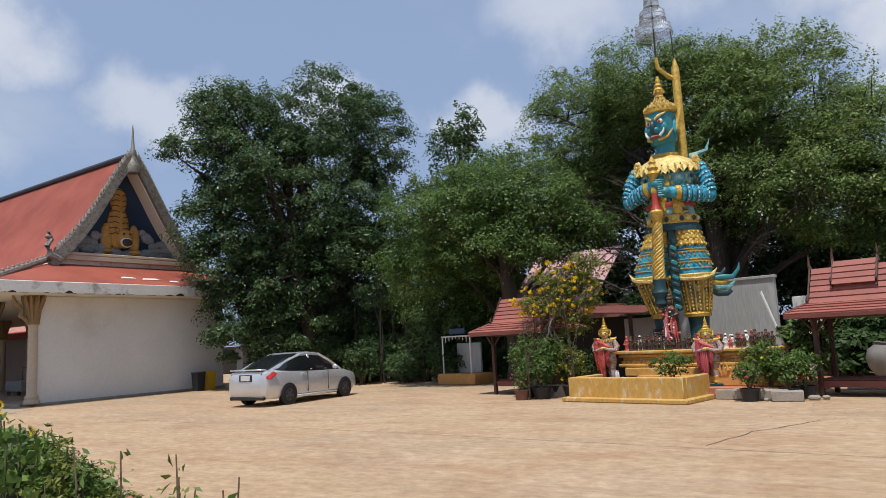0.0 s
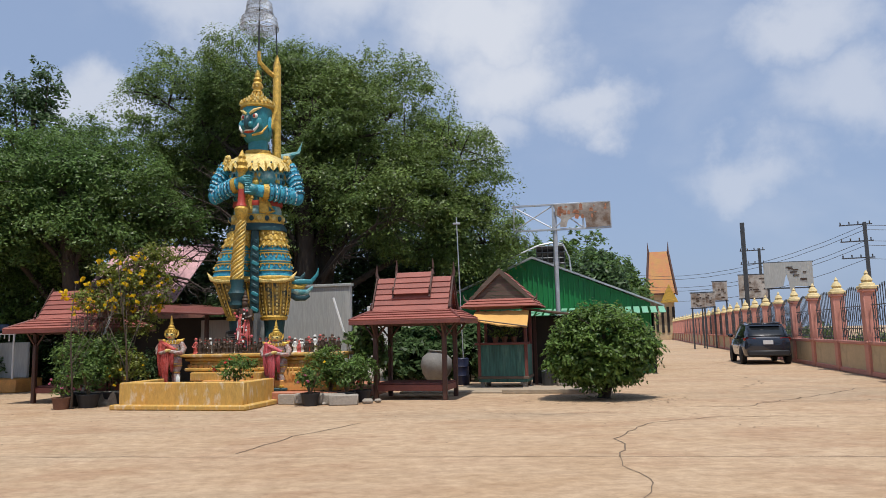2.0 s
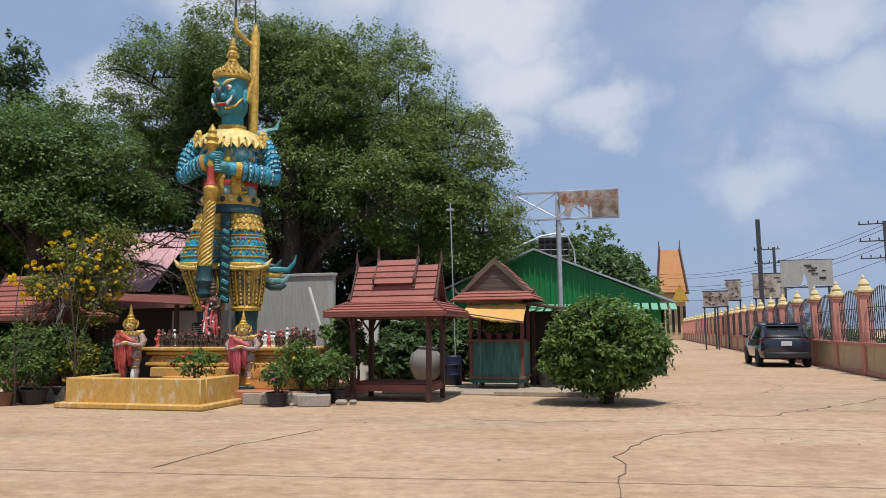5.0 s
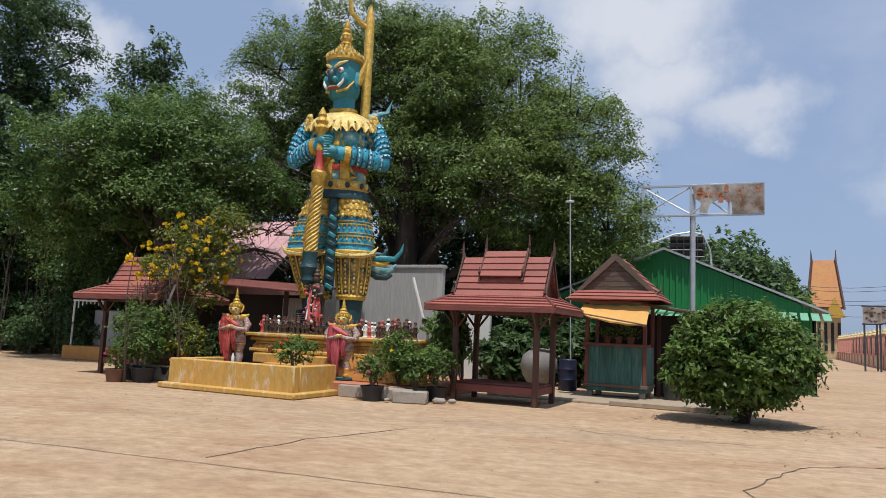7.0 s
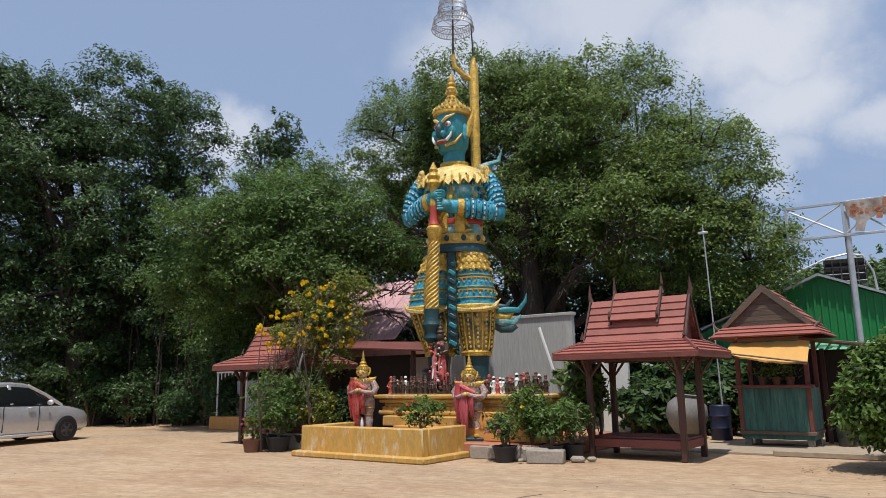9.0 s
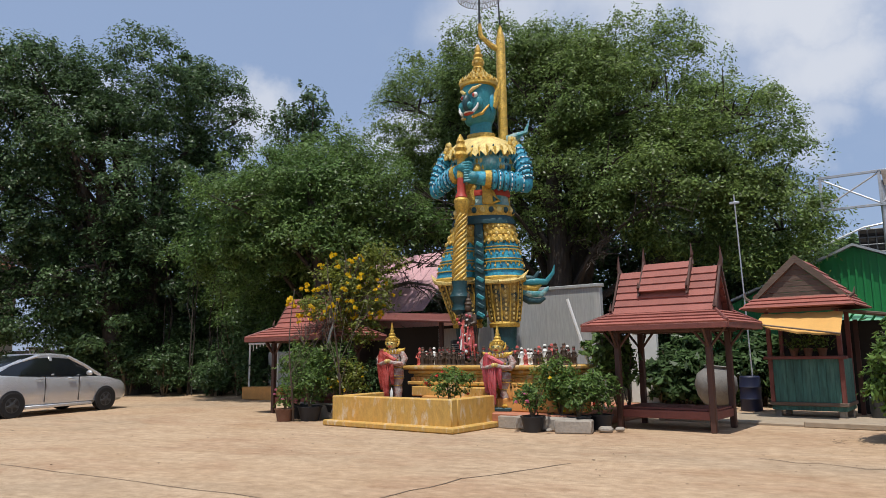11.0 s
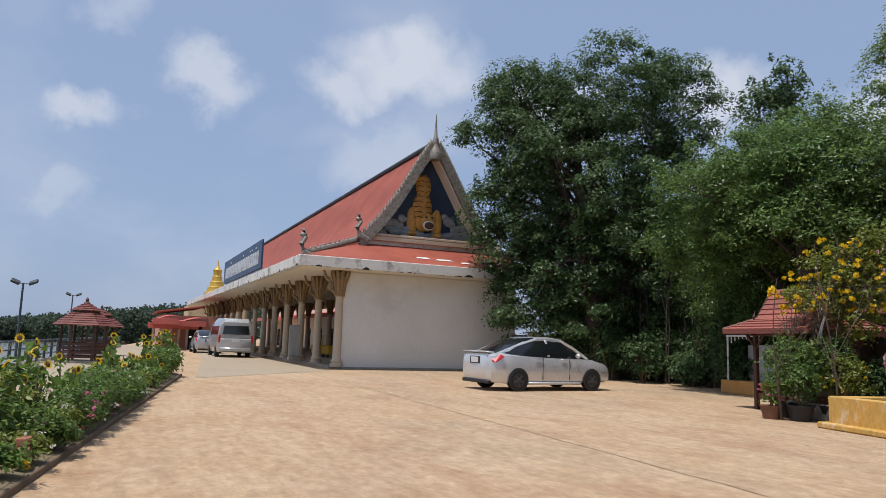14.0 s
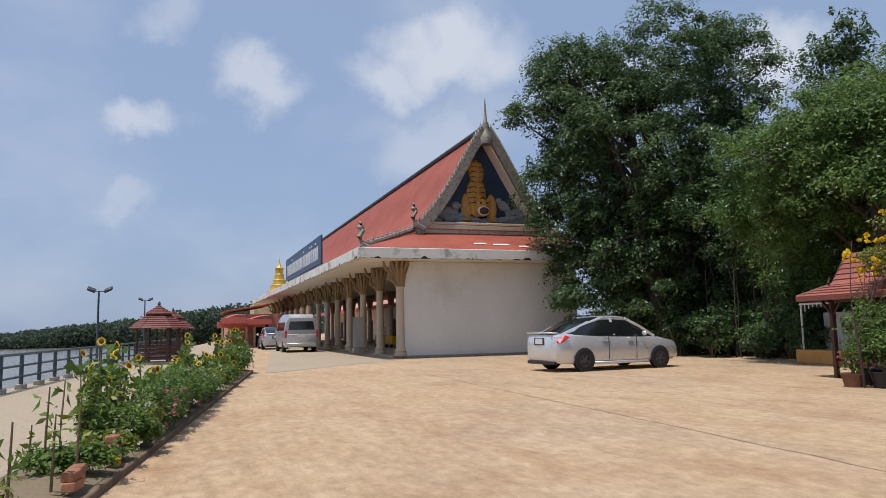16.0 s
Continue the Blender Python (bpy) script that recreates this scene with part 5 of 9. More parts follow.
# ---- vehicles ----
def wheel(parent, x, y, r, w, side):
    t = part("wheel", Shape().lathe([(r * 0.62, -w / 2), (r * 0.95, -w / 2), (r, -w / 2 + 0.03), (r, w / 2 - 0.03), (r * 0.95, w / 2), (r * 0.62, w / 2), (r * 0.6, w / 2 - 0.02), (r * 0.6, -w / 2 + 0.02)], 24), MAT["tyre"], parent, m=pose(x, y, r, 0, 90, 0))
    rim = Shape().lathe([(r * 0.62, -0.03), (r * 0.62, 0.03), (r * 0.55, 0.035), (r * 0.52, -0.02)], 20)
    for k in range(5):
        a = 2 * math.pi * k / 5
        q = Euler((0, 0, a)).to_matrix()
        rim.box(q @ Vector((r * 0.3, 0, 0.02)), (r * 0.56, 0.055, 0.03), 0.006, turn=q)
    rim.lathe([(0.07, -0.02), (0.07, 0.035), (0.04, 0.045)], 12)
    part("rim", rim, MAT["iron"], t, "dark alloy rim", m=pose(0, 0, side * (w / 2 - 0.035), 180 if side < 0 else 0))
    return t


def car(name, label, m, paint, W, lower, cabin, wheels, r, rear, roof_n=None, group=""):
    """Body lofted along +y (forward). lower: y, bottom, belt height, half width. cabin: y, half width at belt, half width at roof, belt, roof."""
    c = thing(name, label, "car", m, group)
    s = Shape()
    rings = []
    for y, zb, zt, w in lower:
        hgt = zt - zb
        side = [(w * 0.86, zb), (w * 0.97, zb + 0.12 * hgt), (w, zb + 0.42 * hgt), (w * 0.985, zb + 0.72 * hgt), (w * 0.93, zb + 0.93 * hgt), (w * 0.80, zt), (w * 0.4, zt + 0.012)]
        rings.append([(x, y, z) for x, z in side] + [(-x, y, z) for x, z in side[::-1]])
    s.rings(rings)
    part("body", s, paint, c)
    g = Shape()
    g.rings([[(wb, y, zb), (wb * 0.97, y, zb + (zr - zb) * 0.3), (wr, y, zr - 0.03), (wr * 0.8, y, zr), (-wr * 0.8, y, zr), (-wr, y, zr - 0.03), (-wb * 0.97, y, zb + (zr - zb) * 0.3), (-wb, y, zb)] for y, wb, wr, zb, zr in cabin])
    part("glazing", g, MAT["car_glass"], c, "dark tinted glass")
    # roof skin and pillars just proud of the glass
    full = max(k[4] for k in cabin)
    top = [k for k in cabin if k[4] > full - 0.10]
    rf = Shape()
    rf.rings([[(wr * 1.05, y, zr - 0.12), (wr * 1.04, y, zr - 0.03), (wr * 0.8, y, zr + 0.015), (-wr * 0.8, y, zr + 0.015), (-wr * 1.04, y, zr - 0.03), (-wr * 1.05, y, zr - 0.12)] for y, wb, wr, zb, zr in top])
    for sg in (-1, 1):
        for a, b in ((cabin[0], top[0]), (cabin[-1], top[-1])):
            rf.tube([(sg * a[1] * 0.97, a[0], a[3] + 0.01), (sg * (a[1] + b[2]) * 0.5, (a[0] + b[0]) / 2, (a[4] + b[4]) / 2 - 0.02), (sg * b[2], b[0], b[4] - 0.04)], [0.05, 0.045, 0.045], 6)
        ym = (top[0][0] + top[-1][0]) / 2
        rf.box((sg * (top[0][1] + top[0][2]) * 0.5, ym - 0.1, (top[0][3] + full) / 2 - 0.02), (0.03, 0.09, full - top[0][3] - 0.04), 0.005, turn=Euler((0, sg * math.atan2(top[0][2] - top[0][1], full - top[0][3]), 0)).to_matrix())
    for sg in (-1, 1):
        lo = [(sg * (k[1] + 0.006), k[0], k[3] - 0.02) for k in cabin[:3]]
        hi = [(sg * (k[2] + 0.012), k[0], k[4] - 0.02) for k in cabin[:3]]
        lo[-1] = (lo[-1][0], lo[-1][1] + 0.14, lo[-1][2])
        hi[-1] = (hi[-1][0], hi[-1][1] + 0.06, hi[-1][2])
        rf.rings([lo, hi], caps=False, closed=False)
    part("roof", rf, paint, c)
    for y in wheels:
        for sg in (-1, 1):
            # body isn't cut: a black disc stands in for the shaded wheel well
            arch = Shape().lathe([(r * 1.09, -0.01), (r * 1.09, 0.008), (r * 1.05, 0.012), (0.02, 0.012), (0.02, -0.01)], 28)
            part("wheel_arch", arch, MAT["black_plastic"], c, m=pose(sg * (W + 0.003), y, r + 0.015, 0, sg * 90, 0))
            wheel(c, sg * (W - 0.075), y, r, 0.2, 1)
    for nm, sh, mt, lb in rear:
        part(nm, sh, mt, c, lb)
    return c


def sedan_details(W, L0, plate_z):
    out = []
    for sg in (-1, 1):
        tl = Shape().prism([(sg * (W - 0.30), L0 + 0.035, 0.80), (sg * (W - 0.02), L0 + 0.16, 0.78), (sg * (W + 0.004), L0 + 0.42, 0.93), (sg * (W - 0.06), L0 + 0.36, 0.99), (sg * (W - 0.26), L0 + 0.05, 0.94)], (0, -0.03, 0.006))
        out.append(("tail_lamp", tl, MAT["tail_red"], "red wraparound tail lamp"))
        out.append(("side_mirror", Shape().ball((sg * (W + 0.09), 0.72, 1.0), (0.10, 0.06, 0.07), 10, 6), MAT["silver_car"], ""))
        for y in (-0.62, 0.28):
            out.append(("door_handle", Shape().box((sg * (W - 0.005), y, 0.88), (0.03, 0.2, 0.03), 0.01), MAT["steel"], ""))
            out.append(("door_gap", Shape().box((sg * (W - 0.008), y + 0.22 if y > 0 else y + 0.16, 0.62), (0.022, 0.012, 0.6), 0), MAT["black_plastic"], ""))
        out.append(("sill_skirt", Shape().box((sg * (W - 0.03), -0.02, 0.22), (0.07, 1.9, 0.08), 0.02), MAT["silver_car"], ""))
    out.append(("plate", Shape().box((0, L0 - 0.012, plate_z), (0.36, 0.02, 0.15), 0.004), MAT["plate"], "white number plate"))
    out.append(("plate_recess", Shape().box((0, L0 + 0.0, plate_z), (0.52, 0.02, 0.2), 0.01), MAT["black_plastic"], ""))
    out.append(("rear_spoiler", Shape().box((0, L0 + 0.1, 1.06), (1.25, 0.22, 0.035), 0.012), MAT["silver_car"], ""))
    out.append(("rear_diffuser", Shape().box((0, L0 + 0.06, 0.25), (1.35, 0.12, 0.1), 0.02), MAT["black_plastic"], ""))
    return out


SEDAN_LOWER = [(-2.2, 0.36, 0.92, 0.60), (-2.14, 0.27, 1.0, 0.74), (-1.95, 0.22, 1.03, 0.82), (-1.4, 0.20, 1.02, 0.848), (-0.5, 0.19, 0.98, 0.85), (0.5, 0.19, 0.955, 0.85), (1.0, 0.20, 0.94, 0.845), (1.5, 0.22, 0.88, 0.83), (1.95, 0.24, 0.78, 0.78), (2.15, 0.28, 0.68, 0.66), (2.24, 0.36, 0.58, 0.5)]
SEDAN_CABIN = [(-1.88, 0.62, 0.55, 0.98, 1.045), (-1.5, 0.73, 0.62, 0.97, 1.2), (-1.05, 0.77, 0.60, 0.96, 1.40), (-0.55, 0.785, 0.60, 0.95, 1.485), (-0.1, 0.785, 0.605, 0.94, 1.50), (0.3, 0.785, 0.60, 0.93, 1.465), (0.75, 0.78, 0.62, 0.92, 1.28), (1.25, 0.72, 0.62, 0.90, 0.96)]
car("silver_sedan", "silver four-door sedan with dark wheels parked on concrete", pose(-16.72, 17.22, 0, 0, 0, 5.2), MAT["silver_car"], 0.85, SEDAN_LOWER, SEDAN_CABIN, (-1.3, 1.33), 0.30, sedan_details(0.85, -2.2, 0.83))
SUV_LOWER = [(-2.15, 0.45, 0.95, 0.66), (-2.08, 0.34, 1.05, 0.80), (-1.85, 0.28, 1.09, 0.88), (-1.0, 0.26, 1.06, 0.90), (0.6, 0.26, 1.03, 0.90), (1.3, 0.28, 1.0, 0.88), (1.9, 0.32, 0.92, 0.82), (2.12, 0.4, 0.8, 0.68)]
SUV_CABIN = [(-2.0, 0.74, 0.62, 1.05, 1.12), (-1.75, 0.79, 0.64, 1.05, 1.42), (-1.4, 0.81, 0.64, 1.04, 1.56), (-0.6, 0.82, 0.645, 1.03, 1.615), (0.1, 0.82, 0.64, 1.02, 1.58), (0.6, 0.81, 0.65, 1.0, 1.4), (1.15, 0.78, 0.66, 0.99, 1.04)]


def suv_details():
    out = []
    for sg in (-1, 1):
        out.append(("tail_lamp", Shape().prism([(sg * 0.45, -2.1, 0.98), (sg * 0.86, -1.95, 0.93), (sg * 0.87, -1.85, 1.03), (sg * 0.78, -2.05, 1.05), (sg * 0.45, -2.11, 1.03)], (0, -0.03, 0)), MAT["tail_red"], "red tail lamp"))
        out.append(("side_mirror", Shape().ball((sg * 0.98, 0.62, 1.12), (0.11, 0.07, 0.08), 10, 6), MAT["black_car"], ""))
        out.append(("roof_rail", Shape().tube([(sg * 0.58, -1.4, 1.60), (sg * 0.58, -0.6, 1.66), (sg * 0.58, 0.2, 1.60)], 0.02, 6), MAT["iron"], ""))
    out.append(("plate", Shape().box((0, -2.15, 0.86), (0.36, 0.02, 0.16), 0.004), MAT["plate"], "white number plate"))
    out.append(("bumper", Shape().box((0, -2.12, 0.44), (1.5, 0.14, 0.22), 0.04), MAT["black_plastic"], ""))
    out.append(("rear_spoiler", Shape().box((0, -1.62, 1.59), (1.15, 0.3, 0.04), 0.015), MAT["black_car"], ""))
    out.append(("antenna", Shape().tube([(0, -1.1, 1.6), (0, -1.2, 1.75)], [0.02, 0.006], 5), MAT["black_plastic"], ""))
    return out


car("dark_suv", "dark navy compact SUV parked beside the fence", pose(11.38, 33.45, 0, 0, 0, -9.3), MAT["black_car"], 0.89, SUV_LOWER, SUV_CABIN, (-1.3, 1.32), 0.34, suv_details())


def van():
    v = thing("silver_van", "silver high-roof passenger van parked by the colonnade", "van", pose(-42.2, 11.85, 0, 0, 0, 90))
    prof = [(-2.6, 0.42, 1.0, 0.82), (-2.5, 0.3, 1.12, 0.94), (0, 0.28, 1.12, 0.95), (1.9, 0.3, 1.1, 0.94), (2.45, 0.36, 0.95, 0.88)]
    s = Shape().rings([[(w * 0.95, y, zb), (w, y, zb + 0.2), (w, y, zt), (-w, y, zt), (-w, y, zb + 0.2), (-w * 0.95, y, zb)] for y, zb, zt, w in prof])
    s.rings([[(0.94, y, 1.08), (0.93, y, 1.3), (0.84, y, zt - 0.22), (0.66, y, zt), (-0.66, y, zt), (-0.84, y, zt - 0.22), (-0.93, y, 1.3), (-0.94, y, 1.08)] for y, zt in ((-2.54, 1.95), (-2.35, 2.17), (0.6, 2.2), (1.3, 2.05), (1.75, 1.7), (2.3, 1.15))])
    part("body", s, MAT["grey_car"], v)
    part("rear_window", Shape().prism([(-0.74, -2.56, 1.28), (0.74, -2.56, 1.28), (0.66, -2.52, 1.76), (-0.66, -2.52, 1.76)], (0, -0.03, 0)), MAT["car_glass"], v, "dark rear window")
    for sg in (-1, 1):
        part("side_window", Shape().prism([(sg * 0.935, -2.2, 1.25), (sg * 0.935, 1.2, 1.25), (sg * 0.88, 1.0, 1.72), (sg * 0.88, -2.2, 1.72)], (sg * 0.012, 0, 0)), MAT["car_glass"], v)
        part("tail_lamp", Shape().box((sg * 0.88, -2.56, 1.05), (0.12, 0.06, 0.4), 0.015), MAT["tail_red"], v, "red tail lamp")
        for y in (-1.5, 1.5):
            wheel(v, sg * 0.85, y, 0.33, 0.2, 1)
    part("plate", Shape().box((0, -2.6, 0.95), (0.42, 0.02, 0.2), 0.004), MAT["plate"], v)
    part("bumper", Shape().box((0, -2.58, 0.45), (1.7, 0.16, 0.2), 0.04), MAT["grey_car"], v)


van()
car("pale_sedan", "pale silver sedan parked ahead of the van", pose(-49.5, 11.3, 0, 0, 0, 90), MAT["grey_car"], 0.85, SEDAN_LOWER, SEDAN_CABIN, (-1.3, 1.33), 0.30, sedan_details(0.85, -2.2, 0.83))


# ---- guardian giant statue ----
def build_giant():
    s = Shape()
    TEAL, GOLD, BLUE, DARK, WEAVE, PALE, WHITE, RED, SCALE, LIGHT = range(10)
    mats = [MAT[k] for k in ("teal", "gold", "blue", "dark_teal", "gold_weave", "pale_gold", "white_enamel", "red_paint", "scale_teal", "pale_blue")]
    # boots and gaiters
    for sx, foot, hip in ((-0.70, -0.46, -0.46), (0.46, 0.48, 0.42)):
        s.lathe([(0.30, 1.0), (0.34, 1.08), (0.27, 1.25), (0.27, 1.7), (0.3, 1.95)], 14, (foot, 0, 0), DARK)
        s.ball((foot, -0.28, 1.1), (0.2, 0.46, 0.16), 12, 7, DARK)
        s.lathe([(0.36, 1.92), (0.38, 2.0), (0.33, 2.05)], 14, (foot * 0.97, 0, 0), GOLD)
        s.rings([[(foot + (sx - foot) * k + r * math.cos(2 * math.pi * i / 14), 0.95 * r * math.sin(2 * math.pi * i / 14), z) for i in range(14)] for k, r, z in ((0, 0.34, 2.02), (0.3, 0.40, 2.35), (0.6, 0.44, 2.7), (1, 0.46, 3.05))], WEAVE)
        for i in range(12):
            a = 2 * math.pi * i / 12
            s.tube([(foot + 0.36 * math.cos(a), 0.36 * math.sin(a), 2.05), (foot + (sx - foot) * 0.4 + 0.43 * math.cos(a), 0.41 * math.sin(a), 2.45), (sx + 0.475 * math.cos(a), 0.45 * math.sin(a), 3.0)], 0.022, 5, GOLD)
        # flared skirt of each leg
        first = len(s.v)
        rr = [(0.60, 2.98), (0.62, 3.06), (0.60, 3.12), (0.57, 3.5), (0.52, 3.9), (0.47, 4.3)]
        s.lathe(rr, 18, (sx * 1.0, 0, 0), BLUE, 0.88)
        s.lathe([(0.60, 2.95), (0.66, 2.97), (0.655, 3.05), (0.60, 3.09)], 18, (sx, 0, 0), GOLD, 0.88)
        for z, r, w in ((3.22, 0.612, 0.018), (3.40, 0.592, 0.022), (3.47, 0.588, 0.016), (3.68, 0.566, 0.022), (3.75, 0.56, 0.016)):
            s.lathe([(r - 0.03, z - w), (r + 0.012, z - w * 0.5), (r + 0.012, z + w * 0.5), (r - 0.03, z + w)], 18, (sx, 0, 0), GOLD, 0.88)
        for z, r, k in ((3.40, 0.597, GOLD), (3.68, 0.572, GOLD)):
            for i in range(26):
                a = 2 * math.pi * i / 26
                s.lathe([(0.004, -0.07), (0.02, -0.035), (0.014, 0)], 5, (sx + r * math.cos(a), 0.88 * r * math.sin(a), z - 0.01), k)
        # overlapping gilt flaps over the thigh
        for k, (z, r) in enumerate(((3.97, 0.555), (4.13, 0.545), (4.29, 0.53), (4.42, 0.52))):
            s.lathe([(r + 0.01, z - 0.09), (r + 0.02, z - 0.06), (r - 0.01, z + 0.05), (r - 0.08, z + 0.12)], 18, (sx * (0.98 - 0.02 * k), 0, 0), GOLD, 0.9)
            for i in range(20):
                a = 2 * math.pi * (i + 0.5 * (k % 2)) / 20
                s.ball((sx * (0.98 - 0.02 * k) + (r + 0.015) * math.cos(a), 0.9 * (r + 0.005) * math.sin(a), z - 0.085), (0.05, 0.03, 0.05), 7, 5, (PALE, GOLD)[(i + k) % 2])
        # the thigh leans from the hip out to the hem
        slope = lambda z: (hip - sx) * min(max((z - 3.0) / 1.3, 0.0), 1.0)
        slim = lambda z: 0.86 + 0.12 * min(max((z - 3.0) / 1.3, 0.0), 1.0)
        s.v[first:] = [(sx + (x - sx) * slim(z) + slope(z), y, z) for x, y, z in s.v[first:]]
    # upturned skirt corners
    for cx0, half in ((-0.70, 0.5), (0.46, 0.5)):
        for sg in (-1, 1):
            s.tube([(cx0, -0.56, 2.93), (cx0 + sg * half * 0.6, -0.46, 2.95), (cx0 + sg * half, -0.2, 3.02), (cx0 + sg * half * 1.28, -0.1, 3.2)], [0.05, 0.07, 0.06, 0.008], 7, PALE)
    # side tail ornament
    for k, (dz, ln, up) in enumerate(((0.12, 0.84, 0.30), (-0.02, 0.52, 0.05), (-0.16, 0.68, 0.10), (-0.32, 0.6, -0.04), (-0.05, 0.4, 0.12), (0.2, 0.45, 0.1))):
        s.tube([(0.8, 0.12, 2.85 + dz * 0.6), (0.85 + ln * 0.35, 0.16, 2.83 + dz), (0.85 + ln * 0.75, 0.2, 2.82 + dz), (0.85 + ln * 0.95, 0.2, 2.9 + dz + up * 0.4), (0.85 + ln, 0.2, 2.9 + dz + up)], [0.07, 0.085, 0.07, 0.045, 0.008], 9, (TEAL, GOLD, SCALE, DARK, GOLD, DARK)[k])
    # centre panel between the legs
    s.box((-0.02, -0.48, 3.2), (0.26, 0.1, 2.2), 0.03, DARK)
    for i in range(10):
        s.box((0.0, -0.54, 2.2 + 0.2 * i), (0.2, 0.04, 0.1), 0.02, (TEAL, DARK)[i % 2], Euler((0, 0.5, 0)).to_matrix())
    # belt, waist, torso
    s.lathe([(0.98, 4.28), (1.0, 4.36), (0.9, 4.5)], 22, (0, 0, 0), DARK, 0.6)
    s.lathe([(0.92, 4.48), (0.95, 4.56), (0.95, 4.66), (0.9, 4.72)], 22, (0, 0, 0), GOLD, 0.6)
    for i in range(22):
        a = 2 * math.pi * i / 22
        s.ball((0.95 * math.cos(a), 0.57 * math.sin(a), 4.6), (0.085, 0.06, 0.075), 7, 5, (DARK, PALE)[i % 2])
    s.lathe([(0.86, 4.7), (0.80, 4.95), (0.82, 5.2), (0.94, 5.55), (1.02, 5.85), (0.98, 6.1), (0.74, 6.28), (0.4, 6.36)], 22, (0, 0, 0), SCALE, 0.6)
    s.lathe([(0.87, 4.95), (0.89, 5.0), (0.87, 5.08)], 22, (0, 0, 0), RED, 0.6)
    for sg in (-1, 1):
        s.box((sg * 0.28, -0.5, 4.98), (0.34, 0.06, 0.5), 0.05, GOLD)
        s.tube([(sg * 0.06, -0.52, 5.45), (sg * 0.42, -0.52, 5.02), (sg * 0.62, -0.44, 4.8), (sg * 0.36, -0.52, 4.72)], [0.05, 0.07, 0.07, 0.03], 6, GOLD)
        s.ball((sg * 0.36, -0.42, 5.72), (0.34, 0.22, 0.26), 12, 8, SCALE)
    s.ball((0, -0.6, 5.55), (0.12, 0.08, 0.14), 10, 7, GOLD)
    for row in range(7):
        z = 5.16 + 0.15 * row
        r = (0.83, 0.86, 0.91, 0.96, 1.0, 1.02, 1.0)[row]
        for i in range(24):
            a = -math.pi * (0.02 + 0.96 * (i + 0.5 * (row % 2)) / 24)
            s.ball((r * math.cos(a), 0.6 * r * math.sin(a), z), (0.05, 0.035, 0.06), 6, 4, (TEAL, PALE, DARK, GOLD, BLUE)[(i * 2 + row) % 5])
    for sx, hip in ((-0.70, -0.46), (0.46, 0.42)):
        for row, (z, r, k1, k2) in enumerate(((3.31, 0.598, PALE, BLUE), (3.58, 0.575, LIGHT, GOLD), (3.84, 0.55, DARK, GOLD))):
            for i in range(22):
                a = 2 * math.pi * (i + 0.5 * (row % 2)) / 22
                s.ball((sx + (hip - sx) * (z - 3.0) / 1.3 + r * (0.87 + 0.09 * (z - 3.0)) * math.cos(a), 0.88 * r * math.sin(a), z), (0.03, 0.025, 0.03), 5, 4, (k1, k2)[i % 2])
    for foot, sx in ((-0.46, -0.70), (0.48, 0.46)):
        for row in range(9):
            k = row / 8
            z = 2.12 + 0.1 * row
            r = 0.37 + 0.09 * k
            for i in range(12):
                a = 2 * math.pi * (i + 0.5) / 12
                s.ball((foot + (sx - foot) * k + r * math.cos(a), 0.95 * r * math.sin(a), z), (0.03, 0.03, 0.035), 5, 4, PALE)
    # broad gilt collar with a scalloped edge
    for tier, (r0, z0, r1, z1, deep) in enumerate(((0.42, 6.44, 0.92, 6.22, 0.10), (0.70, 6.34, 1.24, 6.06, 0.14))):
        n = 96
        rings = []
        for f in (0.0, 0.35, 0.7, 1.0):
            ring = []
            for i in range(n):
                a = 2 * math.pi * i / n
                r = r0 + (r1 - r0) * f
                z = z0 + (z1 - z0) * f ** 1.4 - (deep * (0.5 + 0.5 * math.cos(a * 24)) if f == 1.0 else 0) - 0.10 * f * abs(math.sin(a))
                ring.append((r * math.cos(a), (0.62 + 0.06 * (1 - f)) * r * math.sin(a), z))
            rings.append(ring)
        s.rings(rings[::-1] if tier == 0 else rings, (GOLD, PALE)[tier % 2], caps=False)
        for i in range(30):
            a = 2 * math.pi * i / 30
            s.ball(((r1 * 0.86) * math.cos(a), 0.63 * r1 * 0.86 * math.sin(a), z0 + (z1 - z0) * 0.72 - 0.07 * abs(math.sin(a))), (0.045, 0.04, 0.05), 6, 4, (PALE, GOLD, DARK)[(i + tier) % 3])
            s.tube([(r1 * 0.93 * math.cos(a), 0.62 * r1 * 0.93 * math.sin(a), z0 + (z1 - z0) * 0.8 - 0.08 * abs(math.sin(a))), (r1 * 1.01 * math.cos(a), 0.62 * r1 * 1.01 * math.sin(a), z1 - deep * 0.9 - 0.10 * abs(math.sin(a)))], [0.045, 0.02], 5, GOLD)
    s.lathe([(0.42, 6.38), (0.46, 6.44), (0.40, 6.5)], 22, (0, 0, 0), GOLD, 0.75)
    # one shoulder tip sweeps up, the other hangs
    s.tube([(0.85, 0, 6.3), (1.1, 0, 6.36), (1.28, 0.02, 6.46), (1.36, 0.02, 6.62)], [0.14, 0.13, 0.07, 0.01], 8, SCALE)
    s.tube([(-0.95, -0.1, 6.2), (-1.2, -0.12, 6.05), (-1.42, -0.12, 5.86), (-1.56, -0.12, 5.88)], [0.12, 0.12, 0.07, 0.01], 8, GOLD)
    for sg in (-1, 1):
        for k in range(4):
            for i in range(7):
                a = math.pi * (i / 6 - 0.5) * (1 if sg > 0 else -1) + (0 if sg > 0 else math.pi)
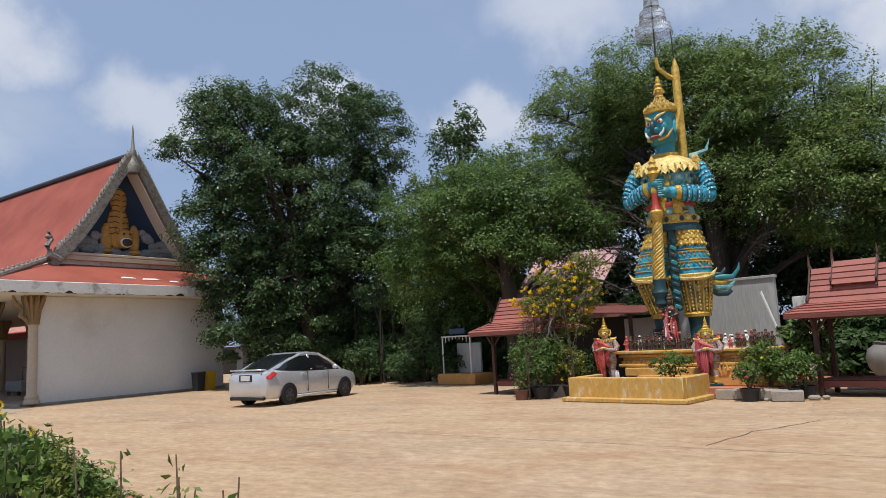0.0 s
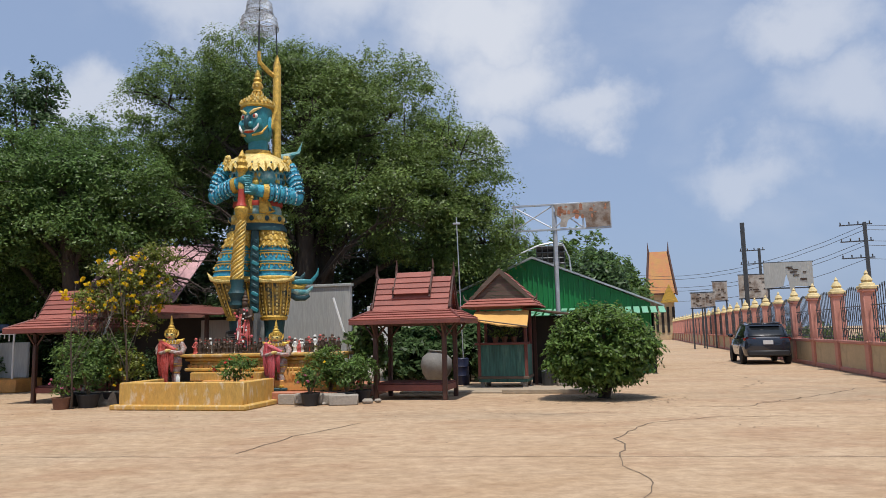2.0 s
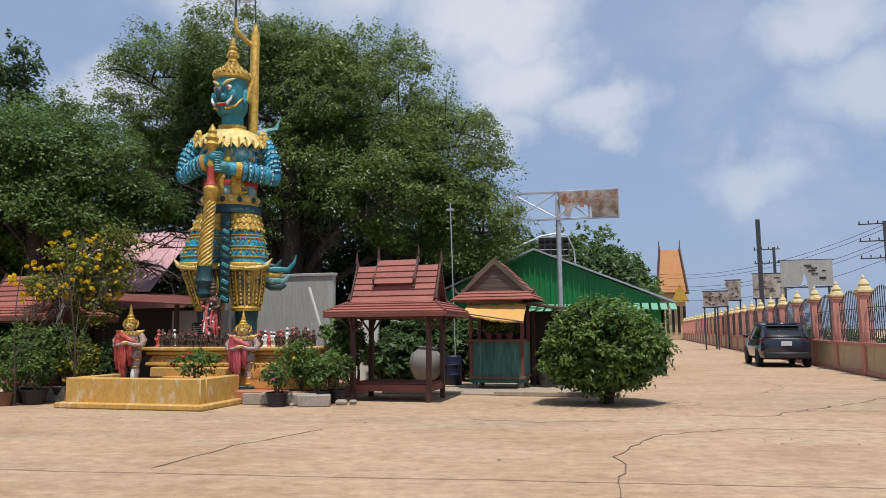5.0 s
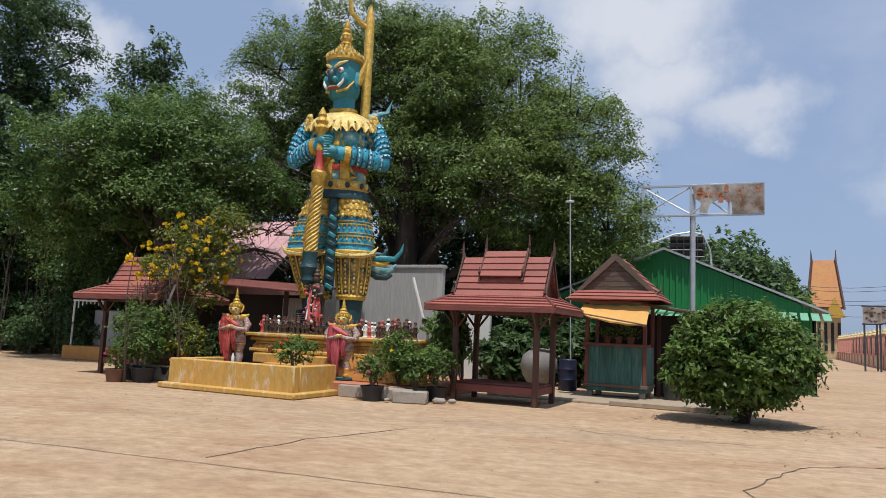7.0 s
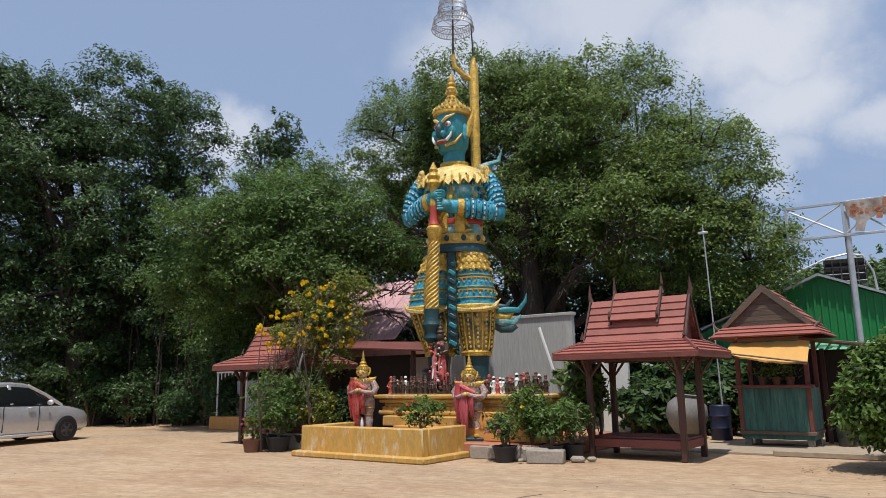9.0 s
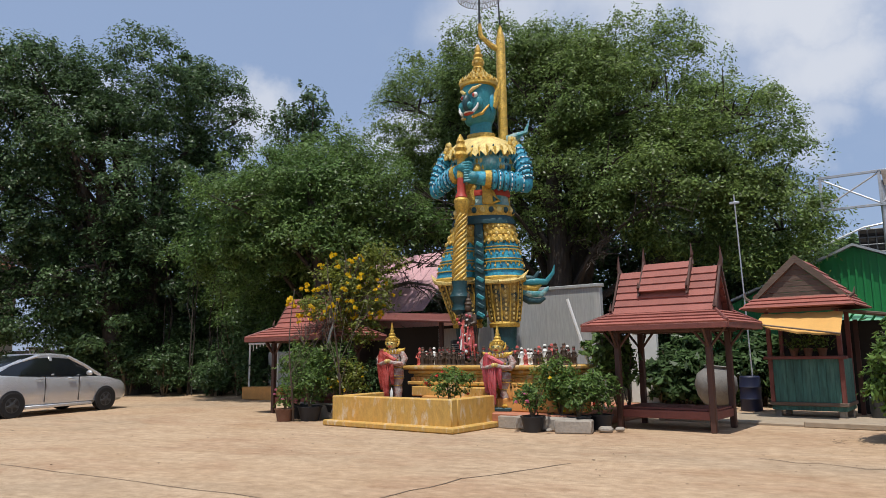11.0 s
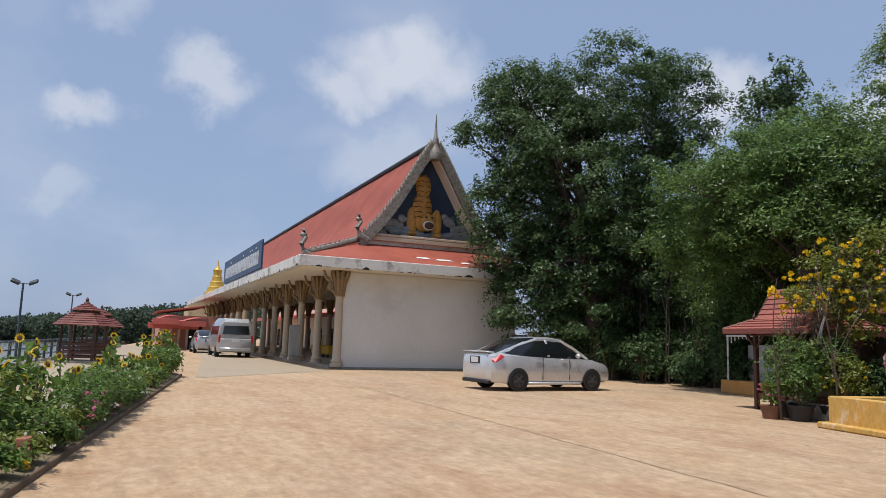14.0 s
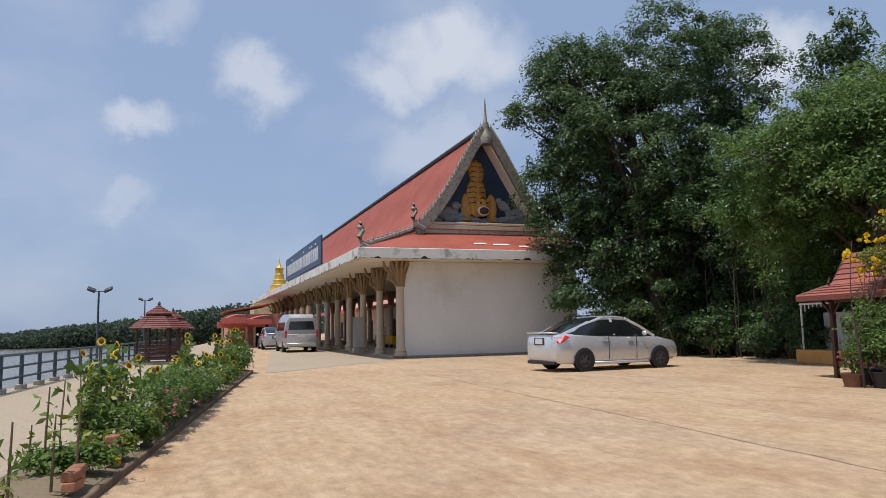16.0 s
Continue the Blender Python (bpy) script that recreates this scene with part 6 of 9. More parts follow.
                s.ball((sg * 0.98 + (0.14 + 0.05 * k) * math.cos(a), 0.26 * math.sin(a), 6.26 - 0.09 * k), (0.07, 0.07, 0.09), 7, 5, (PALE, GOLD)[(i + k) % 2])
    # arms: shoulder, elbow, wrist at the club
    for sg, elbow, wrist in ((-1, (-1.48, -0.12, 5.25), (-0.42, -0.85, 5.52)), (1, (1.42, -0.15, 5.22), (0.02, -0.85, 5.30))):
        sh, e, w = Vector((sg * 1.1, 0, 6.05)), Vector(elbow), Vector(wrist)
        s.tube([sh, sh.lerp(e, 0.5) + Vector((sg * 0.08, 0, 0)), e], [0.24, 0.25, 0.22], 12, BLUE)
        s.ball(e, 0.235, 12, 8, BLUE)
        s.tube([e, e.lerp(w, 0.5), w], [0.22, 0.21, 0.15], 12, BLUE)
        for lo, hi, r, bands in ((sh, e, 0.262, 7), (e, w.lerp(e, 0.3), 0.232, 6)):
            axis = (hi - lo).normalized()
            u = axis.orthogonal().normalized()
            v = axis.cross(u)
            step = (hi - lo).length / bands
            for k in range(bands):
                f = (k + 0.5) / bands
                p = lo.lerp(hi, f) + (Vector((sg * 0.08 * (1 - abs(2 * f - 1)), 0, 0)) if lo is sh else Vector())
                s.tube([p - axis * step * 0.42, p - axis * step * 0.1, p + axis * step * 0.25, p + axis * step * 0.42], [r - 0.03, r + 0.004, r + 0.004, r - 0.03], 14, BLUE)
                s.tube([p + axis * step * 0.02, p + axis * step * 0.2], [r + 0.009, r + 0.009], 14, LIGHT if k % 2 else WHITE)
                s.tube([p + axis * step * 0.40, p + axis * step * 0.58], [r - 0.018, r - 0.018], 14, DARK)
                for i in range(12):
                    a = 2 * math.pi * (i + 0.5 * (k % 2)) / 12
                    s.ball(p + axis * step * 0.1 + (u * math.cos(a) + v * math.sin(a)) * r, (0.028, 0.028, 0.028), 5, 4, BLUE if i % 2 else DARK)
        p = e.lerp(w, 0.76)
        d = (w - e).normalized() * 0.1
        s.tube([p - d, p + d], [0.215, 0.2], 12, GOLD)
        hnd = w + (w - e).normalized() * 0.1
        s.ball(hnd, (0.24, 0.19, 0.15), 12, 8, TEAL)
        for k in range(4):
            s.tube([hnd + Vector((-sg * 0.0, -0.12, 0.09 - 0.06 * k)), hnd + Vector((-sg * 0.2, -0.16, 0.085 - 0.06 * k)), hnd + Vector((-sg * 0.26, -0.05, 0.08 - 0.06 * k))], 0.04, 6, TEAL)
    # club held upright in front
    cx, cy = -0.42, -0.92
    s.lathe([(0.10, 2.2), (0.2, 2.3), (0.16, 2.45), (0.24, 2.6), (0.16, 2.75), (0.19, 2.95)], 14, (cx, cy, 0), DARK)
    s.lathe([(0.16, 2.95), (0.15, 3.5), (0.14, 4.4), (0.17, 4.55), (0.22, 4.62), (0.24, 4.78), (0.18, 4.85)], 16, (cx, cy, 0), GOLD)
    for i in range(8):
        a0 = 2 * math.pi * i / 8
        s.tube([(cx + 0.155 * math.cos(a0 + k * 0.3), cy + 0.155 * math.sin(a0 + k * 0.3), 2.97 + k * 0.0375) for k in range(41)], 0.026, 5, (GOLD, PALE)[i % 2])
    s.lathe([(0.2, 4.85), (0.14, 4.95), (0.13, 5.1), (0.12, 5.32)], 14, (cx, cy, 0), RED)
    s.lathe([(0.12, 5.3), (0.14, 5.36), (0.12, 5.42), (0.12, 5.7), (0.14, 5.78)], 14, (cx, cy, 0), GOLD)
    s.lathe([(0.14, 5.76), (0.22, 5.84), (0.16, 5.92), (0.2, 6.0), (0.12, 6.1), (0.14, 6.16), (0.02, 6.35)], 14, (cx, cy, 0), GOLD)
    # neck and head, turned a little to its right
    s.lathe([(0.36, 6.3), (0.31, 6.5), (0.30, 6.75)], 14, (0, 0.02, 0), TEAL)
    q = Euler((0, 0, -0.45)).to_matrix()

    def hp(x, y, z):
        return q @ Vector((x, y, 0)) + Vector((-0.04, 0, z))
    s.rings([[hp(r * math.cos(2 * math.pi * i / 18), 1.08 * r * math.sin(2 * math.pi * i / 18), z) for i in range(18)] for r, z in ((0.2, 6.58), (0.36, 6.62), (0.43, 6.75), (0.45, 6.95), (0.45, 7.2), (0.44, 7.42))], TEAL)
    s.ball(hp(0, -0.5, 6.98), (0.12, 0.17, 0.2), 10, 7, DARK, q)
    for sg in (-1, 1):
        s.ball(hp(sg * 0.10, -0.52, 6.92), (0.09, 0.1, 0.08), 8, 6, TEAL, q)
        s.ball(hp(sg * 0.2, -0.42, 7.15), (0.10, 0.06, 0.065), 10, 6, WHITE, q)
        s.ball(hp(sg * 0.2, -0.47, 7.14), (0.04, 0.04, 0.045), 8, 6, RED, q)
        s.tube([hp(sg * 0.06, -0.5, 7.2), hp(sg * 0.2, -0.48, 7.28), hp(sg * 0.38, -0.34, 7.36)], [0.035, 0.045, 0.015], 6, PALE)
        s.tube([hp(sg * 0.2, -0.5, 6.76), hp(sg * 0.31, -0.46, 6.86), hp(sg * 0.36, -0.38, 7.08)], [0.04, 0.035, 0.006], 6, WHITE)
        s.tube([hp(sg * 0.12, -0.46, 6.66), hp(sg * 0.36, -0.3, 6.74), hp(sg * 0.44, -0.1, 6.95)], [0.03, 0.04, 0.02], 6, GOLD)
        s.ball(hp(sg * 0.30, -0.36, 6.96), (0.12, 0.1, 0.14), 8, 6, TEAL, q)
        s.ball(hp(sg * 0.46, 0.02, 7.0), (0.06, 0.12, 0.2), 8, 6, BLUE, q)
        s.tube([hp(sg * 0.48, 0.05, 6.9), hp(sg * 0.56, 0.12, 7.2), hp(sg * 0.66, 0.18, 7.6)], [0.08, 0.1, 0.01], 6, GOLD)
    s.ball(hp(0, -0.44, 6.76), (0.17, 0.10, 0.035), 12, 6, RED, q)
    s.ball(hp(0, -0.47, 6.785), (0.15, 0.10, 0.025), 12, 6, WHITE, q)
    # crown
    s.lathe([(0.47, 7.40), (0.52, 7.44), (0.52, 7.54), (0.47, 7.58)], 20, (-0.04, 0, 0), GOLD)
    s.lathe([(0.46, 7.56), (0.40, 7.64), (0.30, 7.70), (0.31, 7.76), (0.20, 7.82), (0.145, 7.88), (0.13, 7.96), (0.17, 8.03), (0.12, 8.1), (0.15, 8.18), (0.165, 8.3), (0.11, 8.38), (0.14, 8.46), (0.075, 8.54), (0.095, 8.62), (0.03, 8.8)], 16, (-0.04, 0, 0), GOLD)
    for n, r, z, h in ((24, 0.51, 7.56, 0.13), (18, 0.39, 7.64, 0.15), (14, 0.27, 7.76, 0.13), (10, 0.165, 7.9, 0.12), (8, 0.14, 8.18, 0.12)):
        for i in range(n):
            a = 2 * math.pi * i / n
            s.lathe([(0.04, 0), (0.045, h * 0.3), (0.004, h)], 5, (-0.04 + r * math.cos(a), r * math.sin(a), z), (PALE, GOLD)[i % 2])
    k = 0.965
    wide = lambda z: 0.84 if z > 6.45 else 0.72 if z > 4.5 else 0.72 + 0.20 * min((4.5 - z) / 1.2, 1)
    lift = lambda z: float(np.interp(z, (6.5, 6.62, 7.40, 8.8), (6.5, 6.80, 7.66, 8.8))) if z > 6.5 else z
    s.v = [(x * wide(z), y * (0.84 if z > 6.45 else 0.78), lift(z) * k if math.hypot(x + 0.42, y + 0.92) > 0.3 else z * k) for x, y, z in s.v]
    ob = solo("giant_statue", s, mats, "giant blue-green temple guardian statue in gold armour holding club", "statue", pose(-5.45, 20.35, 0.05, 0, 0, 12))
    return ob


build_giant()


def build_parasol():
    t = thing("tiered_parasol", "gold pole carrying tiered silver mesh parasol above the statue", "parasol", pose(-5.12, 20.85, 1.1))
    part("pole", Shape().lathe([(0.125, 0), (0.12, 4), (0.11, 7.7), (0.05, 7.95), (0.0, 8.1)], 14), MAT["gold"], t)
    part("arm", Shape().tube([(0, -0.02, 7.4), (-0.2, -0.1, 7.55), (-0.42, -0.2, 7.8), (-0.44, -0.22, 8.1)], [0.07, 0.07, 0.06, 0.05], 8), MAT["gold"], t)
    part("rod", Shape().tube([(-0.44, -0.22, 8.0), (-0.42, -0.22, 10.05)], [0.03, 0.02], 6), MAT["iron"], t)
    part("stay", Shape().tube([(0, 0, 8.0), (-0.02, -0.05, 8.9)], [0.02, 0.015], 5), MAT["iron"], t)
    for z, r, h in ((8.75, 0.52, 0.26), (9.18, 0.37, 0.26), (9.58, 0.21, 0.28)):
        ring = Shape()
        for zz in (0, h / 2, h):
            rr = r * (1 - 0.1 * zz / h)
            ring.tube([(-0.43 + rr * math.cos(a), -0.22 + rr * math.sin(a), z + zz) for a in np.linspace(0, 2 * math.pi, 29)], 0.011, 4)
        for k in range(44):
            a, b = 2 * math.pi * k / 44, 2 * math.pi * (k + 1.5) / 44
            for u, w in ((a, b), (b, a)):
                ring.tube([(-0.43 + r * math.cos(u), -0.22 + r * math.sin(u), z), (-0.43 + 0.9 * r * math.cos(w), -0.22 + 0.9 * r * math.sin(w), z + h)], 0.0075, 3)
        for k in range(8):
            a = 2 * math.pi * k / 8
            ring.tube([(-0.43, -0.22, z + 0.1), (-0.43 + r * math.cos(a), -0.22 + r * math.sin(a), z)], 0.010, 4)
        part("mesh_tier", ring, MAT["steel"], t, "silver wire mesh tier")


build_parasol()


# ---- shrine terrace ----
SH = pose(-7.45, 17.42, 0, 0, 0, GRID)


def build_shrine():
    t = thing("shrine_planter", "chipped ochre planter wall in front of the shrine", "planter", SH)
    L, D, H = 2.97, 1.35, 0.57
    s = Shape().box((L / 2, 0.11, H / 2), (L, 0.18, H), 0.02).box((L - 0.09, D / 2 + 0.1, H / 2), (0.18, D - 0.2, H), 0.02).box((0.09, D / 2 + 0.1, H / 2), (0.18, D - 0.2, H), 0.02)
    part("wall", s, MAT["ochre"], t)
    part("base_slab", Shape().box((L / 2, D / 2 - 0.02, 0.055), (L + 0.26, D + 0.2, 0.11), 0.025), MAT["ochre"], t)
    part("soil", Shape().box((L / 2, D / 2, 0.26), (L - 0.3, D - 0.2, 0.46), 0), MAT["earth"], t)
    t2 = thing("shrine_terrace", "stepped ochre and orange shrine terrace under the giant", "terrace", SH)
    part("floor", Shape().box((2.0, 3.0, 0.13), (5.2, 3.5, 0.26), 0.02), MAT["terracotta_floor"], t2)
    part("kerb", Shape().box((3.9, 1.22, 0.11), (1.5, 0.12, 0.22), 0.015), MAT["kerb"], t2)
    part("step", Shape().box((2.7, 1.98, 0.38), (3.5, 0.7, 0.24), 0.02), MAT["orange_plaster"], t2)
    part("step", Shape().box((2.4, 2.12, 0.58), (3.7, 0.7, 0.2), 0.02), MAT["ochre"], t2)
    a = Shape()
    for z, w, d in ((0.70, 3.9, 0.95), (0.78, 3.8, 0.85), (0.86, 3.7, 0.78), (0.94, 3.9, 0.9), (1.03, 4.1, 1.05)):
        a.box((2.2, 2.45, z + 0.035), (w, d, 0.085), 0.025)
    part("altar_moulding", a, MAT["ochre"], t2, "moulded ochre altar ledge")
    orn = Shape()
    for i in range(26):
        orn.ball((0.4 + i * 0.14, 2.03, 0.80), (0.06, 0.04, 0.07), 7, 5)
    part("altar_ornament", orn, MAT["orange_plaster"], t2, "row of moulded orange leaves")
    fl = Shape()
    for x in (3.2, 3.5, 3.8):
        for k in (-1, 0, 1):
            fl.tube([(x + k * 0.05, 1.66, 0.5), (x + k * 0.1, 1.62, 0.62), (x + k * 0.07, 1.62, 0.8)], [0.05, 0.04, 0.006], 6)
    part("flame_ornament", fl, MAT["orange_plaster"], t2, "orange plaster flame ornaments")
    part("pedestal", Shape().box((1.6, 3.6, 0.66), (3.2, 1.7, 0.84), 0.03), MAT["ochre"], t2)
    # low grey kerb wall along the yard
    w = Shape().box((-1.2, 1.0, 0.16), (1.7, 0.16, 0.32), 0.015)
    solo("kerb_wall", w, MAT["kerb"], "low grey concrete kerb wall beside the planter", "wall", SH, kind="structure")
    w = Shape().box((4.15, 1.35, 0.12), (1.2, 0.5, 0.24), 0.04)
    solo("stone_step", w, MAT["kerb"], "rough grey concrete step beside the planter", "step", SH, kind="structure")


build_shrine()


def guardian(name, label, m, cloth):
    """Small standing temple guardian: mosaic armour, gilt crown, a cloth hung over one shoulder."""
    CLOTH, ARMOUR, GOLD, FACE, DARK, RED = range(6)
    s = Shape()
    s.box((0, 0, 0.04), (0.52, 0.36, 0.08), 0.02, DARK)
    for sg in (-1, 1):
        s.ball((sg * 0.13, -0.07, 0.11), (0.06, 0.13, 0.05), 8, 5, GOLD)
        s.lathe([(0.06, 0.08), (0.07, 0.2), (0.095, 0.36), (0.075, 0.47), (0.11, 0.56), (0.12, 0.72), (0.11, 0.82)], 12, (sg * 0.115, 0, 0), ARMOUR)
        for z, r in ((0.16, 0.075), (0.46, 0.09), (0.62, 0.125)):
            s.lathe([(r - 0.02, z - 0.02), (r + 0.008, z), (r - 0.02, z + 0.02)], 12, (sg * 0.115, 0, 0), GOLD)
        # arms bent to the chest
        s.tube([(sg * 0.19, 0, 1.19), (sg * 0.27, -0.01, 1.05), (sg * 0.25, -0.06, 0.93)], [0.068, 0.066, 0.058], 9, ARMOUR)
        s.tube([(sg * 0.25, -0.06, 0.93), (sg * 0.14, -0.17, 0.95), (sg * 0.03, -0.21, 0.99)], [0.058, 0.05, 0.04], 9, ARMOUR)
        s.ball((sg * 0.025, -0.22, 1.0), (0.045, 0.04, 0.045), 8, 6, FACE)
        s.tube([(sg * 0.13, 0, 1.23), (sg * 0.22, 0, 1.235), (sg * 0.275, 0, 1.29)], [0.055, 0.05, 0.008], 7, GOLD)
        s.tube([(sg * 0.1, 0.0, 1.32), (sg * 0.135, 0.02, 1.40), (sg * 0.14, 0.03, 1.50)], [0.018, 0.026, 0.004], 5, GOLD)
        s.ball((sg * 0.045, -0.118, 1.40), (0.022, 0.014, 0.014), 6, 4, DARK)
    s.lathe([(0.2, 0.72), (0.185, 0.86), (0.17, 0.95), (0.2, 1.08), (0.19, 1.2), (0.075, 1.27), (0.07, 1.31)], 16, (0, 0, 0), ARMOUR, 0.72)
    s.lathe([(0.235, 0.66), (0.225, 0.76), (0.19, 0.84)], 16, (0, 0, 0), ARMOUR, 0.74)
    for z, r in ((0.68, 0.238), (0.86, 0.195), (1.17, 0.2)):
        s.lathe([(r - 0.03, z - 0.022), (r + 0.006, z), (r - 0.03, z + 0.022)], 16, (0, 0, 0), GOLD, 0.74)
    for i in range(18):
        a = 2 * math.pi * i / 18
        s.ball((0.185 * math.cos(a), 0.135 * math.sin(a), 1.215), (0.028, 0.028, 0.045), 6, 4, GOLD)
        s.ball((0.2 * math.cos(a), 0.145 * math.sin(a), 0.93 + 0.09 * (i % 3)), (0.022, 0.022, 0.025), 6, 4, (RED, GOLD, DARK)[i % 3])
    # the cloth: one folded sheet down the front and a shorter one over the shoulder
    for x0, half, z_top, z_low, y0 in ((-0.05, 0.062, 1.14, 0.16, -0.16), (-0.17, 0.05, 1.24, 0.40, -0.11), (0.08, 0.035, 1.04, 0.5, -0.17)):
        rows = []
        for j in range(9):
            f = j / 8
            z = z_top + (z_low - z_top) * f
            w = half * (0.75 + 0.45 * math.sin(math.pi * min(f * 1.2, 1.0)) ** 0.7)
            front = [(x0 + w * (k / 6 - 1), y0 - 0.05 * math.sin(math.pi * f) - 0.022 * math.cos(k * 1.9 + f * 2) - 0.012, z - 0.03 * math.sin(k * 1.3) * f) for k in range(13)]
            rows.append(front + [(x, y + 0.03, z2) for x, y, z2 in front[::-1]])
        s.rings(rows, CLOTH)
    s.tube([(-0.2, -0.03, 1.24), (-0.05, -0.16, 1.14), (0.13, -0.15, 1.02)], [0.045, 0.05, 0.035], 8, CLOTH)
    # head and tiered crown
    s.ball((0, -0.02, 1.385), (0.10, 0.11, 0.125), 14, 9, FACE)
    s.ball((0, -0.13, 1.37), (0.02, 0.03, 0.03), 6, 4, FACE)
    s.ball((0, -0.118, 1.325), (0.045, 0.022, 0.013), 6, 4, RED)
    s.lathe([(0.105, 1.42), (0.122, 1.445), (0.12, 1.47), (0.09, 1.5), (0.095, 1.535), (0.062, 1.565), (0.068, 1.6), (0.036, 1.64), (0.044, 1.68), (0.024, 1.72), (0.03, 1.75), (0.003, 1.88)], 14, (0, 0, 0), GOLD)
    for i in range(14):
        a = 2 * math.pi * i / 14
        s.lathe([(0.010, 0), (0.018, 0.025), (0.002, 0.07)], 5, (0.113 * math.cos(a), 0.113 * math.sin(a), 1.455), GOLD)
    return solo(name, s, [MAT[cloth], MAT["pale_mosaic"], MAT["gold"], MAT["pale_gold"], MAT["dark_teal"], MAT["coral_cloth"]], label, "statue", m, "guardian figures")


guardian("guardian_figure", "small guardian statue with gold crown draped in red cloth", pose(-7.08, 19.05, 0.26, 0, 0, 8) @ Matrix.Diagonal((1.12, 1.05, 0.95, 1.0)), "coral_cloth")
guardian("guardian_figure", "small guardian statue with gold crown draped in pink cloth", pose(-4.38, 18.62, 0.26, 0, 0, 8) @ Matrix.Diagonal((1.12, 1.0, 0.86, 1.0)), "pink_cloth")


def draped_figure():
    s = Shape()
    rng = random.Random(5)
    s.lathe([(0.2, 0), (0.2, 0.05), (0.15, 0.08)], 12, (0, 0, 0), 3)
    for sg in (-1, 1):
        s.tube([(sg * 0.09, 0, 0.06), (sg * 0.11, -0.02, 0.35), (sg * 0.07, 0, 0.68)], [0.06, 0.07, 0.09], 8, 3)
        s.tube([(sg * 0.13, 0, 1.02), (sg * 0.19, -0.04, 0.86), (sg * 0.10, -0.15, 0.80)], [0.055, 0.05, 0.035], 7, 3)
    s.lathe([(0.13, 0.62), (0.15, 0.75), (0.17, 0.98), (0.08, 1.08)], 12, (0, 0, 0), 3, 0.75)
    s.ball((0, -0.01, 1.17), (0.075, 0.08, 0.10), 10, 7, 3)
    for i in range(70):
        s.ball((rng.gauss(0, 0.10), -0.12 + rng.gauss(0, 0.05), rng.uniform(0.1, 1.05)), rng.uniform(0.018, 0.04), 6, 4, rng.choice((0, 2, 4, 3, 2)))
    for i in range(30):
        a = rng.uniform(0, 6.28)
        z0, r1 = rng.uniform(0.7, 1.02), rng.uniform(0.14, 0.22)
        s.tube([(0.12 * math.cos(a), 0.1 * math.sin(a), z0), (0.17 * math.cos(a), 0.14 * math.sin(a), z0 - 0.2), (r1 * math.cos(a + 0.2), r1 * math.sin(a + 0.2), rng.uniform(0.02, 0.35))], [0.02, 0.028, 0.014], 5, (0, 2, 0, 3, 0, 4)[i % 6])
    s.lathe([(0.075, 1.23), (0.09, 1.26), (0.06, 1.3), (0.065, 1.34), (0.035, 1.38), (0.04, 1.42), (0.005, 1.5)], 10, (0, 0, 0), 3)
    solo("draped_figure", s, [MAT["coral_cloth"], MAT["skin_pink"], MAT["pink_cloth"], MAT["dark_paint"], MAT["white_enamel"]], "shrine figure wrapped in red ribbons and garlands", "statue", SH @ pose(1.62, 2.42, 1.108) @ Matrix.Scale(1.02, 4))


draped_figure()


